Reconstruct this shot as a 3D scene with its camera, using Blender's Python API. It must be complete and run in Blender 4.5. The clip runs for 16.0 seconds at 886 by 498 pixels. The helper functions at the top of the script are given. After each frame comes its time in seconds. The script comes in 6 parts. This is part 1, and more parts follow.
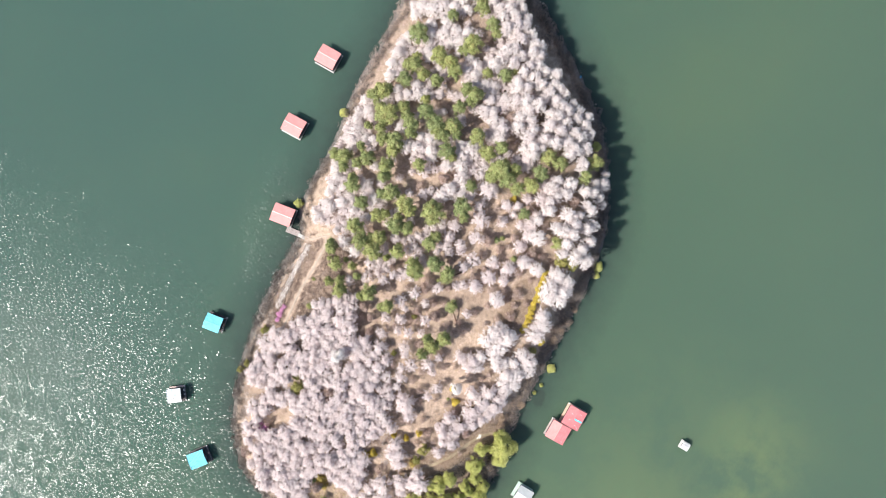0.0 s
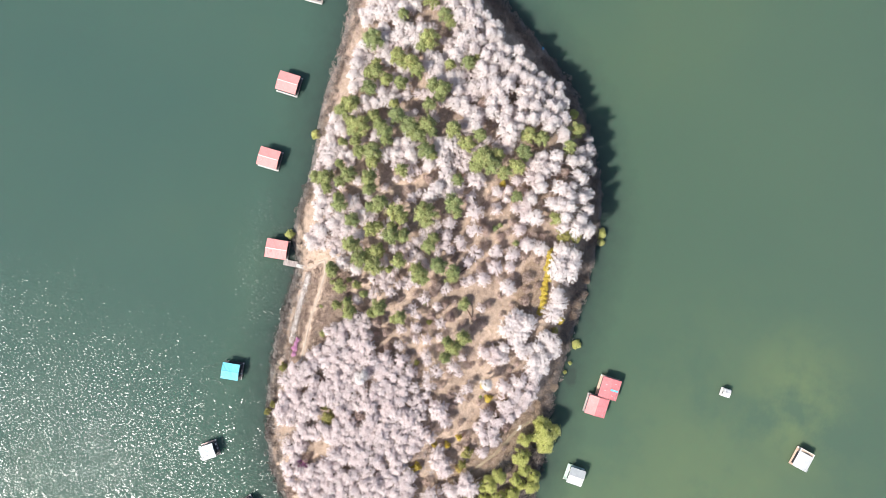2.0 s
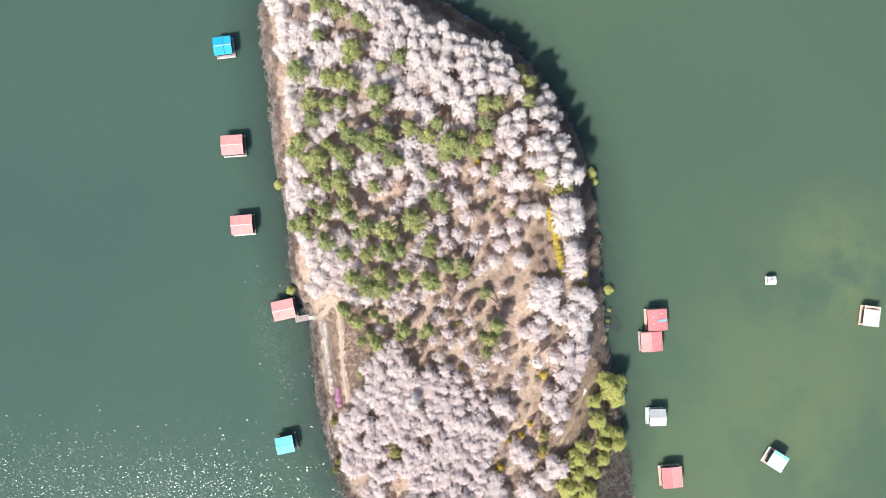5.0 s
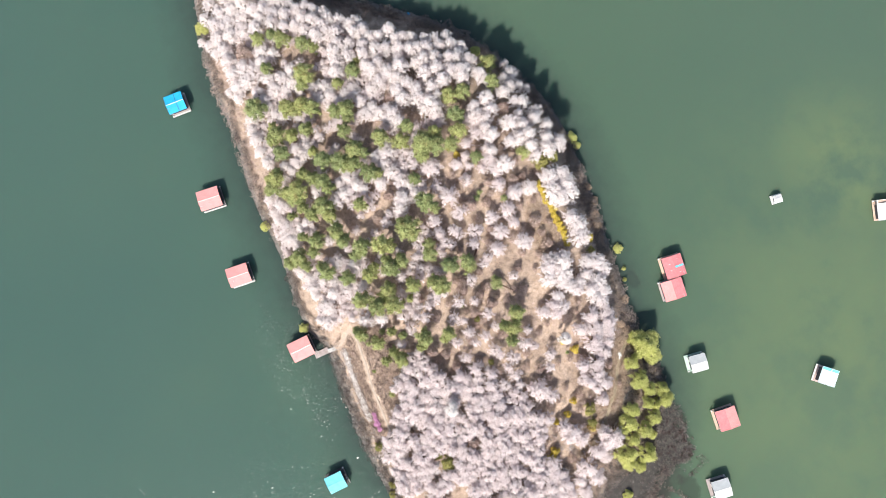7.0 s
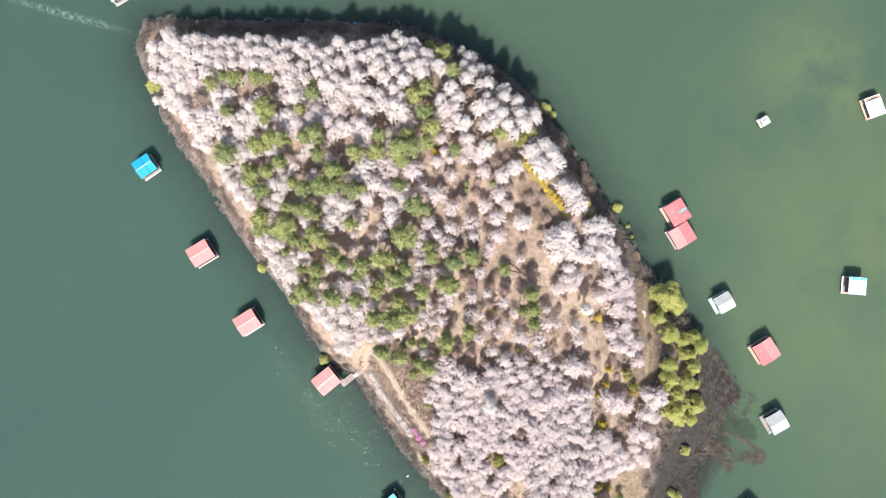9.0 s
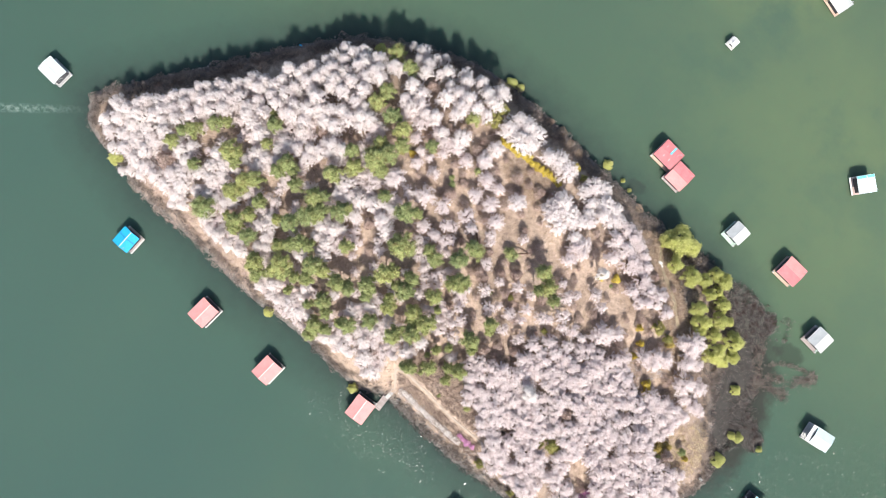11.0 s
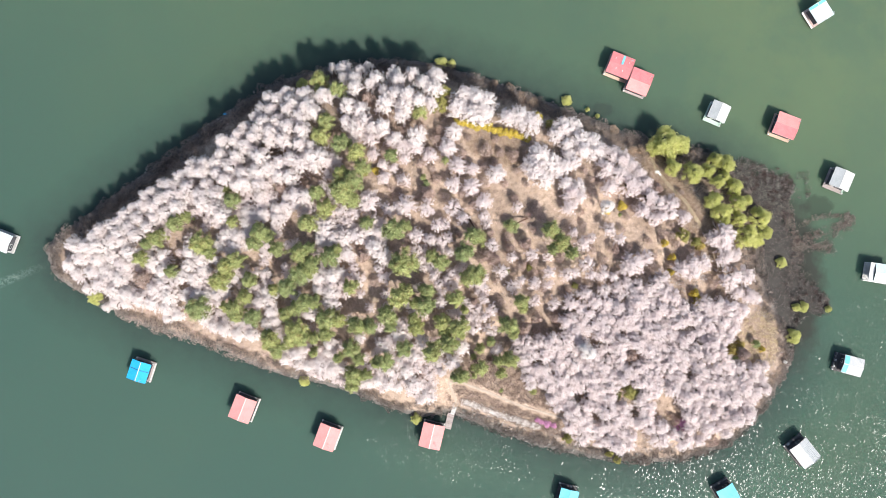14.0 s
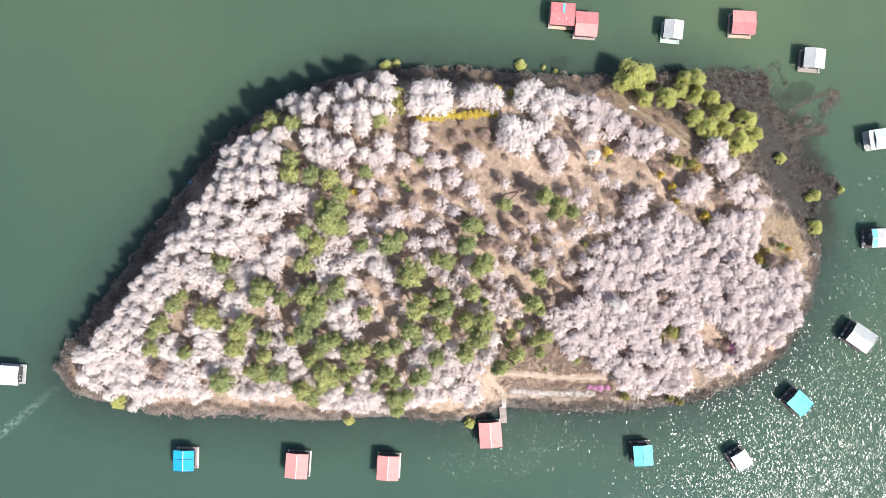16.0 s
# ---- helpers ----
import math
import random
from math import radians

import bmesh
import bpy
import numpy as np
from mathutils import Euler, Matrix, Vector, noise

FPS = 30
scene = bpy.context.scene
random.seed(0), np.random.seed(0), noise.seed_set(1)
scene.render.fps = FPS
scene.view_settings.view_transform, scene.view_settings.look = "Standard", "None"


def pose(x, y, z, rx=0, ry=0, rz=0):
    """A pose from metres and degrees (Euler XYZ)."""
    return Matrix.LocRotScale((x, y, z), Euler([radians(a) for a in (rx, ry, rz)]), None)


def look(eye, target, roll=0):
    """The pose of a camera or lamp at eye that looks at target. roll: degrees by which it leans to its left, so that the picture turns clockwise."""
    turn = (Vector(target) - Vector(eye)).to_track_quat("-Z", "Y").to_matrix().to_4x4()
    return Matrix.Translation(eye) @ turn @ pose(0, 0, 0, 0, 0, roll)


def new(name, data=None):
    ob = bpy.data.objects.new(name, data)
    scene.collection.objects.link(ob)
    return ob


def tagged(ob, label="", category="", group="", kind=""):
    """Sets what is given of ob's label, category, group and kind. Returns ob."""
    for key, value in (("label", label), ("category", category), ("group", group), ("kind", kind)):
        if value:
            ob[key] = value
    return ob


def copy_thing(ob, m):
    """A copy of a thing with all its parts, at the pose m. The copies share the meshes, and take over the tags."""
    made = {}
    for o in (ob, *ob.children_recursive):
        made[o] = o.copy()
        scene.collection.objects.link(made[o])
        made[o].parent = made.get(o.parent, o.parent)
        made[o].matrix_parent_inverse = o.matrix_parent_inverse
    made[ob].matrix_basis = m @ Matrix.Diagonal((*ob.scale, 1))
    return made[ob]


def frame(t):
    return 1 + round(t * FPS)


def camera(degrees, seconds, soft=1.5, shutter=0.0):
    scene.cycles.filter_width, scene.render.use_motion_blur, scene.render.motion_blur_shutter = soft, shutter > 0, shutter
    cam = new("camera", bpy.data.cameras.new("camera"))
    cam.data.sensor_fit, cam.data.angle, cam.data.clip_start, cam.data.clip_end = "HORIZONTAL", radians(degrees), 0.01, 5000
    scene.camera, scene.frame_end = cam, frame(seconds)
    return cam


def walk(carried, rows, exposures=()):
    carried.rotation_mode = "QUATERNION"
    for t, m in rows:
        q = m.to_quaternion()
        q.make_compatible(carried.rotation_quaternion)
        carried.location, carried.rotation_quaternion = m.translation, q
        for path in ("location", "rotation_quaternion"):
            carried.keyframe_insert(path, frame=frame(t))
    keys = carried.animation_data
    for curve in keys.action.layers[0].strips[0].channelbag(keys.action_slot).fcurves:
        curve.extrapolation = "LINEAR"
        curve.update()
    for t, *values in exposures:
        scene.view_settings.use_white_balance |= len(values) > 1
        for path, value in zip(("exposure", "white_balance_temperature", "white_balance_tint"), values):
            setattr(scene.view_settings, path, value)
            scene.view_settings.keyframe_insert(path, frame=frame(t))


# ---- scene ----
cam = camera(73.5, 16.0, soft=0.6)
# seconds, x, y, z, and the turn in degrees: straight down, sinking and turning
PATH = [
    (0, -1.302, 0.320, 181.794, -0.673, -0.019, 115.379), (1.5, -0.917, 0.456, 179.688, -0.531, -0.103, 106.403),
    (3.5, -0.748, 0.612, 176.047, -0.571, -0.119, 93.072), (6.5, -0.755, 0.828, 170.132, -0.582, -0.160, 71.297),
    (7, -0.683, 0.892, 169.425, -0.529, -0.140, 67.961), (8, -0.470, 0.988, 167.896, -0.474, -0.114, 61.244),
    (9, -0.306, 0.952, 166.100, -0.416, -0.093, 54.782), (11.5, -0.419, 0.727, 160.746, -0.360, -0.158, 37.316),
    (12.5, -0.408, 0.674, 158.766, -0.277, -0.151, 29.829), (13.5, -0.387, 0.742, 156.922, -0.276, -0.170, 21.719),
    (14.5, -0.489, 0.779, 154.980, -0.314, -0.177, 13.114), (16, -0.735, 0.725, 151.935, -0.299, -0.234, 0.185),
]
walk(cam, [(t, pose(*p)) for t, *p in PATH])

# ---- light: a clear late morning, the sun in the south-east ----
SUN_AZIMUTH, SUN_HEIGHT = radians(-41), radians(46)      # azimuth from +x, anticlockwise
sun = new("sun", bpy.data.lights.new("sun", "SUN"))
sun.data.energy, sun.data.angle, sun.data.color = 5.0, radians(0.53), (1.0, 0.955, 0.90)
towards_sun = Vector((math.cos(SUN_AZIMUTH) * math.cos(SUN_HEIGHT), math.sin(SUN_AZIMUTH) * math.cos(SUN_HEIGHT), math.sin(SUN_HEIGHT)))
sun.matrix_world = look(towards_sun * 300, (0, 0, 0))

world = bpy.data.worlds.new("sky")
scene.world = world
world.use_nodes = True
sky = world.node_tree.nodes.new("ShaderNodeTexSky")
sky.sky_type, sky.sun_disc = "NISHITA", False
sky.sun_elevation, sky.sun_rotation = SUN_HEIGHT, math.pi / 2 - SUN_AZIMUTH
sky.dust_density = 2.0
back = world.node_tree.nodes["Background"]
back.inputs["Strength"].default_value = 0.116
world.node_tree.links.new(sky.outputs["Color"], back.inputs["Color"])
scene.view_settings.exposure = 0.47

# ---- materials ----


def base_mat(name, rough=0.8, metal=0.0, spec=0.5):
    m = bpy.data.materials.new(name)
    m.use_nodes = True
    t = m.node_tree
    b = t.nodes["Principled BSDF"]
    b.inputs["Roughness"].default_value, b.inputs["Metallic"].default_value = rough, metal
    b.inputs["Specular IOR Level"].default_value = spec
    return m, t, b


def noise_fac(t, scale, detail=4, rough=0.6, space="Object", stretch=None):
    co = t.nodes.new("ShaderNodeTexCoord")
    n = t.nodes.new("ShaderNodeTexNoise")
    n.inputs["Scale"].default_value, n.inputs["Detail"].default_value, n.inputs["Roughness"].default_value = scale, detail, rough
    src = co.outputs[space]
    if stretch:
        mp = t.nodes.new("ShaderNodeMapping")
        mp.inputs["Scale"].default_value = stretch
        t.links.new(src, mp.inputs["Vector"])
        src = mp.outputs["Vector"]
    t.links.new(src, n.inputs["Vector"])
    return n.outputs["Fac"]


def ramp(t, fac, stops):
    r = t.nodes.new("ShaderNodeValToRGB")
    e = r.color_ramp.elements
    while len(e) < len(stops):
        e.new(0.5)
    for el, (p, c) in zip(e, stops):
        el.position, el.color = p, (*c, 1)
    t.links.new(fac, r.inputs["Fac"])
    return r.outputs["Color"]


def mix(t, fac, a, b, how="MIX"):
    n = t.nodes.new("ShaderNodeMix")
    n.data_type, n.blend_type = "RGBA", how
    for sock, v in ((n.inputs[0], fac), (n.inputs[6], a), (n.inputs[7], b)):
        if isinstance(v, (int, float)):
            sock.default_value = v
        elif isinstance(v, tuple):
            sock.default_value = (*v, 1)
        else:
            t.links.new(v, sock)
    return n.outputs[2]


def bump(t, b, fac, strength, distance):
    n = t.nodes.new("ShaderNodeBump")
    n.inputs["Strength"].default_value, n.inputs["Distance"].default_value = strength, distance
    t.links.new(fac, n.inputs["Height"])
    t.links.new(n.outputs["Normal"], b.inputs["Normal"])
    return n


def island_random(t):
    return t.nodes.new("ShaderNodeNewGeometry").outputs["Random Per Island"]


def object_random(t):
    return t.nodes.new("ShaderNodeObjectInfo").outputs["Random"]


def leafy(name, stops, tint_a, tint_b, through_light=0.25, rough=0.7, clump=1.6, uneven=0.35):
    """Petals, needles and leaves: each piece has its own shade, each plant its own tint; thin, so light comes through."""
    m, t, b = base_mat(name, rough, spec=0.2)
    c = ramp(t, island_random(t), stops)
    tint = ramp(t, object_random(t), [(0, tint_a), (1, tint_b)])
    c = mix(t, 1.0, c, tint, "MULTIPLY")
    thick = ramp(t, noise_fac(t, clump, 3, 0.65), [(0.36, (1 - 0.8 * uneven, 1 - uneven, 1 - uneven)), (0.56, (1.0,) * 3)])
    c = mix(t, 1.0, c, thick, "MULTIPLY")
    t.links.new(c, b.inputs["Base Color"])
    tr = t.nodes.new("ShaderNodeBsdfTranslucent")
    t.links.new(c, tr.inputs["Color"])
    ms = t.nodes.new("ShaderNodeMixShader")
    ms.inputs[0].default_value = through_light
    t.links.new(b.outputs[0], ms.inputs[1])
    t.links.new(tr.outputs[0], ms.inputs[2])
    t.links.new(ms.outputs[0], t.nodes["Material Output"].inputs["Surface"])
    return m


def worn(name, a, b_col, rough=0.6, scale=0.8, fine=9.0, metal=0.0, depth=0.01, vary=0.12, stretch=None):
    """A plain painted or raw surface with broad stains, fine grain and a different shade on each piece."""
    m, t, b = base_mat(name, rough, metal)
    c = ramp(t, noise_fac(t, scale, 5, 0.65, "Object", stretch), [(0.3, a), (0.7, b_col)])
    g = ramp(t, noise_fac(t, fine, 3), [(0.3, (0.86, 0.86, 0.86)), (0.7, (1.06, 1.06, 1.06))])
    c = mix(t, 1.0, c, g, "MULTIPLY")
    v = ramp(t, object_random(t), [(0, (1 - vary,) * 3), (1, (1 + vary,) * 3)])
    c = mix(t, 1.0, c, v, "MULTIPLY")
    t.links.new(c, b.inputs["Base Color"])
    bump(t, b, noise_fac(t, fine * 2, 3), 0.3, depth)
    return m


def near_spot(t, pos, x, y, rx, ry, turn=0.0):
    """1 at a place on the water, falling to 0 at the given half-widths."""
    mp = t.nodes.new("ShaderNodeMapping")
    mp.vector_type = "TEXTURE"
    mp.inputs["Location"].default_value = (x, y, 0)
    mp.inputs["Rotation"].default_value = (0, 0, radians(turn))
    mp.inputs["Scale"].default_value = (rx, ry, 1)
    t.links.new(pos, mp.inputs["Vector"])
    g = t.nodes.new("ShaderNodeTexGradient")
    g.gradient_type = "SPHERICAL"
    t.links.new(mp.outputs[0], g.inputs[0])
    return g.outputs["Fac"]


def math_node(t, how, a, b=None, c=None):
    n = t.nodes.new("ShaderNodeMath")
    n.operation = how
    for sock, v in zip(n.inputs, (a, b, c)):
        if v is None:
            continue
        if isinstance(v, (int, float)):
            sock.default_value = v
        else:
            t.links.new(v, sock)
    return n.outputs[0]


def water_material():
    m, t, b = base_mat("turbid_water", 1.0)
    t.nodes.remove(b)
    b = t.nodes.new("ShaderNodeSubsurfaceScattering")   # light scattered back by the silt, so that shade has soft edges
    b.falloff = "BURLEY"
    b.inputs["Scale"].default_value, b.inputs["Radius"].default_value = 1.35, (0.9, 1.3, 1.2)
    gloss = t.nodes.new("ShaderNodeBsdfGlossy")        # the rippled surface
    gloss.inputs["Color"].default_value = (0.52, 0.52, 0.52, 1)
    fres = t.nodes.new("ShaderNodeFresnel")
    fres.inputs["IOR"].default_value = 1.33
    both = t.nodes.new("ShaderNodeMixShader")
    t.links.new(fres.outputs[0], both.inputs[0])
    t.links.new(b.outputs[0], both.inputs[1])
    t.links.new(gloss.outputs[0], both.inputs[2])
    t.links.new(both.outputs[0], t.nodes["Material Output"].inputs["Surface"])
    co = t.nodes.new("ShaderNodeTexCoord")
    pos = co.outputs["Object"]
    broad = noise_fac(t, 0.012, 3, 0.5)
    c = ramp(t, broad, [(0.3, (0.044, 0.086, 0.070)), (0.55, (0.056, 0.099, 0.073)), (0.75, (0.080, 0.119, 0.072))])
    # greener and yellower towards the open north, greyer in the south
    sp = t.nodes.new("ShaderNodeSeparateXYZ")
    t.links.new(pos, sp.inputs[0])
    mr = t.nodes.new("ShaderNodeMapRange")
    mr.inputs["From Min"].default_value, mr.inputs["From Max"].default_value = -90, 130
    t.links.new(sp.outputs["Y"], mr.inputs["Value"])
    g = ramp(t, mr.outputs[0], [(0, (0.054, 0.099, 0.083)), (0.3, (0.053, 0.096, 0.074)), (0.45, (0.056, 0.098, 0.073)), (0.64, (0.073, 0.114, 0.073)), (1, (0.075, 0.114, 0.079))])
    c = mix(t, 0.6, c, g)
    cloud = ramp(t, noise_fac(t, 0.028, 6, 0.62), [(0.40, (0.05, 0.05, 0.05)), (0.52, (0.7, 0.7, 0.7)), (0.7, (1, 1, 1))])
    c = mix(t, math_node(t, "MULTIPLY", near_spot(t, pos, 95, 78, 75, 60, 0), 0.5), c, (0.108, 0.155, 0.092))
    # a yellowish bloom in the north-east and the muddy shallows of the marsh
    bloom = math_node(t, "MULTIPLY", math_node(t, "MAXIMUM", near_spot(t, pos, 70, 95, 90, 60, -10), math_node(t, "MULTIPLY", near_spot(t, pos, 24, 116, 34, 26, 20), 1.5)), cloud)
    c = mix(t, math_node(t, "MULTIPLY", bloom, 0.68), c, (0.130, 0.172, 0.085))
    weed = ramp(t, math_node(t, "MULTIPLY_ADD", noise_fac(t, 0.5, 5, 0.65), 0.8, near_spot(t, pos, 91, 40.5, 6, 4, 10)), [(0.62, (0, 0, 0)), (0.85, (1, 1, 1))])
    c = mix(t, math_node(t, "MULTIPLY", weed, 0.6), c, (0.036, 0.044, 0.034))
    weed = ramp(t, math_node(t, "MULTIPLY_ADD", noise_fac(t, 0.7, 5, 0.65), 0.7, near_spot(t, pos, 29.2, 47.6, 5, 3, 10)), [(0.62, (0, 0, 0)), (0.9, (1, 1, 1))])
    c = mix(t, math_node(t, "MULTIPLY", weed, 0.6), c, (0.040, 0.046, 0.036))
    # a boat's wake off the west tip, its pale ripples painted into the colour
    streak = math_node(t, "MULTIPLY", near_spot(t, pos, -112, -46.7, 26, 1.5, 39.5), ramp(t, noise_fac(t, 0.9, 5, 0.7), [(0.42, (0, 0, 0)), (0.7, (1, 1, 1))]))
    c = mix(t, math_node(t, "MULTIPLY", streak, 1.2), c, (0.24, 0.31, 0.27))
    # the water darkens towards the shoreline, in a ragged band
    near_shore = t.nodes.new("ShaderNodeAttribute")
    near_shore.attribute_name = "near_shore"
    edge = ramp(t, math_node(t, "MULTIPLY_ADD", math_node(t, "SUBTRACT", noise_fac(t, 0.25, 4), 0.5), 0.5, near_shore.outputs["Fac"]), [(0.12, (0, 0, 0)), (0.6, (0.45, 0.45, 0.45)), (1.0, (1, 1, 1))])
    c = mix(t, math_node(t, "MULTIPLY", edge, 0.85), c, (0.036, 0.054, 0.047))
    mud = near_spot(t, pos, 87, 19, 15, 31, 20)
    mud = ramp(t, math_node(t, "MULTIPLY_ADD", noise_fac(t, 0.2, 5, 0.65), 0.5, mud), [(0.38, (0, 0, 0)), (0.62, (1, 1, 1))])
    c = mix(t, math_node(t, "MULTIPLY", mud, 0.9), c, (0.040, 0.041, 0.034))
    t.links.new(c, b.inputs["Color"])
    # wind ripples: a fine chop where the wind reaches, nearly smooth in the lee of the island
    reach = math_node(t, "SUBTRACT", sp.outputs["X"], math_node(t, "MULTIPLY", math_node(t, "MINIMUM", sp.outputs["Y"], 0.0), 0.45))
    reach = math_node(t, "MULTIPLY_ADD", math_node(t, "SUBTRACT", noise_fac(t, 0.05, 4, 0.6), 0.5), 40, reach)
    turned = t.nodes.new("ShaderNodeMapping")              # slicks and gusts drawn out along the wind
    turned.inputs["Rotation"].default_value, turned.inputs["Scale"].default_value = (0, 0, radians(-57)), (0.22, 1.5, 1)
    t.links.new(pos, turned.inputs["Vector"])
    slick = t.nodes.new("ShaderNodeTexNoise")
    slick.inputs["Scale"].default_value, slick.inputs["Detail"].default_value = 0.075, 3
    t.links.new(turned.outputs[0], slick.inputs["Vector"])
    reach = math_node(t, "MULTIPLY_ADD", math_node(t, "SUBTRACT", slick.outputs["Fac"], 0.5), 100, reach)
    wind = t.nodes.new("ShaderNodeMapRange")
    wind.inputs["From Min"].default_value, wind.inputs["From Max"].default_value = 72, 134
    wind.inputs["To Min"].default_value, wind.inputs["To Max"].default_value = 0.46, 1.35
    t.links.new(reach, wind.inputs["Value"])
    t.links.new(math_node(t, "MULTIPLY_ADD", math_node(t, "SUBTRACT", wind.outputs[0], 0.4), 0.03, 0.165), gloss.inputs["Roughness"])   # ripples too small to tell apart
    stirred = math_node(t, "MULTIPLY", math_node(t, "MULTIPLY", near_spot(t, pos, 14, -51, 28, 11, 10), ramp(t, noise_fac(t, 0.25, 4, 0.65), [(0.42, (0, 0, 0)), (0.6, (1, 1, 1))])), 5.5)
    catspaw = ramp(t, noise_fac(t, 0.33, 3, 0.6), [(0.42, (0.25, 0.25, 0.25)), (0.66, (1, 1, 1))])
    gust = math_node(t, "ADD", math_node(t, "MULTIPLY", wind.outputs[0], math_node(t, "MULTIPLY_ADD", catspaw, 1.7, 0.35)), stirred)
    drawn = t.nodes.new("ShaderNodeMapping")               # crests lie across the wind
    drawn.inputs["Rotation"].default_value, drawn.inputs["Scale"].default_value = (0, 0, radians(-35)), (1.5, 0.8, 1)
    t.links.new(pos, drawn.inputs["Vector"])
    tilt = t.nodes.new("ShaderNodeTexNoise")               # how the surface tilts, east-west and north-south
    tilt.inputs["Scale"].default_value, tilt.inputs["Detail"].default_value, tilt.inputs["Roughness"].default_value = 1.5, 1.5, 0.6
    t.links.new(drawn.outputs[0], tilt.inputs["Vector"])
    split = t.nodes.new("ShaderNodeSeparateColor")
    t.links.new(tilt.outputs["Color"], split.inputs[0])
    steep = math_node(t, "MULTIPLY", gust, 0.95)
    up = t.nodes.new("ShaderNodeCombineXYZ")
    for k in range(2):
        t.links.new(math_node(t, "MULTIPLY", math_node(t, "SUBTRACT", split.outputs[k], 0.5), steep), up.inputs[k])
    up.inputs[2].default_value = 1.0
    unit = t.nodes.new("ShaderNodeVectorMath")
    unit.operation = "NORMALIZE"
    t.links.new(up.outputs[0], unit.inputs[0])
    t.links.new(unit.outputs[0], gloss.inputs["Normal"])
    return m


def ground_material():
    """Dry spring grass, leaf litter and bare reddish earth."""
    m, t, b = base_mat("dry_grass_and_earth", 0.95, spec=0.1)
    broad = ramp(t, noise_fac(t, 0.11, 5, 0.65), [(0.30, (0.295, 0.235, 0.187)), (0.46, (0.425, 0.337, 0.272)), (0.58, (0.52, 0.413, 0.335)), (0.72, (0.375, 0.318, 0.24))])
    mid = ramp(t, noise_fac(t, 1.2, 5, 0.75), [(0.34, (0.70, 0.69, 0.68)), (0.62, (1.18, 1.16, 1.14))])
    fine = ramp(t, noise_fac(t, 6.0, 4, 0.75), [(0.3, (0.62, 0.60, 0.58)), (0.7, (1.25, 1.22, 1.2))])
    c = mix(t, 1.0, mix(t, 1.0, broad, mid, "MULTIPLY"), fine, "MULTIPLY")
    # the wet stony foot of the bank
    co = t.nodes.new("ShaderNodeTexCoord")
    sp = t.nodes.new("ShaderNodeSeparateXYZ")
    t.links.new(co.outputs["Object"], sp.inputs[0])
    ad = t.nodes.new("ShaderNodeMath")
    ad.operation = "MULTIPLY_ADD"
    t.links.new(noise_fac(t, 0.5, 4), ad.inputs[0])
    ad.inputs[1].default_value = 1.0
    t.links.new(sp.outputs["Z"], ad.inputs[2])
    wet = ramp(t, math_node(t, "MULTIPLY", ad.outputs[0], 0.5), [(0.38, (0, 0, 0)), (0.85, (1, 1, 1))])
    stone = ramp(t, noise_fac(t, 3.0, 4, 0.7), [(0.3, (0.065, 0.06, 0.055)), (0.7, (0.24, 0.22, 0.20))])
    c = mix(t, wet, stone, c)
    t.links.new(c, b.inputs["Base Color"])
    bump(t, b, noise_fac(t, 4.0, 5, 0.7), 0.8, 0.15)
    return m


WATER = water_material()
GROUND = ground_material()
BLOSSOM = leafy("cherry_blossom", [(0, (0.70, 0.64, 0.62)), (0.22, (0.88, 0.835, 0.82)), (1, (0.935, 0.90, 0.88))], (0.94, 0.92, 0.92), (1.0, 0.99, 0.98), 0.42, clump=1.2, uneven=0.2)
PINK_BLOSSOM = leafy("pinkish_cherry_blossom", [(0, (0.64, 0.58, 0.57)), (0.26, (0.86, 0.80, 0.79)), (1, (0.93, 0.885, 0.87))], (0.95, 0.92, 0.92), (1.0, 0.98, 0.97), 0.42, clump=1.2, uneven=0.22)
WHITE_BLOSSOM = leafy("pure_white_blossom", [(0, (0.88, 0.85, 0.82)), (1, (0.96, 0.93, 0.90))], (1, 1, 1), (1, 1, 1), 0.4, uneven=0.08)
PINE = leafy("pine_needles", [(0, (0.22, 0.27, 0.115)), (0.3, (0.385, 0.455, 0.19)), (0.7, (0.50, 0.565, 0.24)), (1, (0.64, 0.69, 0.325))], (0.72, 0.76, 0.78), (1.06, 1.0, 0.92), 0.25, clump=1.1, uneven=0.55)
WILLOW = leafy("willow_leaves", [(0, (0.44, 0.47, 0.14)), (0.5, (0.70, 0.72, 0.27)), (1, (0.85, 0.84, 0.40))], (0.86, 0.88, 0.85), (1.0, 1.0, 1.0), 0.5, uneven=0.25)
OLIVE_LEAF = leafy("budding_leaves", [(0, (0.24, 0.23, 0.07)), (0.5, (0.40, 0.38, 0.13)), (1, (0.52, 0.49, 0.19))], (0.8, 0.85, 0.8), (1.0, 1.0, 1.0), 0.3)
FORSYTHIA = leafy("forsythia_flowers", [(0, (0.40, 0.33, 0.07)), (0.4, (0.70, 0.55, 0.08)), (1, (0.84, 0.69, 0.17))], (0.85, 0.85, 0.9), (1.0, 1.0, 1.0), 0.25)
OCHRE = leafy("ochre_leaves", [(0, (0.30, 0.24, 0.07)), (0.5, (0.50, 0.40, 0.12)), (1, (0.66, 0.54, 0.20))], (0.9, 0.9, 0.9), (1.0, 1.0, 1.0), 0.25)
AZALEA = leafy("azalea_flowers", [(0, (0.50, 0.22, 0.39)), (0.5, (0.72, 0.34, 0.58)), (1, (0.82, 0.50, 0.72))], (0.9, 0.9, 0.9), (1.0, 1.0, 1.0), 0.25)
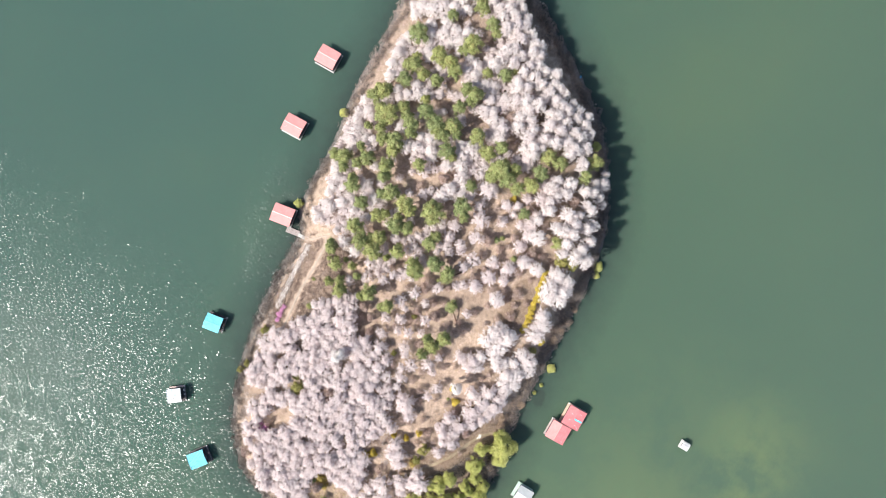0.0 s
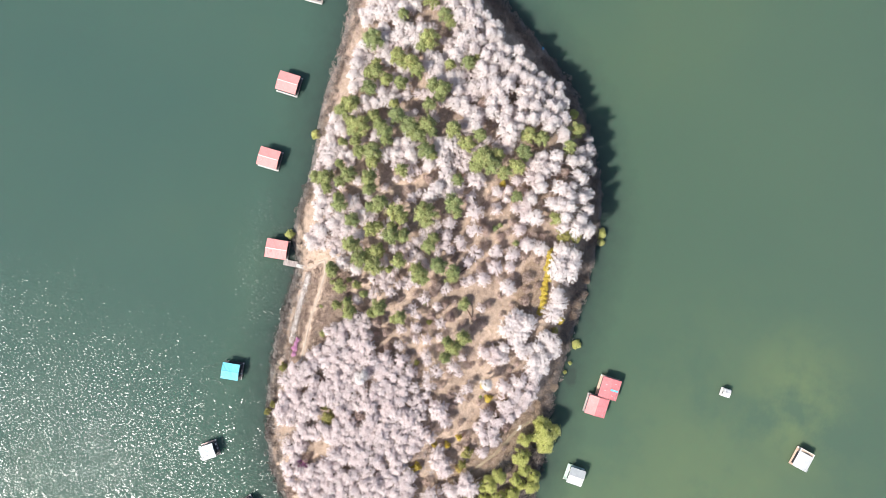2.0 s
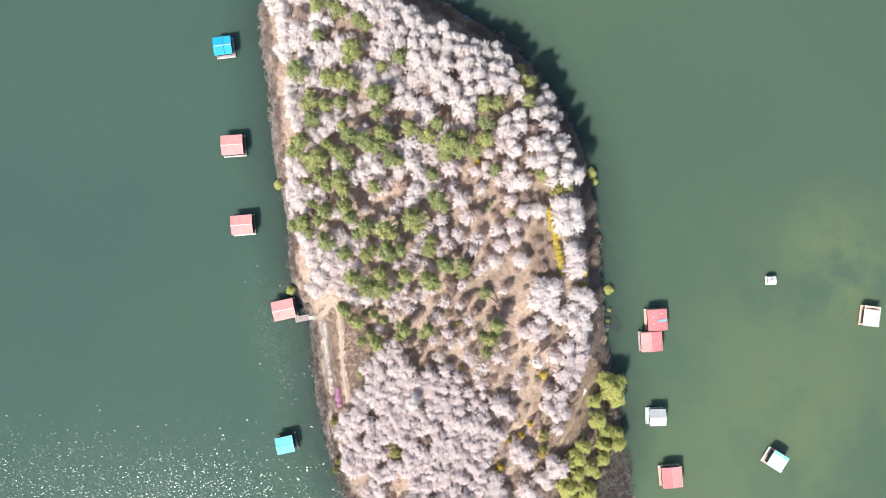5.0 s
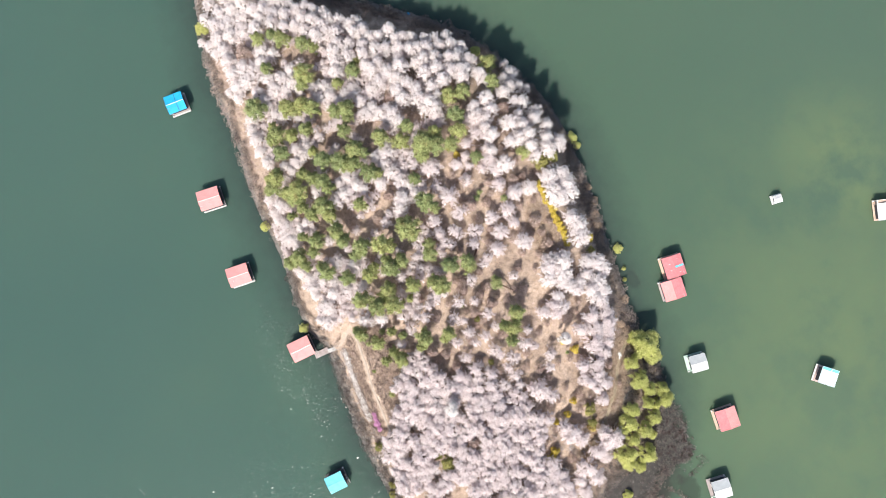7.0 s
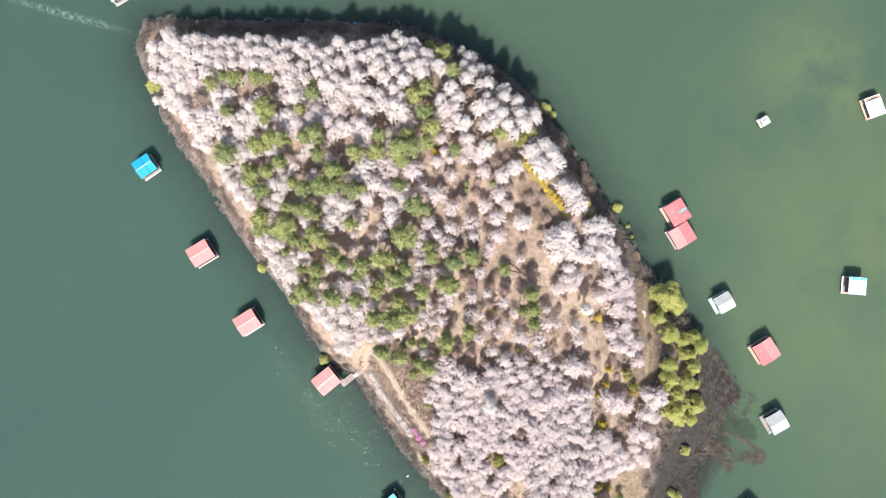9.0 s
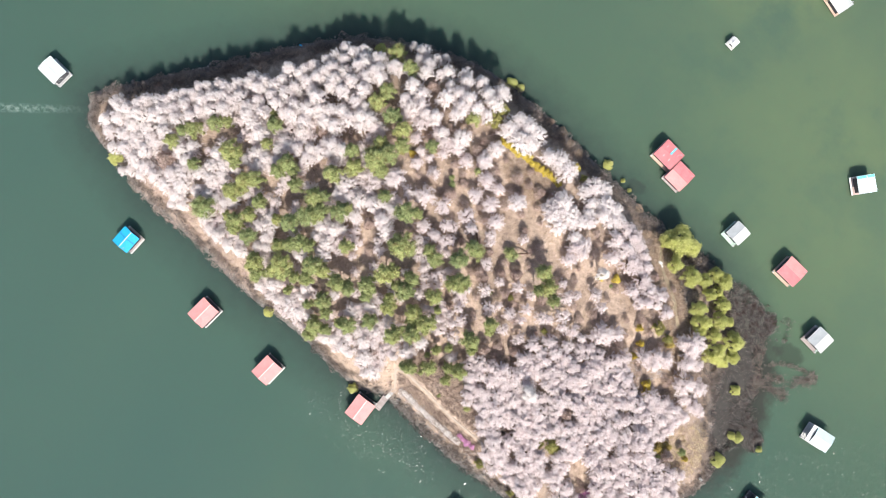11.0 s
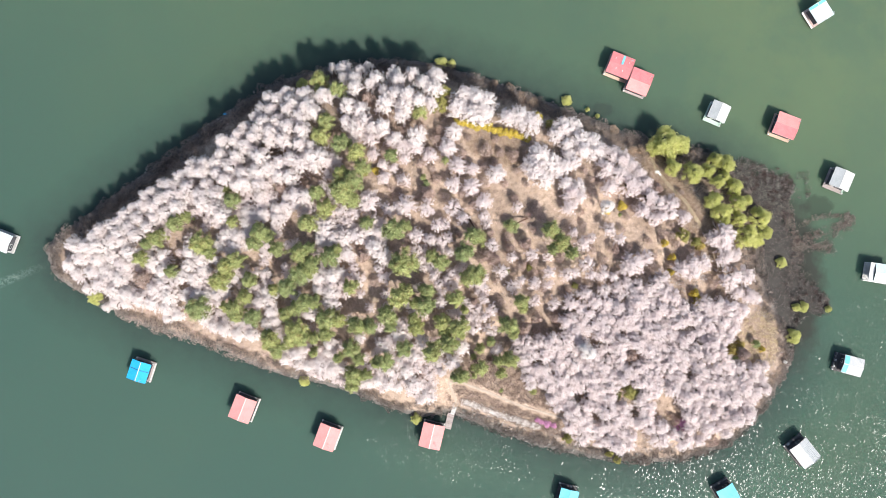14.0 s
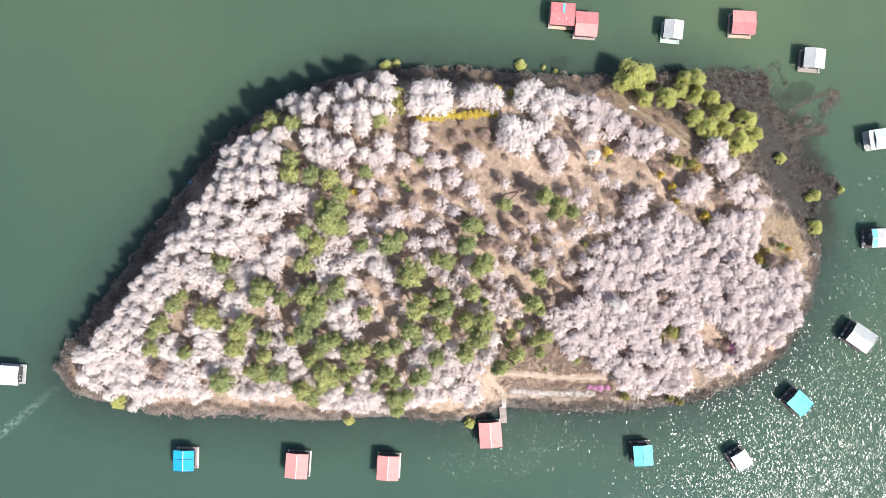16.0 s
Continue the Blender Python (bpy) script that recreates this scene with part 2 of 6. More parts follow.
TWIG = leafy("bare_twigs", [(0, (0.12, 0.106, 0.098)), (0.5, (0.27, 0.243, 0.222)), (1, (0.46, 0.42, 0.385))], (0.75, 0.72, 0.70), (1.1, 1.05, 1.0), 0.0, 0.9)
BROWN_TWIG = leafy("brown_twigs", [(0, (0.38, 0.295, 0.25)), (0.5, (0.58, 0.465, 0.40)), (1, (0.73, 0.61, 0.54))], (0.85, 0.8, 0.8), (1.0, 1.0, 1.0), 0.0, 0.9)
BANK_TWIG = leafy("brown_bank_twigs", [(0, (0.23, 0.185, 0.16)), (0.5, (0.42, 0.345, 0.305)), (1, (0.63, 0.54, 0.48))], (0.9, 0.88, 0.88), (1.0, 1.0, 1.0), 0.0, 0.9)
BRUSH_TWIG = leafy("dead_brush", [(0, (0.16, 0.115, 0.09)), (0.5, (0.30, 0.225, 0.18)), (1, (0.47, 0.37, 0.30))], (0.9, 0.88, 0.88), (1.0, 1.0, 1.0), 0.0, 0.9)
TAN_TWIG = leafy("tan_twigs", [(0, (0.36, 0.27, 0.19)), (0.5, (0.56, 0.43, 0.31)), (1, (0.72, 0.58, 0.44))], (0.9, 0.9, 0.9), (1.0, 1.0, 1.0), 0.0, 0.9)
PALE_TWIG = leafy("bleached_twigs", [(0, (0.22, 0.20, 0.19)), (0.5, (0.46, 0.43, 0.41)), (1, (0.74, 0.71, 0.68))], (0.9, 0.9, 0.9), (1.0, 1.0, 1.0), 0.0, 0.9)
MARSH_TWIG = leafy("wet_marsh_twigs", [(0, (0.055, 0.052, 0.048)), (0.6, (0.125, 0.116, 0.105)), (1, (0.52, 0.48, 0.43))], (0.9, 0.9, 0.9), (1.0, 1.0, 1.0), 0.0, 0.9, 0.85, 0.72)
REED = leafy("dead_reeds", [(0, (0.09, 0.077, 0.067)), (0.5, (0.19, 0.166, 0.145)), (0.8, (0.42, 0.365, 0.315)), (1, (0.74, 0.66, 0.58))], (0.9, 0.9, 0.9), (1.0, 1.0, 1.0), 0.1, 0.9, 0.9, 0.6)
GOLD_STRAW = leafy("golden_straw", [(0, (0.48, 0.385, 0.225)), (0.5, (0.70, 0.58, 0.37)), (1, (0.83, 0.73, 0.50))], (1, 1, 1), (1, 1, 1), 0.15, 0.9)
STRAW = leafy("dry_grass", [(0, (0.21, 0.145, 0.095)), (0.5, (0.36, 0.26, 0.165)), (1, (0.50, 0.39, 0.25))], (1, 1, 1), (1, 1, 1), 0.15, 0.9)
BARK = worn("bark", (0.055, 0.042, 0.034), (0.11, 0.085, 0.07), 0.95, 2.0, 14, depth=0.03)
PINE_BARK = worn("pine_bark", (0.11, 0.062, 0.042), (0.20, 0.12, 0.085), 0.95, 2.0, 14, depth=0.03)
STONE = worn("shore_stone", (0.20, 0.185, 0.165), (0.44, 0.41, 0.37), 0.9, 1.5, 8, depth=0.03, vary=0.3)
MUD_BED = worn("wet_mud", (0.022, 0.021, 0.018), (0.062, 0.053, 0.045), 0.8, 0.9, 5, depth=0.04)
RUBBLE = worn("pale_rubble", (0.20, 0.185, 0.17), (0.42, 0.40, 0.375), 0.9, 0.7, 6, depth=0.03)
TRAIL = worn("trodden_earth", (0.31, 0.255, 0.205), (0.40, 0.33, 0.27), 0.95, 0.6, 6, depth=0.02)
GRASS_TRACK = worn("worn_grass_track", (0.26, 0.215, 0.13), (0.47, 0.375, 0.26), 0.95, 1.1, 6, depth=0.03)
ROOF_PINK = worn("faded_red_roof_sheet", (0.66, 0.27, 0.255), (0.73, 0.335, 0.315), 0.72, 0.5, 5, depth=0.004, vary=0.06)
ROOF_RED = worn("red_roof_sheet", (0.54, 0.17, 0.18), (0.63, 0.235, 0.24), 0.7, 0.6, 5, depth=0.004, vary=0.06)
ROOF_BLUE = worn("bright_blue_roof_sheet", (0.015, 0.36, 0.66), (0.03, 0.44, 0.74), 0.45, 0.5, 5, depth=0.004, vary=0.03)
ROOF_CYAN = worn("pale_blue_roof_sheet", (0.13, 0.53, 0.64), (0.20, 0.60, 0.69), 0.75, 0.5, 5, depth=0.004, vary=0.05)
ROOF_WHITE = worn("white_roof_sheet", (0.50, 0.515, 0.51), (0.60, 0.60, 0.59), 0.7, 0.5, 5, depth=0.004, vary=0.04)
# greyer copy of the white: shade painted on slopes turned from the sun
ROOF_SHADED = worn("shaded_white_roof_sheet", (0.34, 0.365, 0.37), (0.43, 0.45, 0.455), 0.7, 0.5, 5, depth=0.004, vary=0.05)
ROOF_ICE = worn("icy_white_roof_sheet", (0.50, 0.66, 0.68), (0.60, 0.72, 0.72), 0.7, 0.5, 5, depth=0.004, vary=0.04)
WHITE_PAINT = worn("white_paint", (0.66, 0.65, 0.62), (0.80, 0.79, 0.76), 0.6, 1.0, 8, depth=0.004)
ORANGE_BOARD = worn("orange_brown_boards", (0.56, 0.38, 0.28), (0.66, 0.48, 0.37), 0.75, 1.2, 9)
PINK_BOARD = worn("pinkish_deck_boards", (0.55, 0.40, 0.36), (0.68, 0.53, 0.48), 0.8, 1.2, 9, stretch=(0.3, 2, 1))
GREY_BOARD = worn("weathered_deck_boards", (0.30, 0.25, 0.23), (0.44, 0.38, 0.36), 0.85, 1.2, 9, stretch=(0.3, 2, 1))
GREEN_BOARD = worn("pale_green_deck", (0.40, 0.56, 0.46), (0.52, 0.66, 0.55), 0.8, 1.0, 9)
DARK_WALL = worn("dark_cabin_wall", (0.035, 0.037, 0.045), (0.075, 0.075, 0.085), 0.7, 1.0, 9)
PALE_WALL = worn("pale_wall_panel", (0.50, 0.50, 0.48), (0.62, 0.61, 0.58), 0.7, 1.0, 9)
# dark boards, with some of the porch's shadow put into the colour
DARK_BOARD = worn("dark_shaded_deck_boards", (0.05, 0.048, 0.048), (0.11, 0.10, 0.098), 0.8, 1.2, 9, stretch=(0.3, 2, 1))
FLOAT_MAT = worn("blue_grey_float", (0.03, 0.06, 0.12), (0.07, 0.11, 0.17), 0.6, 1.0, 9)
STEEL = worn("galvanised_steel", (0.35, 0.36, 0.37), (0.50, 0.51, 0.52), 0.45, 2.0, 12, metal=0.7)
GLASS = base_mat("window_glass", 0.08)[0]
GLASS.node_tree.nodes["Principled BSDF"].inputs["Base Color"].default_value = (0.03, 0.04, 0.05, 1)

# ---- shape of the island: shoreline control points (metres), anticlockwise from the west tip ----
SHORE_SOUTH = [(-99, -30), (-98, -33), (-95, -36.8), (-90, -38.8), (-80, -40.6), (-71, -42.6), (-62, -42.8), (-50, -42.6), (-41, -43.6), (-30, -44.2),
               (-20, -43.4), (-12, -43.2), (-2, -44), (8, -43.8), (13.5, -41.2), (20, -40.8), (31, -41.5), (40, -41.8), (53, -40.5),
               (61, -39.2), (68, -37.6), (75, -35), (82, -30.8), (88, -25.5)]
SHORE_NORTH = [(92, -18.5), (95, -9), (96.5, 0), (93, 6.5), (87, 13.5), (82.5, 19), (79.5, 27), (76, 36), (69, 42), (60, 45),
               (48, 44.6), (38, 44), (28, 44.8), (18, 45.2), (6, 45.9), (-6, 46.3), (-17, 45.8), (-28, 43.4), (-39.5, 38.2), (-49, 32.8),
               (-58.5, 24.8), (-66.6, 15), (-73.5, 5), (-81.4, -5.6), (-88.5, -15), (-95.5, -24.5)]


def closed_curve(points, per=6):
    """A smooth closed line (Catmull-Rom) through the control points."""
    p = np.array(points, float)
    t = (np.arange(per) / per)[None, :, None]
    a, b, c, d = (np.roll(p, k, 0)[:, None, :] for k in (1, 0, -1, -2))
    q = 0.5 * (2 * b + (c - a) * t + (2 * a - 5 * b + 4 * c - d) * t ** 2 + (3 * b - a - 3 * c + d) * t ** 3)
    return q.reshape(-1, 2)


COAST = closed_curve(SHORE_SOUTH + SHORE_NORTH)


def inland(x, y, line=None):
    """Distance from the waterline, positive on land."""
    line = COAST if line is None else line
    x, y = np.atleast_1d(x).astype(float), np.atleast_1d(y).astype(float)
    a, b = line, np.roll(line, -1, 0)
    dx, dy = (b - a).T
    best, odd = np.empty(x.shape), np.empty(x.shape, bool)
    for i in range(0, len(x), 4000):
        u, v = x[i:i + 4000, None], y[i:i + 4000, None]
        k = np.clip(((u - a[:, 0]) * dx + (v - a[:, 1]) * dy) / (dx * dx + dy * dy + 1e-9), 0, 1)
        best[i:i + 4000] = ((u - a[:, 0] - k * dx) ** 2 + (v - a[:, 1] - k * dy) ** 2).min(1)
        cross = ((a[:, 1] > v) != (b[:, 1] > v)) & (u < a[:, 0] + (v - a[:, 1]) * dx / np.where(np.abs(dy) > 1e-9, dy, 1e-9))
        odd[i:i + 4000] = cross.sum(1) % 2 == 1
    return np.sqrt(best) * np.where(odd, 1, -1)


def height(x, y):
    """Ground height above the water: a low bank, then a rounded hill, steeper on the north side and flatter towards the east."""
    x, y = np.atleast_1d(x).astype(float), np.atleast_1d(y).astype(float)
    d = inland(x, y)
    s = np.clip(d / 3.0, 0, 1)
    bank = 1.3 * s * s * (3 - 2 * s)
    k = np.clip(d - 3.0, 0, None)
    north = np.clip((y + 14 - 0.14 * x) / 14, 0, 1) * np.clip((40 - x) / 30, 0, 1)
    crest = HILL * np.exp(-((x + 5) / 85) ** 2)
    lumps = 0.25 * np.sin(x * 0.23 + 1) * np.sin(y * 0.27) * np.clip(d / 6, 0, 1)
    return np.where(d > 0, bank + crest * (1 - np.exp(-k / (10 - 4.5 * north))) + lumps, np.maximum(d * 0.35, -2.5))


HILL = 10.5

# ---- where things grow and float (metres: x, y, radius) ----
PINES_WEST = [
    (-69.8, -23.7, 1.7), (-69.1, -20.4, 1.5), (-67.6, -18.4, 2), (-62.9, -13.3, 1.9), (-61.6, -10.7, 1.3), (-61, -25.1, 1.5), (-54.6, -15.9, 2.5), (-53.4, -2, 1.2),
    (-53.1, -17.1, 1.6), (-52.7, -32.1, 2.7), (-51, -3.3, 1.8), (-50, -8.4, 1.4), (-49.4, -23.6, 2.2), (-47.9, -18.9, 2.1), (-47.5, -22.2, 1.5), (-46.2, -28.7, 1.3),
    (-46, -16.9, 2), (-44.2, -29.1, 2.1), (-42.7, -11.7, 1.8), (-42.5, -30.4, 1.5), (-41.9, -8.8, 2.2), (-41.6, -24.9, 1.8), (-41.2, -20.6, 1.7), (-39.9, -9.7, 1.4),
    (-38.7, -28.9, 2.1), (-37.4, -11, 1.7), (-35.4, -21, 1.3), (-35.4, 16.6, 2.1), (-35.3, 20.2, 1.9), (-34.7, -32.3, 1.2)]
PINES_SOUTHWEST = [
    (-33.7, -35.8, 1.2), (-32.9, -33.2, 2), (-32.6, -19.3, 2.3), (-32.2, -3.8, 2.2), (-32.1, 3.7, 1.9), (-31.7, -36.2, 2), (-31.5, -10.2, 2.2), (-30.7, -25.6, 1.7),
    (-30.6, 16.8, 2.1), (-30.2, -16, 2.4), (-30.1, -8.8, 1.4), (-29.4, -23.8, 1.6), (-29.3, 1.3, 2.1), (-28.9, -14.2, 1.6), (-28.3, 10, 1.7), (-28.1, -32.1, 1.6),
    (-28, -28.6, 2.6), (-27.7, -12.2, 1.8), (-27.2, -21.7, 2.1), (-25.9, 6.2, 2.7), (-25.8, 15.9, 2.1), (-25.4, -30.5, 2.1), (-25.1, -9.3, 2.1), (-24.7, -20.7, 1.6),
    (-24.7, 9.2, 2.4), (-23.7, -7.7, 1.3), (-23.6, 5.2, 1.7), (-23.4, -29.9, 1.5), (-23.4, 12.6, 1.9), (-22.5, -33.5, 1.2)]
PINES_HEART = [
    (-21.3, -24.3, 2.3), (-20.6, -28.2, 1.8), (-18.7, 1, 1.5), (-18.2, -23.3, 1.8), (-18.1, 17.1, 1.5), (-17.4, -14.9, 1.7), (-16.3, -32.6, 1.3), (-15.3, 29.4, 1.6),
    (-13.6, -22.9, 2.2), (-13.3, -29.4, 2), (-12.1, 1.4, 2.4), (-11.6, -31.2, 1.5), (-11.3, -35.9, 2.1), (-10.9, -39.2, 1.8), (-10.7, -22.4, 1.9), (-10.3, 2.7, 1.5),
    (-9.4, -6.5, 1.5), (-8.9, -34.8, 1.5), (-7.5, -19.2, 2.2), (-7.2, -31, 1.3), (-6.6, -5.7, 2.9), (-6.5, -21.4, 1.4), (-6.4, -13.3, 2.6), (-5.7, 20.5, 0.8),
    (-5.6, -29.2, 2.1), (-5.2, -12.1, 1.5), (-2, -1.8, 1.5), (-1.9, -24.8, 1.9), (-1.9, -13.8, 1.3), (-1.7, -17.3, 1.4)]
PINES_EAST = [
    (-0.6, -19.9, 1.8), (-0.4, -10.1, 1.9), (-0, -13.3, 2.2), (0.8, -2.7, 1.9), (4.8, -23.9, 2.3), (5.3, 0.6, 2.2), (5.5, -15.7, 1.9), (5.7, 4.7, 1.8),
    (6, -9.5, 1.9), (6.5, -19.3, 1.6), (7.4, -4.7, 1.8), (7.7, 5.1, 1.2), (7.8, -20.8, 2.2), (8.6, -16.5, 2.3), (9, -2.6, 2.2), (9.5, -12.2, 1),
    (12.4, -28.4, 1.3), (14, -27.5, 1.7), (15.7, -20.3, 1.1), (16.8, -24.1, 1.8), (17.9, -17.4, 1.1), (20.6, -12.1, 2.2), (20.8, -21.5, 1.3), (21.3, -6.2, 1.8),
    (22.3, -14.2, 1.2), (22.4, -7.6, 1.3), (22.5, -24.7, 1.3), (23.2, -20.4, 1.8)]
PINES_TALL = [
    (22.9, 11.9, 1.7), (26.4, 10.4, 1.7), (29, 8.4, 1.3), (24.8, 7.9, 1.1), (25.5, 8.9, 1)]
PINES_SMALL = [
    (14.1, 10.5, 1.2), (24.7, -29.1, 0.5), (17, -27.2, 0.7), (15.1, -22.6, 0.8), (16.1, -19.9, 0.9), (22.8, -19.9, 1.1), (-8.2, 14.2, 0.8), (-9.5, 15.1, 0.7),
    (39.1, 21.3, 0.5), (32.1, -27, 0.8), (83.5, 1.2, 1), (79.3, -3.8, 0.7)]
CHERRIES_NORTH = [
    (-36.1, 34.9, 1.9), (-39.7, 35.3, 1), (-32.1, 35.7, 1.3), (-31, 37.6, 1.2), (-27.3, 34.3, 1.6), (-23.8, 36.9, 1.7), (-21.9, 35.4, 1.8), (-19.2, 38.1, 1.8),
    (-14.2, 39.5, 2), (-16.1, 36.5, 1.7), (-13.3, 35.6, 1.8), (-18.7, 32.1, 1.9), (-21.6, 31.5, 1.8), (-23.1, 28.8, 1.9), (-18.7, 29.8, 1.9), (-31.3, 30.6, 1.7),
    (-32.4, 32.8, 1.5), (-28.2, 32.6, 1.3), (-24.6, 32, 1.3), (-35, 32.6, 1.3)]
CHERRIES_NORTH_INNER = [
    (-38.1, 26.6, 1.8), (-36.5, 27.7, 1.3), (-31.2, 25.7, 1.8), (-28.3, 25.3, 1.8), (-26.6, 23.5, 1.5), (-21.8, 23.4, 1.8), (-24.2, 22.6, 1.4), (-18.7, 27.2, 1.5),
    (-15.5, 31.7, 1.8), (-12.9, 32.2, 1.5), (-13.5, 23.7, 1.9), (-18, 21.8, 1.3), (-47.4, 25.1, 1.7), (-42.6, 25.5, 2), (-40.2, 23, 1.9), (-44.2, 22.4, 1.7),
    (-51.5, 22.7, 1.5), (-30.5, 22.1, 1.5), (-28.2, 21.6, 1.5)]
CHERRIES_SHORE = [
    (-5.8, 37.4, 2.3), (-6.3, 33.8, 2.2), (-3.2, 37.4, 2.4), (-0.8, 37.2, 2.3), (-2.1, 33.2, 2.4), (-0, 34.3, 1.8), (5.5, 35.1, 2), (8.2, 36.2, 2.3),
    (11.3, 35.7, 2.3), (19.3, 37.4, 2.2), (21.7, 38.7, 2.2), (18.4, 35, 1.7), (21.3, 33.4, 1.6), (24.4, 35.7, 2.3), (27.5, 36.4, 2.2), (25.5, 33.6, 1.9),
    (28.7, 34.2, 1.9), (30.4, 35.5, 1.5), (22.5, 31.3, 1.6), (24, 29.8, 1.6), (22.3, 28.3, 1.7), (15.5, 28.7, 2.5), (18.6, 27.4, 2.4), (15.5, 25.2, 2.2),
    (18.3, 24, 2), (14.1, 26.4, 1.7), (21, 26.8, 1.6), (23.6, 24.2, 1.7), (26.7, 24.3, 1.6), (-5.6, 27.7, 1.8), (-6, 23.9, 1.7), (7, 21.1, 1.9)]
CHERRIES_NORTHWEST = [
    (-48.5, 22.7, 1.6), (-45.3, 23.3, 1.6), (-40.9, 22.3, 1.7), (-51.6, 19.1, 1.6), (-49.1, 19.8, 1.6), (-45, 20.7, 1.7), (-41.4, 20, 1.8), (-38.7, 21.9, 1.6),
    (-52.8, 17, 1.3), (-49.7, 16.3, 1.7), (-46.2, 17.5, 1.7), (-43.3, 16.8, 1.9), (-39.7, 16.7, 1.9), (-50.3, 14.2, 1.7), (-46.7, 14.2, 1.8), (-43.2, 13.5, 1.8),
    (-39.2, 13.5, 1.8), (-54, 13.8, 1.3), (-54.6, 11.8, 1.4), (-50.9, 12.2, 1.6), (-57.8, 9, 1.8), (-55, 9.8, 1.6), (-51.9, 9.6, 1.7), (-53.3, 6.5, 1.8),
    (-57, 6, 1.6), (-49.8, 8.8, 1.4), (-46.8, 12.3, 1.4), (-47, 8.1, 1.9), (-44.4, 6.3, 1.8), (-42.5, 8.1, 1.6), (-40.3, 9.5, 1.8), (-37.8, 9.5, 1.8)]
CHERRIES_WEST = [
    (-35.8, 11.6, 1.8), (-33.9, 12.7, 1.5), (-34.7, 9.7, 1.3), (-39.2, 5.9, 1.7), (-41.9, 5, 1.7), (-47.1, 4.5, 1.9), (-50.3, 3.2, 1.8), (-53.8, 3.9, 1.8),
    (-57.5, 3.7, 1.6), (-60.5, 2.6, 1.7), (-63.6, 1.8, 1.6), (-36.7, 14.2, 1.3), (-56.1, 1.3, 1.6), (-49.2, 1, 1.7), (-45.9, 1.9, 1.6), (-36.6, 2, 1.7),
    (-34.1, 2.6, 1.3), (-63.3, -0.2, 1.7), (-65.4, -2.1, 1.6), (-60.3, 0.5, 1.7), (-58, -2, 1.7), (-53.8, 0.5, 1.7), (-51.3, -0.1, 1.6), (-62.2, -4, 1.7),
    (-66.7, -4.7, 1.6), (-69.2, -4.9, 1.3), (-58.7, -4.6, 1.7), (-63.6, -6.1, 1.6), (-65.7, -6.8, 1.7)]
CHERRIES_TIP = [
    (-55.2, -3.3, 1.7), (-57.3, -6.5, 1.8), (-54.5, -6.5, 1.7), (-52.5, -7.8, 1.6), (-71.3, -7.6, 1.3), (-72.4, -8.9, 1.6), (-67.8, -8.6, 1.7), (-63.5, -9.2, 1.7),
    (-72.4, -11.4, 1.6), (-69.2, -10.7, 1.6), (-65.8, -11.3, 1.6), (-74.9, -12.8, 1.3), (-76.1, -14.8, 1.6), (-72.3, -14.7, 1.7), (-68.7, -13.4, 1.6), (-76.7, -16.9, 1.6),
    (-73.7, -17.4, 1.7), (-78.2, -18.3, 1.6), (-81.1, -20.4, 1.7), (-75.8, -19.5, 1.7), (-71.6, -18.7, 1.6), (-69.3, -16.1, 1.5), (-81.8, -22.3, 1.7), (-87.1, -26, 1.8),
    (-83.3, -25.2, 1.8), (-80.1, -24.2, 1.7), (-77.3, -22.1, 1.7), (-74.3, -21.4, 1.7), (-72, -23.4, 1.7)]
CHERRIES_TIP_SOUTH = [
    (-77.5, -26, 1.9), (-74.7, -27.3, 1.9), (-81.2, -28.2, 2.1), (-85.6, -29, 1.9), (-88.2, -31.9, 1.8), (-85.7, -33.5, 1.8), (-81.7, -31.8, 2.1), (-77.9, -30.2, 2.1),
    (-74.4, -30.9, 1.9), (-79.2, -33.9, 1.9), (-75.6, -34.6, 1.9), (-71.9, -34.4, 1.9), (-75.1, -37.7, 1.5), (-72, -36.9, 1.5), (-77.7, -39.9, 1.1), (-82.8, -36.4, 1.5),
    (-68.3, -34.3, 1.9), (-66.6, -24.3, 1.9), (-68.9, -22.9, 1.2), (-65.3, -21.9, 1.5), (-63.8, -25.6, 1.9), (-62.5, -28.4, 1.9), (-64.9, -30.6, 1.9), (-60.9, -31.3, 1.9),
    (-64.7, -34.3, 1.9), (-60.6, -34.3, 1.8), (-56.8, -29.8, 1.8), (-59, -25.6, 1.9), (-55.6, -24.9, 1.7), (-57.5, -22.1, 1.7), (-54, -22.1, 1.5)]
CHERRIES_SOUTH = [
    (-54, -28.4, 1.6), (-52, -28.4, 1.5), (-49, -26.9, 1.6), (-48.3, -25.1, 1.3), (-58.2, -35.3, 1.5), (-60.9, -37.3, 1.3), (-51.2, -34.5, 1.6), (-48.5, -35.2, 1.6),
    (-46, -22, 1.3), (-47.6, -25.8, 1.3), (-45.6, -35.1, 1.8), (-42.1, -35, 1.8), (-38.6, -34.2, 1.6), (-36.4, -23.9, 1.6), (-38.5, -25.5, 1.6), (-35.2, -26.7, 1.6),
    (-37.8, -22.3, 1.3), (-25.8, -24.4, 1.6), (-21.5, -20.3, 1.7), (-26.3, -35.2, 1.9), (-23.3, -37.9, 1.5), (-20.2, -36.2, 1.9), (-16.8, -36.3, 1.8), (-29.4, -37.9, 1.5),
    (-25.3, -37.9, 1.5), (-18.8, -32.6, 1.2), (-19.3, -30.1, 1.5), (-18, -38.9, 1.3)]
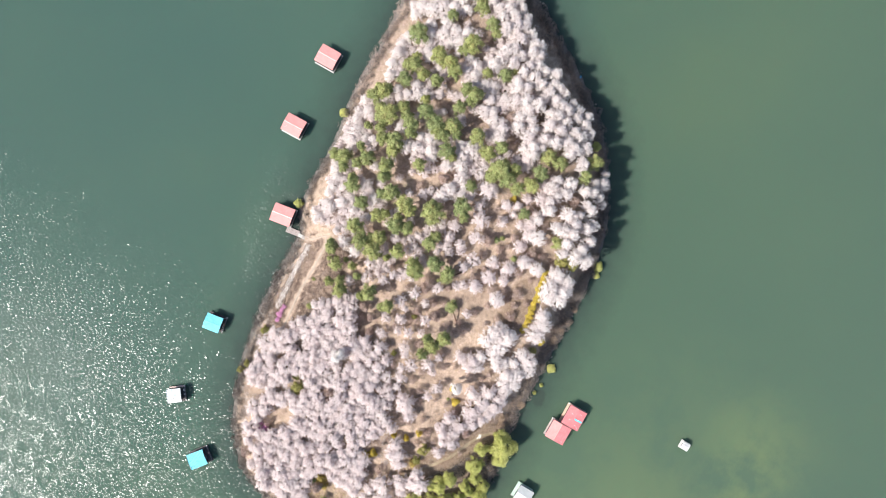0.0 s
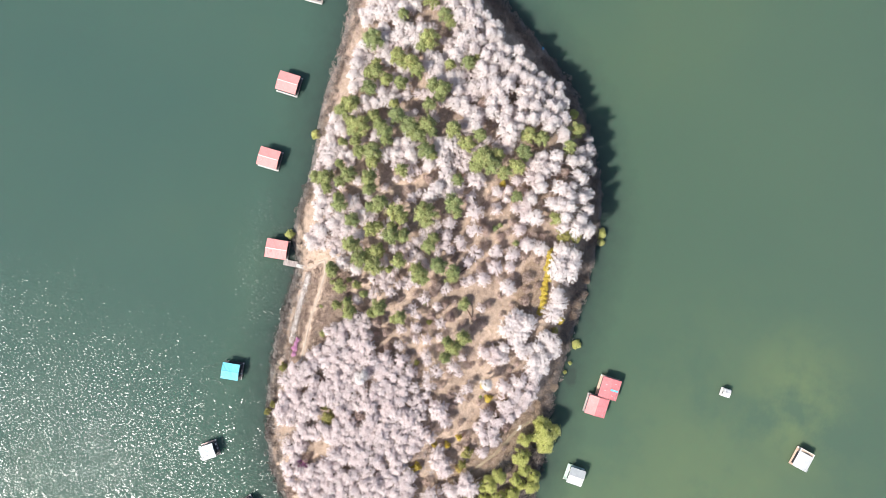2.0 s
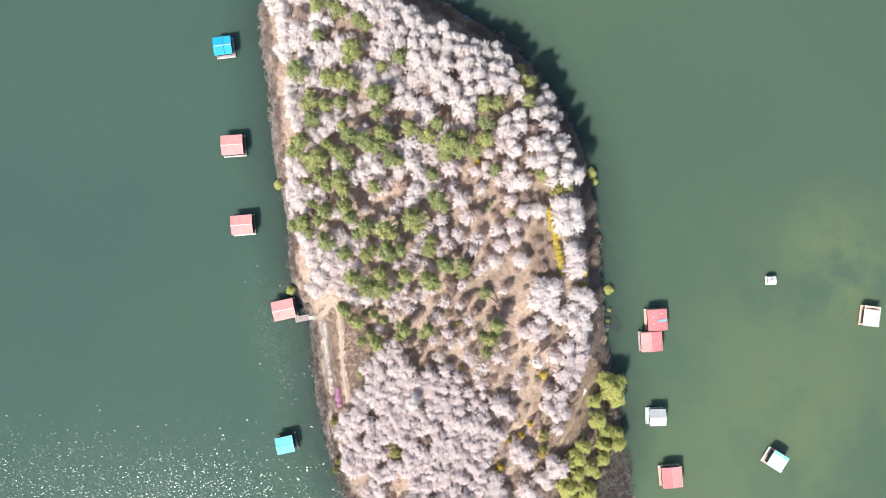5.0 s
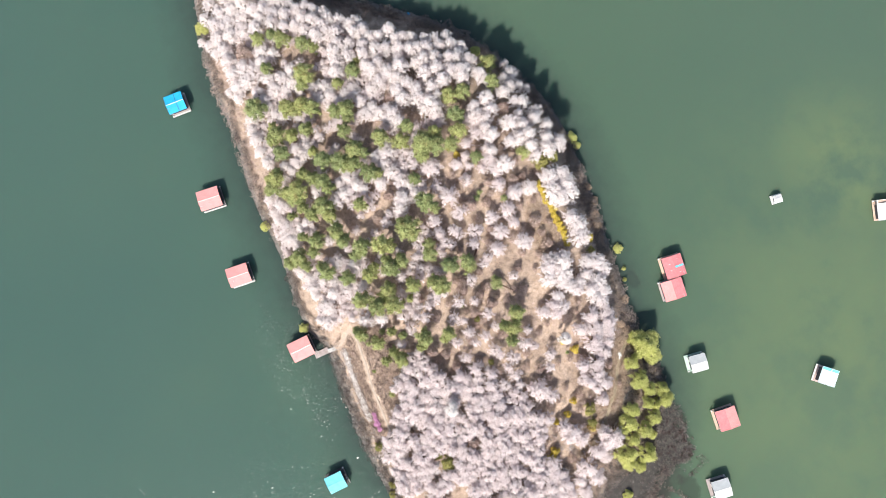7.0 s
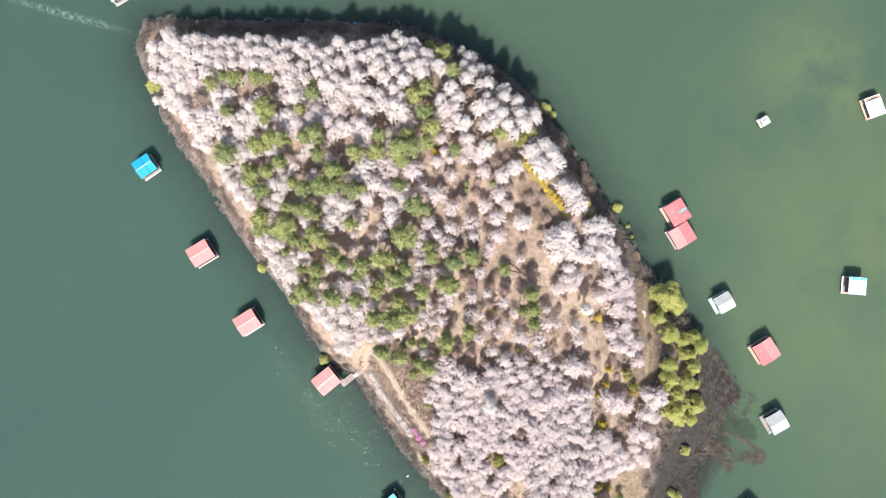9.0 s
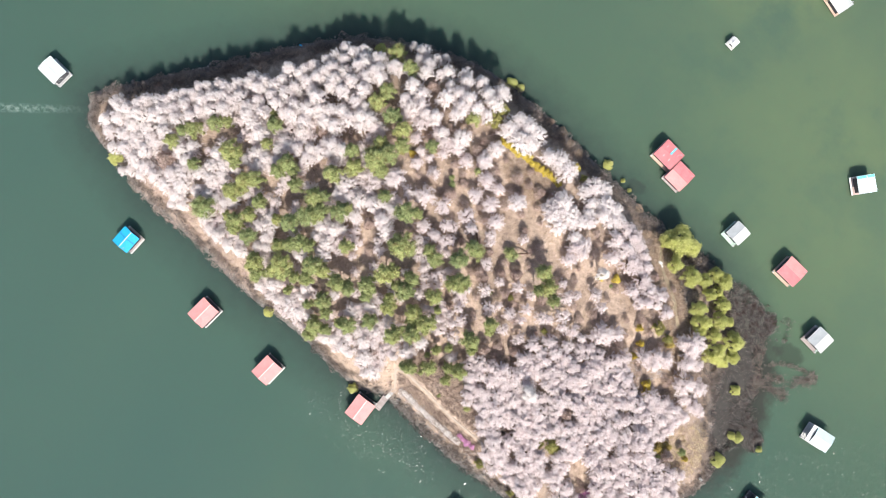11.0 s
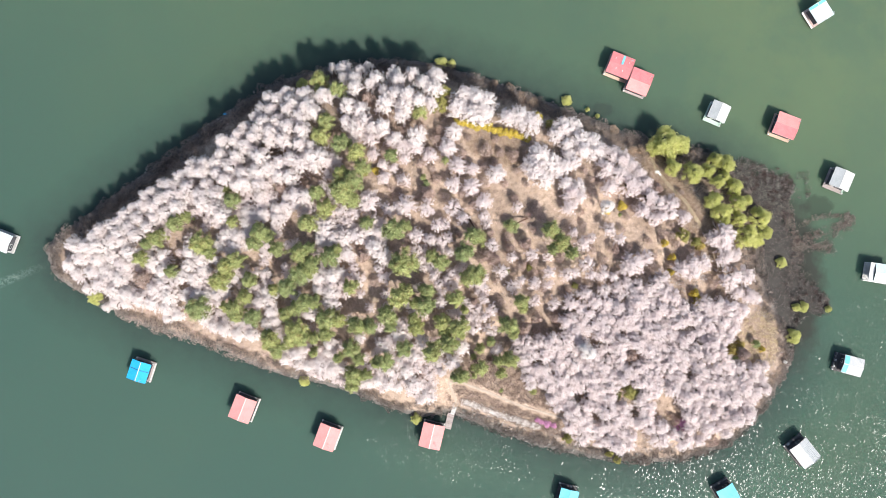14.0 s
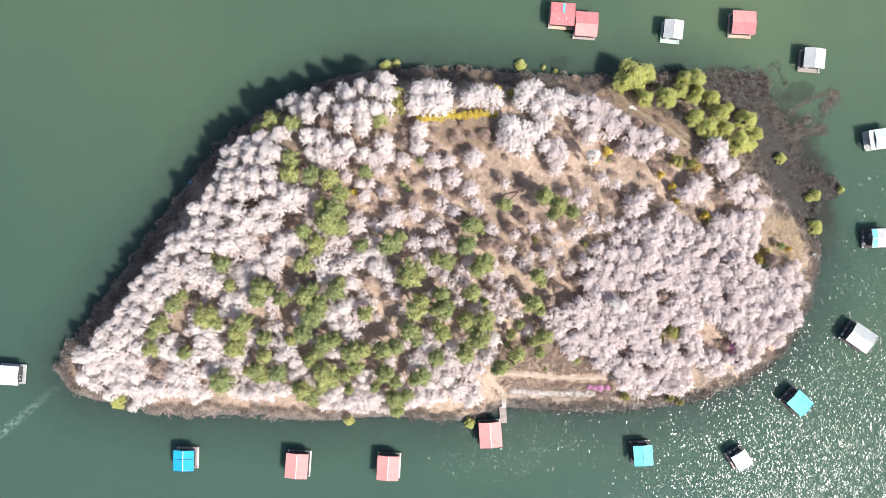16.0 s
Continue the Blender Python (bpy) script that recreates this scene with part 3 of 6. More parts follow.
CHERRIES_SOUTH_INNER = [
    (-6.6, -26.6, 1.6), (-3.8, -22.4, 1.6), (-5.3, -35.5, 1.6), (-7.4, -37.2, 1.6), (-2.6, -35.4, 1.6), (-3.3, -32.3, 1.3), (-35.5, -30.2, 1.3), (-33.8, -28.8, 1.2),
    (2, -22.5, 1.4), (1.5, -26.6, 1.3), (0.7, -30.7, 1.7), (3.6, -33.6, 1.9), (7.6, -35.4, 1.8), (-0.4, -35.7, 1.4), (-1.8, -29.4, 1.3), (6.3, -37.7, 1.2),
    (11.9, -21.2, 1.7), (10.7, -25.2, 1.7), (8.8, -28.8, 1.2), (-12.6, -26.5, 1.2), (-14.8, -35.5, 1.2), (-50.9, -12.6, 1.7), (-48.2, -11.9, 1.6), (-51.7, -15.4, 1.5),
    (-48.1, -14.5, 1.7), (-46.9, -7.9, 1.6), (-47.6, -5.4, 1.6), (-46.1, -10.7, 1.5), (-49.7, -10.6, 1.2)]
CHERRIES_AMONG = [
    (-58.7, -18.9, 1.7), (-55.2, -19.5, 1.7), (-52.5, -18.7, 1.3), (-45.5, -0.8, 1.6), (-38.8, 1.2, 1.6), (-36.7, -0.1, 1.6), (-34.6, 1.2, 1.4), (-40.7, -2.7, 1.7),
    (-38.5, -1.3, 1.7), (-43.3, -4.7, 1.6), (-39.8, -4.7, 1.7), (-45.5, -5.4, 1.6), (-47, -7.6, 1.2), (-28.2, -3.6, 2.1), (-25.5, -5.2, 1.7), (-28, -6.6, 1.7),
    (-22.7, -4, 1.7), (-20.1, -2.7, 1.7), (-18.1, -1.2, 1.4), (-15.7, -0.7, 1.3), (-15.4, -4.3, 1.9), (-13.4, -5.3, 1.7), (-21.5, -7.9, 1.6), (-26.1, -15.1, 1.7),
    (-23.4, -13.8, 1.7), (-21.6, -12.5, 1.3), (-25.6, -18.3, 1.4), (-22.3, -17.8, 1.6)]
CHERRIES_AMONG_EAST = [
    (-22.9, -15.8, 1.4), (-11.3, -10.3, 1.7), (-12.9, -9, 1.2), (-7.1, 1.3, 1.7), (-3.8, 1.3, 1.3), (-3, -10.5, 1.2), (-3.8, -15.1, 1.1), (-35.5, -10, 1.2),
    (-34.8, -15.3, 1.2), (-39.1, -18.5, 1.5), (-2.3, 1.7, 1.2), (1.9, 0, 1.2), (-1.6, -3.5, 1), (5.3, -3.2, 1.2), (3.9, -4.6, 1.2), (-0, -6.5, 1.4),
    (1.9, -7.8, 1.3), (3.5, -6.4, 1.4), (3.4, -12.2, 1.6), (6.7, -13.8, 1.2), (11.1, -5.2, 1.3), (14.9, -0.6, 1.7), (18.9, -3.2, 1.7), (20.3, -1.2, 1.2)]
CHERRIES_CREST = [
    (-30.2, 22.3, 1.7), (-28.1, 21.3, 2), (-25.6, 22.8, 1.7), (-24.2, 20.2, 1.7), (-22.3, 22.8, 1.6), (-28.3, 18.9, 1.4), (-19, 21.4, 1.6), (-16.3, 20.7, 1.7),
    (-13.6, 21.3, 1.9), (-15.1, 18.2, 1.2), (-9.6, 20.5, 1.6), (-6, 23.2, 1.4), (-2.4, 20.2, 1.8), (-2, 15.7, 1.6), (1.2, 20.5, 1.3), (2.2, 16.3, 1.8),
    (5.9, 13.7, 1.8), (-22.7, 16.9, 1.3), (-19.5, 15.1, 1.2), (-16.9, 15.1, 1), (-18.3, 12.3, 1.4), (-13.7, 13, 1.4), (-36.6, 13.4, 1.7), (-31.9, 11.8, 1.7),
    (-30.4, 12.5, 1.4), (-31.4, 9.1, 1.2), (-20.1, 5.9, 2.2), (-11.1, 7.2, 2.2)]
CHERRIES_CREST_EAST = [
    (-6.5, 8.4, 2.1), (-0.5, 10.2, 1.9), (2.5, 8.7, 1.8), (-2.7, 5.2, 1.7), (-1.1, 6.1, 1.3), (-15, 5.2, 1.7), (-0.6, 2, 1.7), (-3.3, 1.3, 1.6),
    (-6.5, 1.3, 1.6), (0.7, 3.3, 1.3), (-25.4, 2, 1.7), (-22.7, 2, 1.7), (-27.4, 3.2, 1), (-17.6, 1.9, 1.3), (7.1, 10.6, 1.4), (11, 4.7, 1.7),
    (20.9, 5.4, 1.7), (14.3, 15.2, 1.3), (16.6, 3.3, 1.4), (29, 13.4, 1.3), (32, 11.4, 2), (33.7, 13.4, 1.3), (37.5, 16.7, 1.6), (40.6, 15.5, 1.6),
    (8.4, 9.2, 1.3)]
CHERRIES_EAST = [
    (25.6, 22.5, 1.7), (26.2, 19.2, 1.7), (27.9, 22.4, 1.6), (33.1, 35.3, 1.9), (35.7, 34.6, 2), (32.6, 31, 1.9), (38.2, 34.1, 1.9), (40.7, 32.8, 1.6),
    (36, 30.4, 2), (39.4, 29, 2.3), (42.6, 30.5, 1.8), (34.5, 26.7, 1.7), (44.9, 27.8, 1.9), (47.8, 26.5, 1.7), (50.4, 27.5, 1.8), (51.1, 25.1, 1.5),
    (49, 24.2, 1.5), (44.1, 23.8, 1.7), (47.7, 23, 1.5), (54.6, 25.5, 1.5), (65.3, 24.4, 2.6), (63.9, 22.6, 1.6), (66.7, 22.5, 2), (68, 19.4, 2),
    (71, 21, 1.5)]
CHERRIES_EAST_POINT = [
    (71.3, 14.9, 2.3), (75, 16.2, 2.1), (77.6, 12.1, 1.7), (79.8, 12.1, 1.4), (74.4, 11.9, 1.5), (60.4, 15, 2), (62.8, 16.3, 1.8), (57.9, 13, 1.8),
    (61.1, 13.1, 1.5), (45.4, 10.7, 2.3), (48.3, 12.8, 1.7), (53.8, 9.7, 1.5), (52.8, 7.5, 1.7), (57.6, 5.7, 1.9), (55.9, 7.7, 1.3), (68.8, 5.8, 1.8),
    (70.5, 7.9, 1.5), (73.2, 7.7, 2.1), (75.5, 5.8, 1.8), (72.3, 3.6, 1.9), (67.6, 4.3, 1.5), (44.8, 9.1, 1.5)]
CHERRIES_HILL = [
    (39, 6.2, 1.7), (36.4, 4.9, 1.5), (32.2, 4.1, 1.4), (30.6, 3.3, 1.6), (34.3, 7.4, 1.8), (26.2, 2.6, 1.6), (24.9, 6, 1.2), (41.9, 6.1, 1.5),
    (47.2, 3.6, 1.9), (40.4, 2.3, 1.7), (44.6, 2.3, 1.6), (23.7, -1.1, 1.7), (27, -0.4, 1.3), (25, -5.2, 1.4), (29.7, -4.5, 1.5), (13.1, -8.3, 1.4),
    (15.7, -10.4, 1.7), (14.5, -12.3, 1.4), (17.1, -14.9, 1.7), (13.2, -15.7, 1.7), (11.2, -13.8, 1.3), (25.8, -15, 1.6), (24.5, -17.8, 1.5), (28.4, -17.7, 1.7)]
CHERRIES_HILL_SOUTH = [
    (29.1, -14.3, 1.5), (33.6, -3.1, 1.7), (36.4, 0.3, 1.5), (39, -1.1, 1.7), (38.3, -4.4, 1.7), (41.1, -6.4, 1.6), (35.1, -6.5, 1.5), (36.4, -9.7, 1.9),
    (39.3, -11.8, 1.7), (33.8, -7.8, 1.5), (39.3, -17, 1.9), (35.2, -18.4, 1.7), (30, -23.1, 1.7), (31, -25.3, 1.2), (26.5, -19.6, 1.7), (28.7, -21.2, 1.3),
    (20, -19.2, 1.2), (35.6, -23.9, 1.5), (37.1, -26.8, 1.5), (40.8, -26.6, 1.7), (32.7, -20.5, 1.5), (23.9, -15.7, 1.1)]
GROVE_A = [
    (85.5, -13.9, 2.1), (51, -25.7, 2.1), (48, -34.1, 2.1), (55, -12.9, 1.7), (87.1, -6.9, 1.5), (60.3, -3.1, 2), (36.9, -21.3, 1.9), (81.3, -8.2, 1.9),
    (56.7, -33.7, 2.1), (75.1, -18.8, 1.5), (64.7, -7.6, 1.7), (44.6, -18.9, 1.7), (61, 4.4, 1.4), (67.8, -5.5, 1.9), (55.7, -8, 1.9), (50.7, -31.2, 2),
    (77.6, -19.3, 1.3), (46.2, -15.2, 1.9), (77.6, -6.9, 1.8), (48, -25.6, 1.3), (65.7, -25.8, 1.8), (46.5, -3.7, 1.6), (73.1, -24.4, 1.4), (31.4, -16.7, 2),
    (54.2, -26.2, 1.6), (81.3, -13.8, 2.1), (42.9, -14.3, 2), (49.9, -19.3, 1.7), (54.6, -31, 1.3), (49.5, 2.2, 2)]
GROVE_B = [
    (86.6, -10.8, 1.9), (50.8, 5.2, 1.6), (31.9, -13.3, 1.9), (46.3, -22.7, 1.5), (65.3, -10.4, 1.7), (71.5, -5, 1.9), (54.7, 5.7, 1.7), (70.7, -2.4, 1.9),
    (75.3, -14.3, 1.8), (79.9, -11.3, 1.8), (66.9, -0.2, 1.4), (47.2, -30.7, 1.8), (68.7, -17.1, 1.8), (58.7, -6.4, 1.3), (52.4, -0.9, 1.8), (73.8, -7.9, 1.6),
    (48.3, 5.8, 1.4), (67, -7.9, 1.4), (62, -10.1, 1.9), (41.8, -2.3, 1.4), (74, -3.4, 1.4), (71.5, -14.9, 1.8), (67.1, -29.1, 2), (58.2, 2.2, 1.5),
    (37.3, -7.1, 1.4), (44.7, -0.8, 1.7), (79.6, -22.2, 1.5), (72.2, 0.5, 1.7), (52.5, -34.1, 1.6), (56.8, -30.1, 1.5)]
GROVE_C = [
    (56.9, -27, 1.8), (57.3, -14.1, 1.4), (72.7, -27.8, 2.1), (56.2, -3.6, 2), (47.3, -20.9, 1.6), (46, -6.2, 1.5), (84.3, -7.6, 1.4), (46.2, -10.4, 1.3),
    (50.3, -15.8, 1.4), (58.5, -15.9, 1.7), (81.6, -20.6, 1.4), (53.4, -3.8, 1.7), (71.9, -21, 1.8), (63.2, -13.2, 1.4), (64.8, -15.7, 1.8), (58.9, -19.2, 1.5),
    (30.7, -20.9, 1.3), (44.2, -3.4, 1.5), (74.8, -16.4, 1.5), (83, -10.3, 2), (69.5, -26.9, 1.4), (87.2, -3.9, 1.3), (76.2, -10.8, 1.5), (55.4, 2.1, 2),
    (48.5, -8.8, 1.9), (54.2, -15, 1.5), (60.6, -22.3, 1.9), (46.3, -28.5, 1.4), (43.9, -32.7, 1.7), (79, -18, 1.4)]
GROVE_D = [
    (69.3, -8.4, 1.6), (49.1, -11.5, 1.9), (86.2, -16.8, 2), (42, -17.2, 1.7), (42.2, -22.6, 1.4), (78.4, -14.9, 1.8), (61.9, -7, 2), (77.1, -22.6, 1.5),
    (39, -23.3, 2), (34.5, -15.4, 1.7), (83.5, -18.9, 2), (51, -3, 1.6), (58.1, -1.5, 1.7), (68.3, 2, 1.9), (75.2, 3, 1.8), (51.8, -17.1, 1.6),
    (63.1, -27, 1.5), (35.3, -12.5, 2), (59.1, -11.5, 1.3), (80.3, -5.7, 1.4), (63.4, -3.8, 1.7), (58.3, -9.6, 1.5), (38.1, -14.3, 1.3), (60.5, 0.1, 1.7),
    (66.3, 6.5, 1.8), (68.5, -1.6, 1.3), (70.2, -12.6, 1.3), (59.8, -33.2, 1.6), (52, -7.5, 1.9), (59.9, -26.7, 1.4)]
GROVE_E = [
    (40.4, -21, 1.7), (54.7, -0.1, 1.4), (60.9, -15.2, 1.3), (82.4, -16.7, 1.5), (75.1, 0.5, 1.3), (50.4, -22.7, 1.8), (45.5, -26, 1.5), (73.8, -11.4, 1.7),
    (78.3, -24.7, 1.4), (48.1, 0.8, 1.4), (42.1, -4.5, 1.6), (54.2, -28.7, 1.3), (48.9, -3.9, 1.5), (72.9, -18, 1.5), (42.8, -8.4, 1.3), (81.3, -18.3, 1.3),
    (68, -14.5, 1.6), (59.7, -13.6, 1.4), (36.3, -3.5, 1.4), (48.6, -1.4, 1.9), (50.2, -13.9, 1.3), (52.6, 2.8, 1.5), (48.9, -17.4, 1.5), (33.3, -23.9, 1.3),
    (70.7, -10.1, 1.6), (52.4, -29.7, 1.5), (76.7, 8.2, 1.7), (42.7, -28.5, 1.9), (42.1, -0.3, 1.7), (39, -8.2, 1.6)]
GROVE_F = [
    (56.3, -16.6, 1.6), (64.9, 2.8, 1.9), (42.7, -20, 1.5), (43.3, -6.3, 1.5), (44.2, -16.8, 1.4), (54.5, -33.1, 1.5), (62.4, 2, 1.7), (38.6, -19.2, 1.4),
    (75.8, -20.9, 1.4), (44.3, -11.9, 1.3), (84.1, -5.3, 1.7), (60.2, -8.3, 1.3), (40.9, -14.3, 1.3), (54.5, -23.9, 1.7), (61.3, -25.1, 1.7), (52.2, -14.6, 1.4),
    (27.7, -15.6, 1.3), (75.4, -5.5, 1.8), (45, -8.3, 1.4), (65.5, -12.6, 1.6), (38.8, -25.8, 1.4), (59.3, -30.5, 1.5), (38.9, -28.4, 1.4), (88.8, -9.2, 1.5),
    (83.1, -22.6, 1.4), (26.5, -17, 1.5), (45.2, 5.4, 1.3), (36.8, -16.5, 1.4), (74.2, -22.6, 1.5), (56.8, -11.3, 1.4)]
GROVE_G = [
    (60.6, -17.6, 1.9), (76.6, -26.7, 1.4), (72.2, -12.7, 1.3), (70.7, -18.8, 1.4), (46.9, -17.9, 1.4), (34.1, -22.2, 1.6), (45.1, -21.1, 1.4), (79.3, -9.3, 1.3),
    (74, -1.6, 1.3), (65, -2.1, 1.3), (43.6, 3.9, 1.3), (77.4, -12.6, 1.4), (58.2, -20.9, 1.3), (71.4, 5.8, 1.5), (54.2, -6.3, 1.3), (56.6, -5.8, 1.3),
    (50.9, -5.7, 1.4), (70.3, 0.6, 1.3), (48.5, -23.5, 1.3), (45.1, -30.1, 1.5)]
MARSH_BACK = [
    (73.7, 37.6), (78.6, 36.7), (83.3, 36.2)]
MARSH_FRINGE = [
    (81.8, 45.4), (85.1, 46.3), (86.7, 43.4), (85.6, 42.2)]
PINES_SHORE = [
    (-40.3, 30.5, 2.1), (-34.7, 28.2, 1.8)]
LOW_BLOSSOM_A = [
    (0.7, -34, 1), (-25.9, -12.8, 1.2), (-49.3, -3.6, 1.2), (-23.7, -28.1, 1.1), (-48.2, -31.7, 1.1), (7.7, -32, 1.1), (-22, -1.3, 1), (-0.4, -28.1, 1.3),
    (3.1, -9.8, 1), (-50.8, -5.4, 1.2), (-15.6, -16.2, 0.9), (2, -32.7, 1.1), (-5.8, -2.4, 1.3), (-20.2, -8.8, 1), (-44.4, -23.3, 0.9), (-4.8, -19.7, 1),
    (4.8, -32.2, 1), (-23.4, -0.5, 1.4), (-30.6, -21.7, 1.4), (-30.5, -2.4, 1.3), (-9.1, -39.3, 1), (2.6, -25.2, 1), (-20.3, -14.8, 1), (8.6, -10.5, 1.1),
    (-16.6, -30.1, 1.2), (-39, 4, 1), (-44.8, -3.2, 1.5), (-50, -0.9, 1.2), (-44.2, -19.8, 1.4), (-8.3, -33.8, 1.2), (-68.4, -14.1, 1.5), (2.9, -36.3, 1.2)]
LOW_BLOSSOM_B = [
    (-10.1, -31.1, 1), (-39.5, -24, 1), (-24.9, -33.9, 1), (-3, -20, 1.3), (10.6, -19.7, 1), (-29.6, -1, 1), (-40.2, -6.9, 1), (-72.5, -26.6, 1.2),
    (-49.1, -29.5, 1.1), (-45.1, 2.3, 1.1), (-23.3, -9.8, 1.1), (8.2, -13.2, 1.1), (-65.6, -28.5, 1.2), (-66.9, -15.6, 1.4), (-53.9, 2.3, 1.1), (-63.9, -32.7, 1),
    (-41.3, -12.2, 1.3), (-32.8, -31.3, 1.4), (-3.5, -28.7, 1.2), (-53, 7.7, 1), (-51.4, -32, 1.2), (-25.5, -3.3, 1), (-21.2, -16.1, 1), (7.4, -26.5, 1.1),
    (0, -0.1, 1.1), (3.1, -29.8, 1.2), (-38.2, -20.6, 1.3), (-61.8, -6.7, 1.2), (-27.1, -1.2, 0.9), (-36.8, 3.6, 0.9), (7.5, -28.4, 1.1), (-24.4, -2.4, 1)]
LOW_BLOSSOM_C = [
    (-25.4, -0.2, 1), (-67.7, -26.7, 1.1), (-18.9, -12.5, 1.3), (-39.6, -32.5, 1.2), (-52.9, -30.6, 1.1), (-47.8, 0.2, 1), (-42.1, -23.4, 0.9), (-39.2, 12.1, 1),
    (4.8, -36.3, 1.1), (0.7, -16.2, 1), (-31.8, 6, 1.2), (-7.9, -29.4, 1), (-4.1, -1.5, 1.1), (-21.6, -32.8, 1), (-1.9, -22.3, 1.2), (-22.5, -6.1, 1.1),
    (0.6, -5.1, 1), (6.3, -2, 1), (5.2, -7.6, 1.3), (12.6, -11.3, 1.3), (-13.5, -0.9, 0.9), (-29.4, 3.6, 1), (6.1, -33.6, 1.2), (-51.8, -10.9, 1),
    (-46.7, 4.4, 1), (-4, -26.2, 1), (-67.9, -32.4, 1), (-51.4, 6.4, 1.1), (-33.4, 0.3, 1.2), (-42.6, -0.2, 1.1), (0.8, -24.6, 1.4), (-20.6, -22.7, 1.1)]
LOW_BLOSSOM_D = [
    (-61.2, -9.6, 1.4), (-7.9, -17.4, 1.1), (-30.7, -33.9, 1.1), (-25.5, -28.2, 1.1), (-63.2, -1.5, 1.4), (-53.3, -23.9, 1.4), (-24.8, -16.4, 1.1), (-13.9, -39.6, 1.3),
    (-34.2, -1.5, 1.3), (-19, -17.3, 1.1), (3.4, -26.8, 1.5), (-30.9, -31.9, 1.1), (-5.3, -32.7, 1.4), (-6.3, -24.9, 1), (-54.9, -10.1, 1.4), (-59.8, 0.5, 1.3),
    (-4.7, -24.4, 1.3), (-70.4, -27.1, 1), (-11.8, -6.6, 1.2), (-28.5, -9.4, 1.4), (-73, -29, 1.3), (-40.6, -14.1, 1.3), (-1.7, -32.9, 1.2), (-59.7, -16.6, 1.4),
    (-19, -10.4, 0.9), (-2.7, -5.3, 1.1), (-48.8, -33.4, 1), (-46.4, -33.3, 1.2), (-80.5, -24.9, 1), (-56.9, -8.7, 1.2), (-30.8, -4, 1), (-43.4, -33, 1.2)]
LOW_BLOSSOM_E = [
    (-38.6, -3.6, 1.1), (-41.3, -32.3, 1.2), (-45.9, -13.1, 1.4), (-20.2, -34.1, 1.3), (-29.2, -35.9, 1.1), (5.2, -29.4, 1), (-4, -3.8, 1.2), (-16, -39.9, 1.2),
    (-9.7, -14.2, 1.1), (-46.3, -19.7, 1.4), (-63.6, -9, 1), (-14.6, -1.8, 1), (-29.5, 5.1, 1.1), (-73.4, -32.4, 1.1), (-55.7, -27.2, 1), (-40.9, -27.5, 1.3),
    (-77.6, -32.8, 1), (10.4, -11.1, 1.2), (-2.4, -15.8, 1.4), (-23.7, -32.7, 1.1), (-52.5, -26.6, 1.1), (-10.6, -33.4, 1.2), (-44.2, 0.5, 1), (-34.3, -9.3, 1.1),
    (-42.1, 7.3, 1), (6.5, -30.4, 1.2), (-20.2, 3.4, 1), (-42.3, 12.4, 1.4), (-22.1, -40, 1.2), (-16, 1.5, 1.4), (-64, -23.1, 1.3), (-40.4, -15.9, 1)]
LOW_BLOSSOM_F = [
    (-23.7, -11.4, 1.2), (12.5, -6.2, 1.3), (-52.4, -7.3, 1.2), (9, -14.6, 1.2), (1.9, -28.5, 1.2), (-44.8, 4, 0.9), (-67.1, -17.5, 1), (5.9, -27.8, 1),
    (-49.9, -6.9, 1), (-48.6, -2, 1.2), (-56.8, -12, 1.1), (-34.5, 10.9, 1), (-33.9, -16.7, 1.3), (-68.8, -16.6, 1), (-16.9, -13, 1.4), (-58, -20.3, 1),
    (11.2, -7, 0.9), (-20.7, -17.5, 1), (-59.6, -8.8, 1.2), (-12.4, -18.8, 1), (-79.9, -28.3, 1.2), (-71.7, -19.3, 1), (-50.3, -22, 1), (12.9, -13.6, 1.3),
    (11.3, -15.7, 1.2), (-70.7, -33.1, 1.3), (-42.9, 15.6, 1.1), (-61.4, -20.1, 1), (-66.8, -4.6, 1.3), (-18, -31.5, 1), (-41.4, -18.8, 1), (-51.1, -29.9, 1)]
LOW_BLOSSOM_G = [
    (-49.8, 6.5, 1), (-19.8, -39.9, 1.4), (-84.5, -27.8, 1.1), (-40.1, -22.3, 1.3), (-27.8, -38.3, 1.2), (-51.5, 10.9, 1.1), (-63.3, -34.3, 1), (-53.3, -10.7, 1),
    (-53.7, 5, 1), (-43.9, -1.4, 1.3), (-28.5, -16, 1), (5.4, -21.8, 1), (-22.5, -36.4, 1), (-27.1, 0.7, 1.2), (-49.3, -16.6, 1), (-54.4, -25.9, 1.2),
    (-66.5, -12.9, 1.1), (-63.7, -7.1, 1.2), (-78, -24.3, 1), (-8.9, -22.5, 1.1), (5.5, -4.9, 1), (-18.4, -34.8, 1.2), (-1, -5.1, 1.1), (-69.6, -25.2, 1.2),
    (-28.6, -25.2, 0.9), (9.5, -5.3, 1.1), (-39.6, -8.5, 1.2), (-18, -3.4, 1.1), (-24.2, -17.8, 1), (7.5, -23.9, 0.9), (-3.9, -38, 1.1), (-17.4, 0.3, 1.2)]
LOW_BLOSSOM_H = [
    (-57.1, -10.4, 1.1), (-68.7, -21, 1.1), (8, -33.8, 1), (-16.6, -22.9, 1.2), (11.8, -3.6, 1.1)]
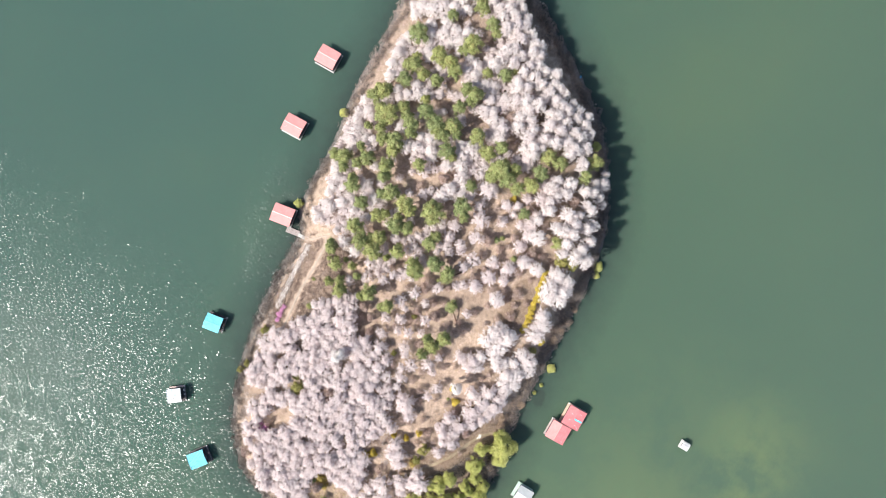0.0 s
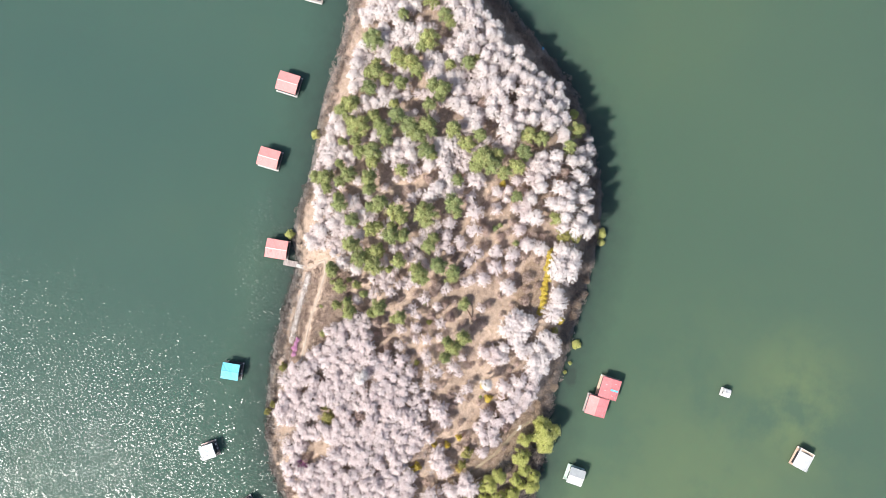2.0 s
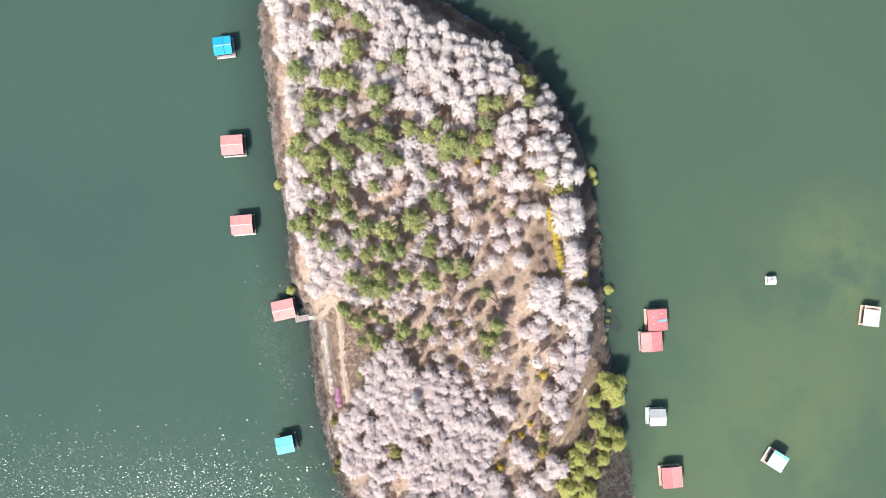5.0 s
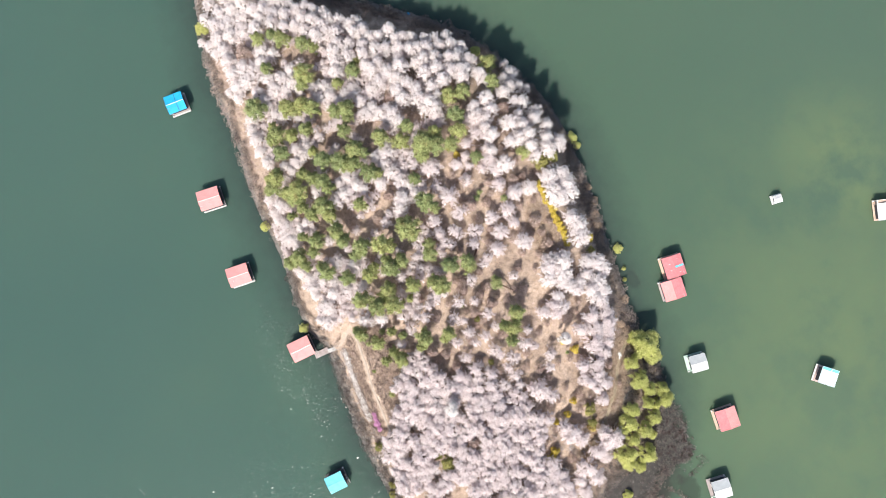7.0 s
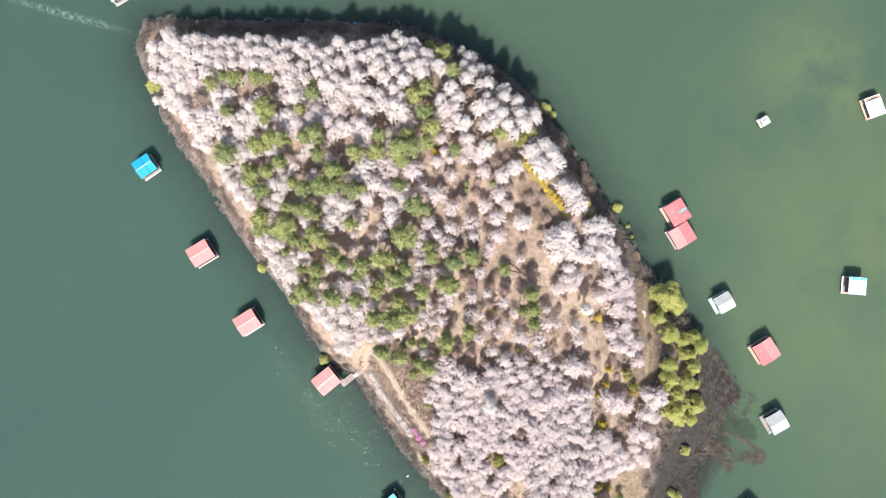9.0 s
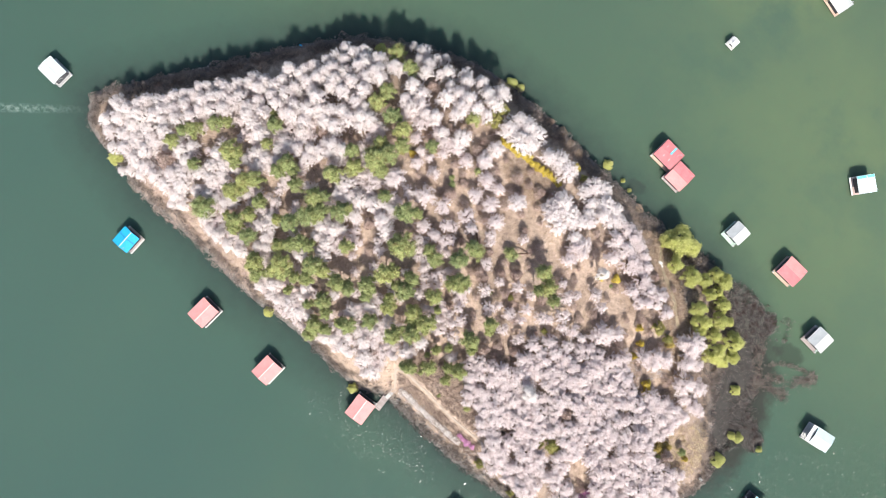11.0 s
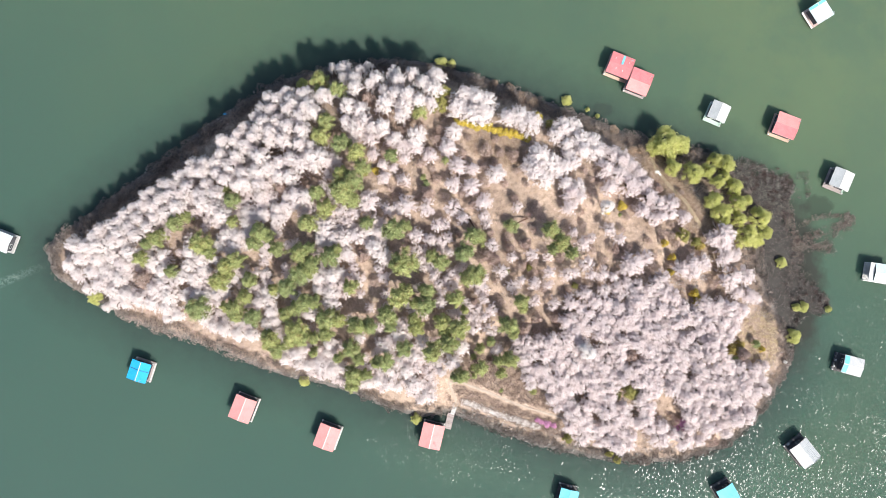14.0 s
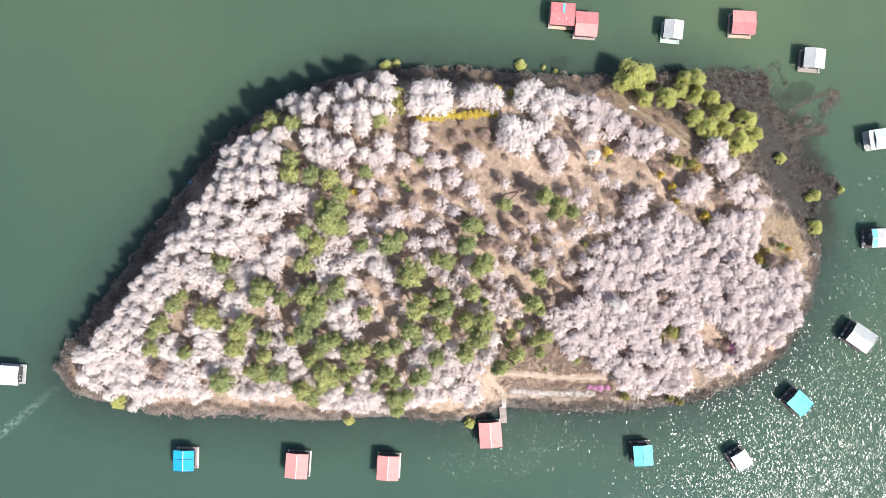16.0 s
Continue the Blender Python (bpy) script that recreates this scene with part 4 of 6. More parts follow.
BARE = [
    (-27.9, 29.4, 2), (-68.4, -29.3, 2.5), (51.9, -11, 2), (48.4, -6.4, 1.2), (18.8, 7.4, 1.6), (9.7, 7.3, 1.2), (12.5, 1.5, 1.7), (15.6, 5.4, 1.2),
    (19.5, 2.2, 1.4), (10.9, 2.1, 1.7), (24.9, -1.7, 1.1), (26.9, -9, 1.4), (24.9, -12.2, 1.7), (11.1, -9.6, 1), (31, -7.7, 1.3), (32.3, -13.6, 1.6),
    (80.4, -2.4, 1.9), (-17.5, -7, 1.7), (-41.3, 2.6, 1.6), (-11.1, 18.2, 1.2), (-7.2, 11.7, 1.8), (0.6, 14.4, 1.2), (-13.7, 12.4, 1.2), (3.8, 12.5, 1.3),
    (46.4, 30.6, 1.6)]
BARE_SMALL = [
    (67.9, 12.3, 1.5), (69.4, -23.9, 1.5), (57.8, 10.8, 1.2), (9.7, 0.2, 1), (-10.4, -3.8, 0.9), (22.8, 1.3, 1.2), (28, 6.8, 1.4), (28.1, 12.7, 1.3),
    (12.9, 17.1, 1.2), (40.3, 12.8, 1.5), (48.7, 22.4, 1.3), (34, 29.6, 1.2), (81.3, -26.3, 1.9), (0.8, -33.5, 1.2), (4.1, -31.9, 1.5), (42.5, 24.3, 1.6),
    (62.8, 3.7, 1.2), (5.8, -5.1, 0.9), (26.2, -1.7, 1.1), (-9.2, 24.7, 1.6), (3.1, 26, 1.7), (9.6, 26.8, 1.6), (-10.5, 21.5, 1.2), (22.2, 3.5, 1.2)]
WILLOWS = [
    (46.4, 42.7, 3.7), (50.4, 44, 2.4), (44.5, 41.1, 1.8), (49.3, 37.1, 1.8), (54.5, 37.3, 2.3), (58.4, 39.1, 1.8), (60.3, 43.1, 1.7), (63, 42.6, 2.1),
    (63.4, 39.4, 1.3), (61.7, 37.3, 1.5), (66.3, 37.5, 1.9), (68, 33.6, 1.9), (70.7, 35.3, 1.3), (60.9, 32.1, 2), (64, 30, 2.2), (65.4, 28.2, 1.4),
    (69.5, 29.8, 1.7), (75.3, 32.2, 2.4), (78.5, 29.3, 1.7), (72.8, 26.3, 2.6), (76.3, 26.3, 1.7)]
SMALL_WILLOWS = [
    (-14.7, 46.1, 1.6), (-12.1, 47, 1.1), (19.5, 46.9, 1.4), (25.4, 46.4, 0.6), (28.4, 45.5, 0.6), (86, 23.3, 1.4), (95, 14, 1.4), (93.4, 13.3, 1.1),
    (94.7, 5.8, 1.9), (101.5, 15.4, 0.9), (-82, -38.9, 1.9), (-23.9, -43.6, 1.4), (6.9, -44.4, 1.4), (-46.7, 29.5, 1.5)]
OLIVE = [
    (-11.5, 36.7, 2), (-11.1, 33.3, 2), (55, -19.8, 1.9), (56.8, -20.2, 1.2), (52.7, -21.6, 1.1), (21.5, 2.1, 0.8), (33.7, 1.3, 0.8), (16.3, 38, 1.1),
    (56.3, 21.3, 1.8), (60.2, 20.9, 1.2), (34, -22.9, 1.2), (45.5, -36.6, 1.3), (57.2, -37.5, 1.1), (60, -38.6, 1.1), (16.7, -0.3, 0.7), (61.3, -17.5, 1.1),
    (-23.2, 12, 0.8)]
YELLOWS = [
    (39.5, 23.7, 1), (36.1, 21.2, 0.7), (52.4, 18.1, 0.8), (55.3, 15.3, 0.8), (56.1, 11.7, 0.7), (63.9, 8.4, 1), (64.8, 7.5, 0.8), (65.6, 6.2, 1),
    (13, 39.2, 1), (85.7, 0.2, 0.7), (-21.1, 13.4, 0.8)]
TAN_BUSHES = [
    (11.3, 43.3, 1.7), (7.8, 44.5, 1.3), (54.9, 42.8, 1.3), (41.3, 39.8, 1.4), (39.1, 39, 1.3), (-0.1, 45.2, 1.3), (4.2, 45.7, 1.3), (33.6, 43.2, 1.4)]
WHITE_TREE = [
    (34.7, 21.8, 1.6), (40.9, -12.9, 1.7), (39.4, -12.2, 1.2)]
OCHRES = [
    (78.6, -1.8, 1.3), (79.7, -0.6, 1.1), (77.8, -2.9, 1), (79.4, -2.7, 0.8), (61.7, 20.4, 1.1)]
AZALEAS = [
    (36.4, -34.1, 0.7), (37.7, -34.4, 0.7), (39, -34.4, 1), (40.7, -34.3, 0.8), (71.6, -23.9, 1.1), (72.8, -25.1, 1.1), (71, -25.8, 0.8), (61.3, -31.8, 0.6),
    (46, -32.9, 0.8)]
LEANING = [
    ((18.1, 14.0), (14.4, 10.6), 2.9, 1.3), ((3.8, 9.4), (7.7, 5.4), 3.2, 1.3)]
DRUM = [
    (-64.7, 16.7)]
HEDGE_LINE = [
    (-5.9, 31.0), (-3.5, 31.2), (-0.8, 31.4), (2.0, 31.7), (4.7, 31.8), (7.4, 32.1), (10.5, 32.2), (13.0, 32.1)]
PATH_SOUTH = [
    (15.6, -37.0), (13.5, -33.8), (11.6, -31.5), (14.7, -30.6), (21.7, -30.9), (28.8, -31.8), (35.8, -31.8), (42.1, -31.7),
    (45.6, -30.7)]
PATH_NORTH = [
    (44.0, 39.3), (45.7, 36.1), (49.6, 33.1), (55.0, 30.1), (59.1, 26.6), (63.7, 22.6), (68.1, 17.7)]
CLEARINGS_WEST = [
    (-16.8, -10.7, 5.4), (-13.5, -16.1, 3.4), (12.1, 14.9, 8.1), (19.6, 20.5, 5.4), (2.0, 25.8, 6.1), (-10.1, 14.2, 3.8), (-18.2, 9.5, 2.2), (-64.8, -16.7, 2.0),
    (-43.0, -14.3, 2.2), (-12.8, 15.5, 2.4), (-27.7, -1.3, 1.3), (7.3, 5.5, 2.1), (19.6, -9.3, 1.9), (-37.2, 26.9, 3.4), (-35.9, 8.5, 2.6), (-48.8, 0.0, 1.7),
    (-65.0, -20.2, 1.8), (-38.0, -5.7, 2.2), (-4.1, -0.6, 1.6), (-72.2, -29.6, 3.4), (-43.4, 2.1, 2.7)]
CLEARINGS_EAST = [
    (23.7, 17.8, 6.8), (36.2, 20.7, 5.5), (44.6, 19.4, 5.5), (29.2, -8.0, 4.1), (32.7, -29.1, 9.7), (22.9, -27.6, 6.2), (65.5, -22.3, 3.9), (84.7, 1.6, 6.4),
    (41.7, -9.4, 1.9), (59.9, 25.9, 6.3), (83.3, -11.2, 3.6), (61.6, -33.1, 2.6), (56.1, 13.3, 2.5), (68.1, 10.0, 3.1), (39.7, -10.5, 1.8), (54.4, -11.2, 3.0),
    (79.1, -3.3, 2.8), (64.6, 6.3, 3.1), (72.0, -25.4, 3.7), (37.3, 23.8, 1.9), (43.8, -14.7, 2.8)]
CLEARINGS = CLEARINGS_WEST + CLEARINGS_EAST
REED_RIM = [
    (82.1, 36.2), (83.9, 37), (85, 34.2), (86.9, 31.9), (88.7, 29.6), (89.3, 27.5)]
REED_LOOP = [
    (89.3, 27.8), (90.6, 31.2), (92.3, 33), (94.3, 34.1)]
REED_ARM = [
    (88.8, 34.8), (90.8, 37.1), (93.3, 38.2), (96.2, 39.6), (99.5, 40.6)]
REED_INNER = [
    (90, 28.4), (92.3, 29.9), (94.6, 30.2), (96.3, 31.9), (97.7, 29.3)]
REED_SPIT = [
    (96.3, 34.8), (97.5, 36.5), (99.1, 37.7), (100.4, 38.9), (99.8, 40.3)]
REED_EDGE = [
    (88.6, 26.1), (89.6, 20.6), (88.9, 24.9), (90.6, 27)]
MARSH_BRUSH = [
    (67.3, 43.9), (72.8, 44.5), (78.6, 43.4), (82.7, 42.8)]
MARSH_INNER = [
    (69.6, 41.3), (75.7, 39.9), (82.7, 39.6)]
MARSH_SPIT = [
    (89.4, 26.1), (89.2, 20.6), (91.8, 16.3), (94.1, 13.1)]
MARSH_POINT = [
    (96, 19), (98.4, 17), (100.4, 15.4)]
MARSH_BUSH = [
    (92.5, 22.8), (93.8, 17.7), (94.7, 10.2), (93, 7.3)]

# ---- mesh helpers ----
rng = np.random.default_rng(7)


def mesh_of(name, verts, faces, material, smooth=False):
    """A mesh from vertices and faces (an array of quads, or tuples of any length)."""
    me = bpy.data.meshes.new(name)
    v = np.asarray(verts, np.float32)
    if isinstance(faces, np.ndarray):
        n, k = faces.shape
        me.vertices.add(len(v))
        me.vertices.foreach_set("co", v.ravel())
        me.loops.add(n * k)
        me.loops.foreach_set("vertex_index", faces.astype(np.int32).ravel())
        me.polygons.add(n)
        me.polygons.foreach_set("loop_start", np.arange(0, n * k, k, dtype=np.int32))
    else:
        me.from_pydata([tuple(p) for p in v], [], faces)
    me.materials.append(material)
    if smooth:
        me.polygons.foreach_set("use_smooth", np.ones(len(me.polygons), bool))
    me.update(calc_edges=True)
    return me


def child(name, me, parent, label=""):
    ob = new(name, me)
    ob.parent = parent
    return tagged(ob, label)


def part(name, bm, material, parent, label=""):
    me = bpy.data.meshes.new(name)
    bm.to_mesh(me)
    bm.free()
    me.materials.append(material)
    return child(name, me, parent, label)


def add_box(bm, cx, cy, cz, sx, sy, sz, bevel=0.0, m=None):
    r = bmesh.ops.create_cube(bm, size=1, matrix=(m or Matrix()) @ Matrix.Translation((cx, cy, cz)) @ Matrix.Diagonal((sx, sy, sz, 1)))
    if bevel:
        es = list({e for v in r["verts"] for e in v.link_edges})
        bmesh.ops.bevel(bm, geom=es, offset=bevel, segments=1, affect="EDGES")
    return bm


def box(cx, cy, cz, sx, sy, sz, bevel=0.0):
    return add_box(bmesh.new(), cx, cy, cz, sx, sy, sz, bevel)


def tube_geo(points, radii, sides=6):
    """Vertices and faces of a tapered, bent tube."""
    v, f = [], []
    n = len(points)
    for i, (p, r) in enumerate(zip(points, radii)):
        d = (np.array(points[min(i + 1, n - 1)]) - np.array(points[max(i - 1, 0)])).astype(float)
        d /= np.linalg.norm(d) + 1e-9
        a = np.cross(d, (0.31, 0.77, 0.11))
        a /= np.linalg.norm(a) + 1e-9
        b = np.cross(d, a)
        for k in range(sides):
            w = 2 * math.pi * k / sides
            v.append(np.array(p) + r * (a * math.cos(w) + b * math.sin(w)))
    for i in range(n - 1):
        for k in range(sides):
            q = (k + 1) % sides
            f.append((i * sides + k, i * sides + q, (i + 1) * sides + q, (i + 1) * sides + k))
    f.append(tuple(range((n - 1) * sides, n * sides)))
    return v, f


def join_geo(items):
    v, f = [], []
    for a, b in items:
        o = len(v)
        v.extend(a)
        f.extend(tuple(i + o for i in q) for q in b)
    return v, f


def petals(centres, size, rg, flat=0.0, long=1.0, along=None, out=None):
    """Small pointed pieces at the given centres; flat: how far they lie level; along: their long axis; out: the way they mostly face."""
    c = np.asarray(centres, float)
    n = len(c)
    nrm = rg.normal(size=(n, 3))
    nrm[:, 2] = np.abs(nrm[:, 2]) + flat * 3
    if out is not None:
        nrm = nrm * 0.7 + out
    nrm /= np.linalg.norm(nrm, axis=1, keepdims=True)
    a = rg.normal(size=(n, 3)) if along is None else along + 0.25 * rg.normal(size=(n, 3))
    a -= nrm * (a * nrm).sum(1, keepdims=True)
    a /= np.linalg.norm(a, axis=1, keepdims=True) + 1e-9
    b = np.cross(nrm, a)
    s = size * rg.uniform(0.65, 1.35, (n, 1)) / 2
    v = np.stack([c - a * s * long, c + a * s * long * 0.7 + b * s, c + a * s * long * 0.7 - b * s], 1)
    return v.reshape(-1, 3), np.arange(3 * n).reshape(-1, 3)


def outward(points, centre):
    d = np.asarray(points) - np.asarray(centre)
    return d / (np.linalg.norm(d, axis=1, keepdims=True) + 1e-9)


# ---- plants (each built about 2.5 m in radius, then scaled) ----
def trunk_and_limbs(rg, h, spread, limbs, r0, lean=0.25, fork=0.35):
    """A bent, tapered trunk that forks into limbs."""
    lx, ly = rg.normal(size=2) * lean
    base = [(0, 0, -0.4), (lx * 0.2, ly * 0.2, h * fork * 0.5), (lx, ly, h * fork)]
    geo = [tube_geo(base, [r0 * 1.35, r0, r0 * 0.8], 7)]
    for k in range(limbs):
        w = 2 * math.pi * (k + rg.uniform(-0.3, 0.3)) / limbs
        far = spread * rg.uniform(0.55, 0.85)
        top = h * rg.uniform(0.6, 0.8)
        p = [(lx, ly, h * fork * rg.uniform(0.8, 1.0)),
             (lx + math.cos(w) * far * 0.45, ly + math.sin(w) * far * 0.45, h * fork + (top - h * fork) * 0.6),
             (lx + math.cos(w) * far, ly + math.sin(w) * far, top)]
        geo.append(tube_geo(p, [r0 * 0.55, r0 * 0.35, r0 * 0.12], 4))
    geo.append(tube_geo([base[2], (lx * 1.3, ly * 1.1, h * 0.8)], [r0 * 0.6, r0 * 0.15], 4))
    return join_geo(geo), (lx, ly)


def cherry_meshes(seed, twigs=118, per=22, radius=2.5, h=5.0, material=None, size=0.19):
    """A flowering cherry: a rounded crown of forked boughs whose twigs are thickly set with blossom, in clumps towards their tips."""
    rg = np.random.default_rng(seed)
    (tv, tf), (lx, ly) = trunk_and_limbs(rg, h, radius, 7, 0.16)
    lobes = list(rg.uniform(0.78, 1.16, 11))
    boughs = [(2 * math.pi * (k + rg.uniform(-0.35, 0.35)) / 13, rg.uniform(0.3, 0.95)) for k in range(13)]
    cs, al = [], []
    geo = [(tv, tf)]
    for k in range(twigs):
        if k % 3:
            bw, bu = boughs[k % 13]
            w, u = bw + rg.normal() * 0.22, min(bu + rg.normal() * 0.24, 1.15)
        else:
            w, u = 2 * math.pi * rg.uniform(), math.sqrt(rg.uniform(0.0, 1.0)) * rg.uniform(0.92, 1.08)
        edge = radius * np.interp((w / (2 * math.pi) * 11) % 11, range(12), lobes + lobes[:1])
        tip = np.array([math.cos(w) * edge * u, math.sin(w) * edge * u, h * (0.96 - 0.38 * abs(u) ** 2.4) + rg.normal() * 0.2])
        if k % 5 == 4:                                   # hanging boughs under the dome
            tip[2] -= h * rg.uniform(0.12, 0.3)
        root = np.array([lx + (tip[0] - lx) * 0.5, ly + (tip[1] - ly) * 0.5, h * 0.45 + (tip[2] - h * 0.45) * 0.45])
        bow = rg.normal(size=3) * 0.16
        q = np.linspace(0.02, 1.0, per)[:, None] ** 0.55
        line = root + (tip - root) * q + bow * np.sin(math.pi * q)
        cs.append(line + rg.normal(size=line.shape) * np.array([0.15, 0.15, 0.11]) * (0.45 + 0.65 * q))
        al.append(np.repeat([(tip - root) / np.linalg.norm(tip - root)], per, 0))
        if k % 10 == 0:
            geo.append(tube_geo([root, root + (tip - root) * 0.55 + bow, tip], [0.05, 0.035, 0.012], 3))
    bv, bf = join_geo(geo)
    c = np.concatenate(cs)
    pv, pf = petals(c, size, rg, 0.35, 1.5, np.concatenate(al), 1.4 * outward(c, (lx, ly, h * 0.35)))
    return mesh_of("trunk", bv, bf, BARK, smooth=True), mesh_of("crown", pv, pf, material or BLOSSOM)


def pine_meshes(seed, radius=2.5, h=6.5):
    """A red pine: a bare reddish trunk and a broken dome of needle pads with gaps between them."""
    rg = np.random.default_rng(seed)
    (tv, tf), (lx, ly) = trunk_and_limbs(rg, h, radius, 8, 0.17, 0.4, 0.55)
    cs, ns = [], []
    spots = [(rg.uniform(0, 6.3), rg.uniform(0, 0.3)) for _ in range(6)]
    for k in range(9):
        w, far = 2 * math.pi * (k + rg.uniform(-0.35, 0.35)) / 9, rg.uniform(0.66, 1.1)
        spots += [(w + rg.normal() * 0.14, far * q) for q in (0.36, 0.56, 0.76, 0.95)]
    for w, u in spots:
        c = np.array([lx + math.cos(w) * radius * u, ly + math.sin(w) * radius * u, h * (0.96 - 0.34 * u ** 1.7) + rg.normal() * 0.42])
        wide = rg.uniform(0.22, 0.46)
        p = c + rg.normal(size=(84, 3)) * np.array([wide, wide, wide * 0.55])
        cs.append(p)
        ns.append(outward(p, c - np.array([0, 0, wide * 1.2])))
    pv, pf = petals(np.concatenate(cs), 0.17, rg, 0.1, 3.0, None, 1.25 * np.concatenate(ns))
    return mesh_of("trunk", tv, tf, PINE_BARK, smooth=True), mesh_of("crown", pv, pf, PINE)


def willow_meshes(seed, radius=2.5, h=4.8, material=None, sprays=80, size=0.15):
    """A young willow or budding tree: a billowing crown of fine upright sprays."""
    rg = np.random.default_rng(seed)
    (tv, tf), (lx, ly) = trunk_and_limbs(rg, h, radius, 7, 0.15, 0.2, 0.25)
    cs, ns = [], []
    for k in range(sprays):
        w, u = 2 * math.pi * rg.uniform(), math.sqrt(rg.uniform(0, 1))
        reach = radius * (0.9 + 0.13 * math.sin(4 * w + seed))
        c = np.array([math.cos(w) * reach * u, math.sin(w) * reach * u, h * (0.95 - 0.55 * u ** 2.0) + rg.normal() * 0.2])
        p = c + rg.normal(size=(56, 3)) * np.array([0.24, 0.24, 0.34])
        cs.append(p)
        ns.append(outward(p, c - np.array([0, 0, 0.5])))
    pv, pf = petals(np.concatenate(cs), size, rg, 0.1, 2.4, None, 1.15 * np.concatenate(ns))
    return mesh_of("trunk", tv, tf, BARK, smooth=True), mesh_of("crown", pv, pf, material or WILLOW)


def twiggy_meshes(seed, radius=2.5, h=3.6, material=None, count=420):
    """A leafless bush or tree: stems and a haze of thin twigs."""
    rg = np.random.default_rng(seed)
    (tv, tf), _ = trunk_and_limbs(rg, h, radius, 6, 0.09, 0.2, 0.18)
    w, u = rg.uniform(0, 2 * math.pi, count), np.sqrt(rg.uniform(0, 1, count))
    reach = radius * (0.9 + 0.15 * np.sin(3 * w + seed))
    c = np.stack([np.cos(w) * reach * u, np.sin(w) * reach * u, h * (0.92 - 0.55 * u ** 2) * rg.uniform(0.55, 1.0, count)], 1)
    along = np.stack([np.cos(w) * u, np.sin(w) * u, np.full(count, 0.7)], 1) + rg.normal(size=(count, 3)) * 0.35
    pv, pf = petals(c, 0.15, rg, 0.0, 4.6, along)
    return mesh_of("trunk", tv, tf, BARK, smooth=True), mesh_of("crown", pv, pf, material or TWIG)


def bush_meshes(seed, material, radius=1.0, h=1.3, n=420, size=0.17):
    rg = np.random.default_rng(seed)
    (tv, tf), _ = trunk_and_limbs(rg, h, radius, 6, 0.04, 0.08, 0.15)
    w, u = rg.uniform(0, 2 * math.pi, n), np.sqrt(rg.uniform(0, 1, n))
    reach = radius * (0.88 + 0.2 * np.sin(3 * w + seed))
    c = np.stack([np.cos(w) * reach * u, np.sin(w) * reach * u, h * (0.95 - 0.6 * u ** 2) + rg.normal(size=n) * 0.1], 1)
    pv, pf = petals(c, size, rg, 0.1, 1.6, None, outward(c, (0, 0, 0)))
    return mesh_of("trunk", tv, tf, BARK, smooth=True), mesh_of("crown", pv, pf, material)


STOCK = {}


def plant(name, maker, variants, x, y, r, base, high, label, category, group, parts=("trunk", "crown")):
    """Sets one plant of radius r and height high on the ground; base: the radius and height it is built with.
    The first of each variant is built, the others are copies."""
    key = (name, int(rng.integers(variants)))
    z = max(float(height(x, y)[0]), -0.4)
    m = pose(x, y, z, 0, 0, rng.uniform(0, 360)) @ Matrix.Diagonal((r / base[0], r / base[0], high / base[1] * rng.uniform(0.92, 1.08), 1))
    if key not in STOCK:
        ob = new(name)
        ob.empty_display_size = 0.3
        for pn, me in zip(parts, maker(key[1] + 11 * len(STOCK))):
            child(pn, me, ob)
        STOCK[key] = ob
    else:
        ob = copy_thing(STOCK[key], m)
    ob.matrix_basis = m
    return tagged(ob, label, category, group)


# ---- water and ground ----
def build_water():
    xs = np.concatenate([np.linspace(-2500, -150, 6), np.arange(-130, 131, 2.0), np.linspace(150, 2500, 6)])
    ys = np.concatenate([np.linspace(-2500, -100, 6), np.arange(-80, 81, 2.0), np.linspace(100, 2500, 6)])
    X, Y = np.meshgrid(xs, ys, indexing="ij")
    v = np.stack([X.ravel(), Y.ravel(), np.zeros(X.size)], 1)
    m = len(ys)
    i, j = np.meshgrid(np.arange(len(xs) - 1), np.arange(m - 1), indexing="ij")
    a = (i * m + j).ravel()
    me = mesh_of("water", v, np.stack([a, a + m, a + m + 1, a + 1], 1), WATER)
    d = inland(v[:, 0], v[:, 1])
    # 1 at the shoreline, falling to 0 at 14 m out
    me.attributes.new("near_shore", "FLOAT", "POINT").data.foreach_set("value", np.clip(1 + d / 14.0, 0, 1).astype(np.float32))
    return tagged(new("water", me), "green turbid reservoir water with fine wind ripples", "water", kind="structure")


def build_ground():
    """One sheet: the island and, below the water, the lake bed out to the edge of the view."""
    xs = np.concatenate([np.linspace(-2500, -130, 5), np.arange(-112, 114, 0.75), np.linspace(135, 2500, 5)])
    ys = np.concatenate([np.linspace(-2500, -75, 5), np.arange(-56, 62, 0.75), np.linspace(80, 2500, 5)])
    X, Y = np.meshgrid(xs, ys, indexing="ij")
    Z = height(X.ravel(), Y.ravel())
    d = inland(X.ravel(), Y.ravel())
    Z += np.where(d > -1, rng.normal(size=Z.size) * 0.05, 0)
    v = np.stack([X.ravel(), Y.ravel(), Z], 1)
    m = len(ys)
    i, j = np.meshgrid(np.arange(len(xs) - 1), np.arange(m - 1), indexing="ij")
    a = (i * m + j).ravel()
    ob = new("ground", mesh_of("ground", v, np.stack([a, a + m, a + m + 1, a + 1], 1), GROUND, smooth=True))
    return tagged(ob, "island hill of dry spring grass, leaf litter and bare earth", "ground", kind="structure")


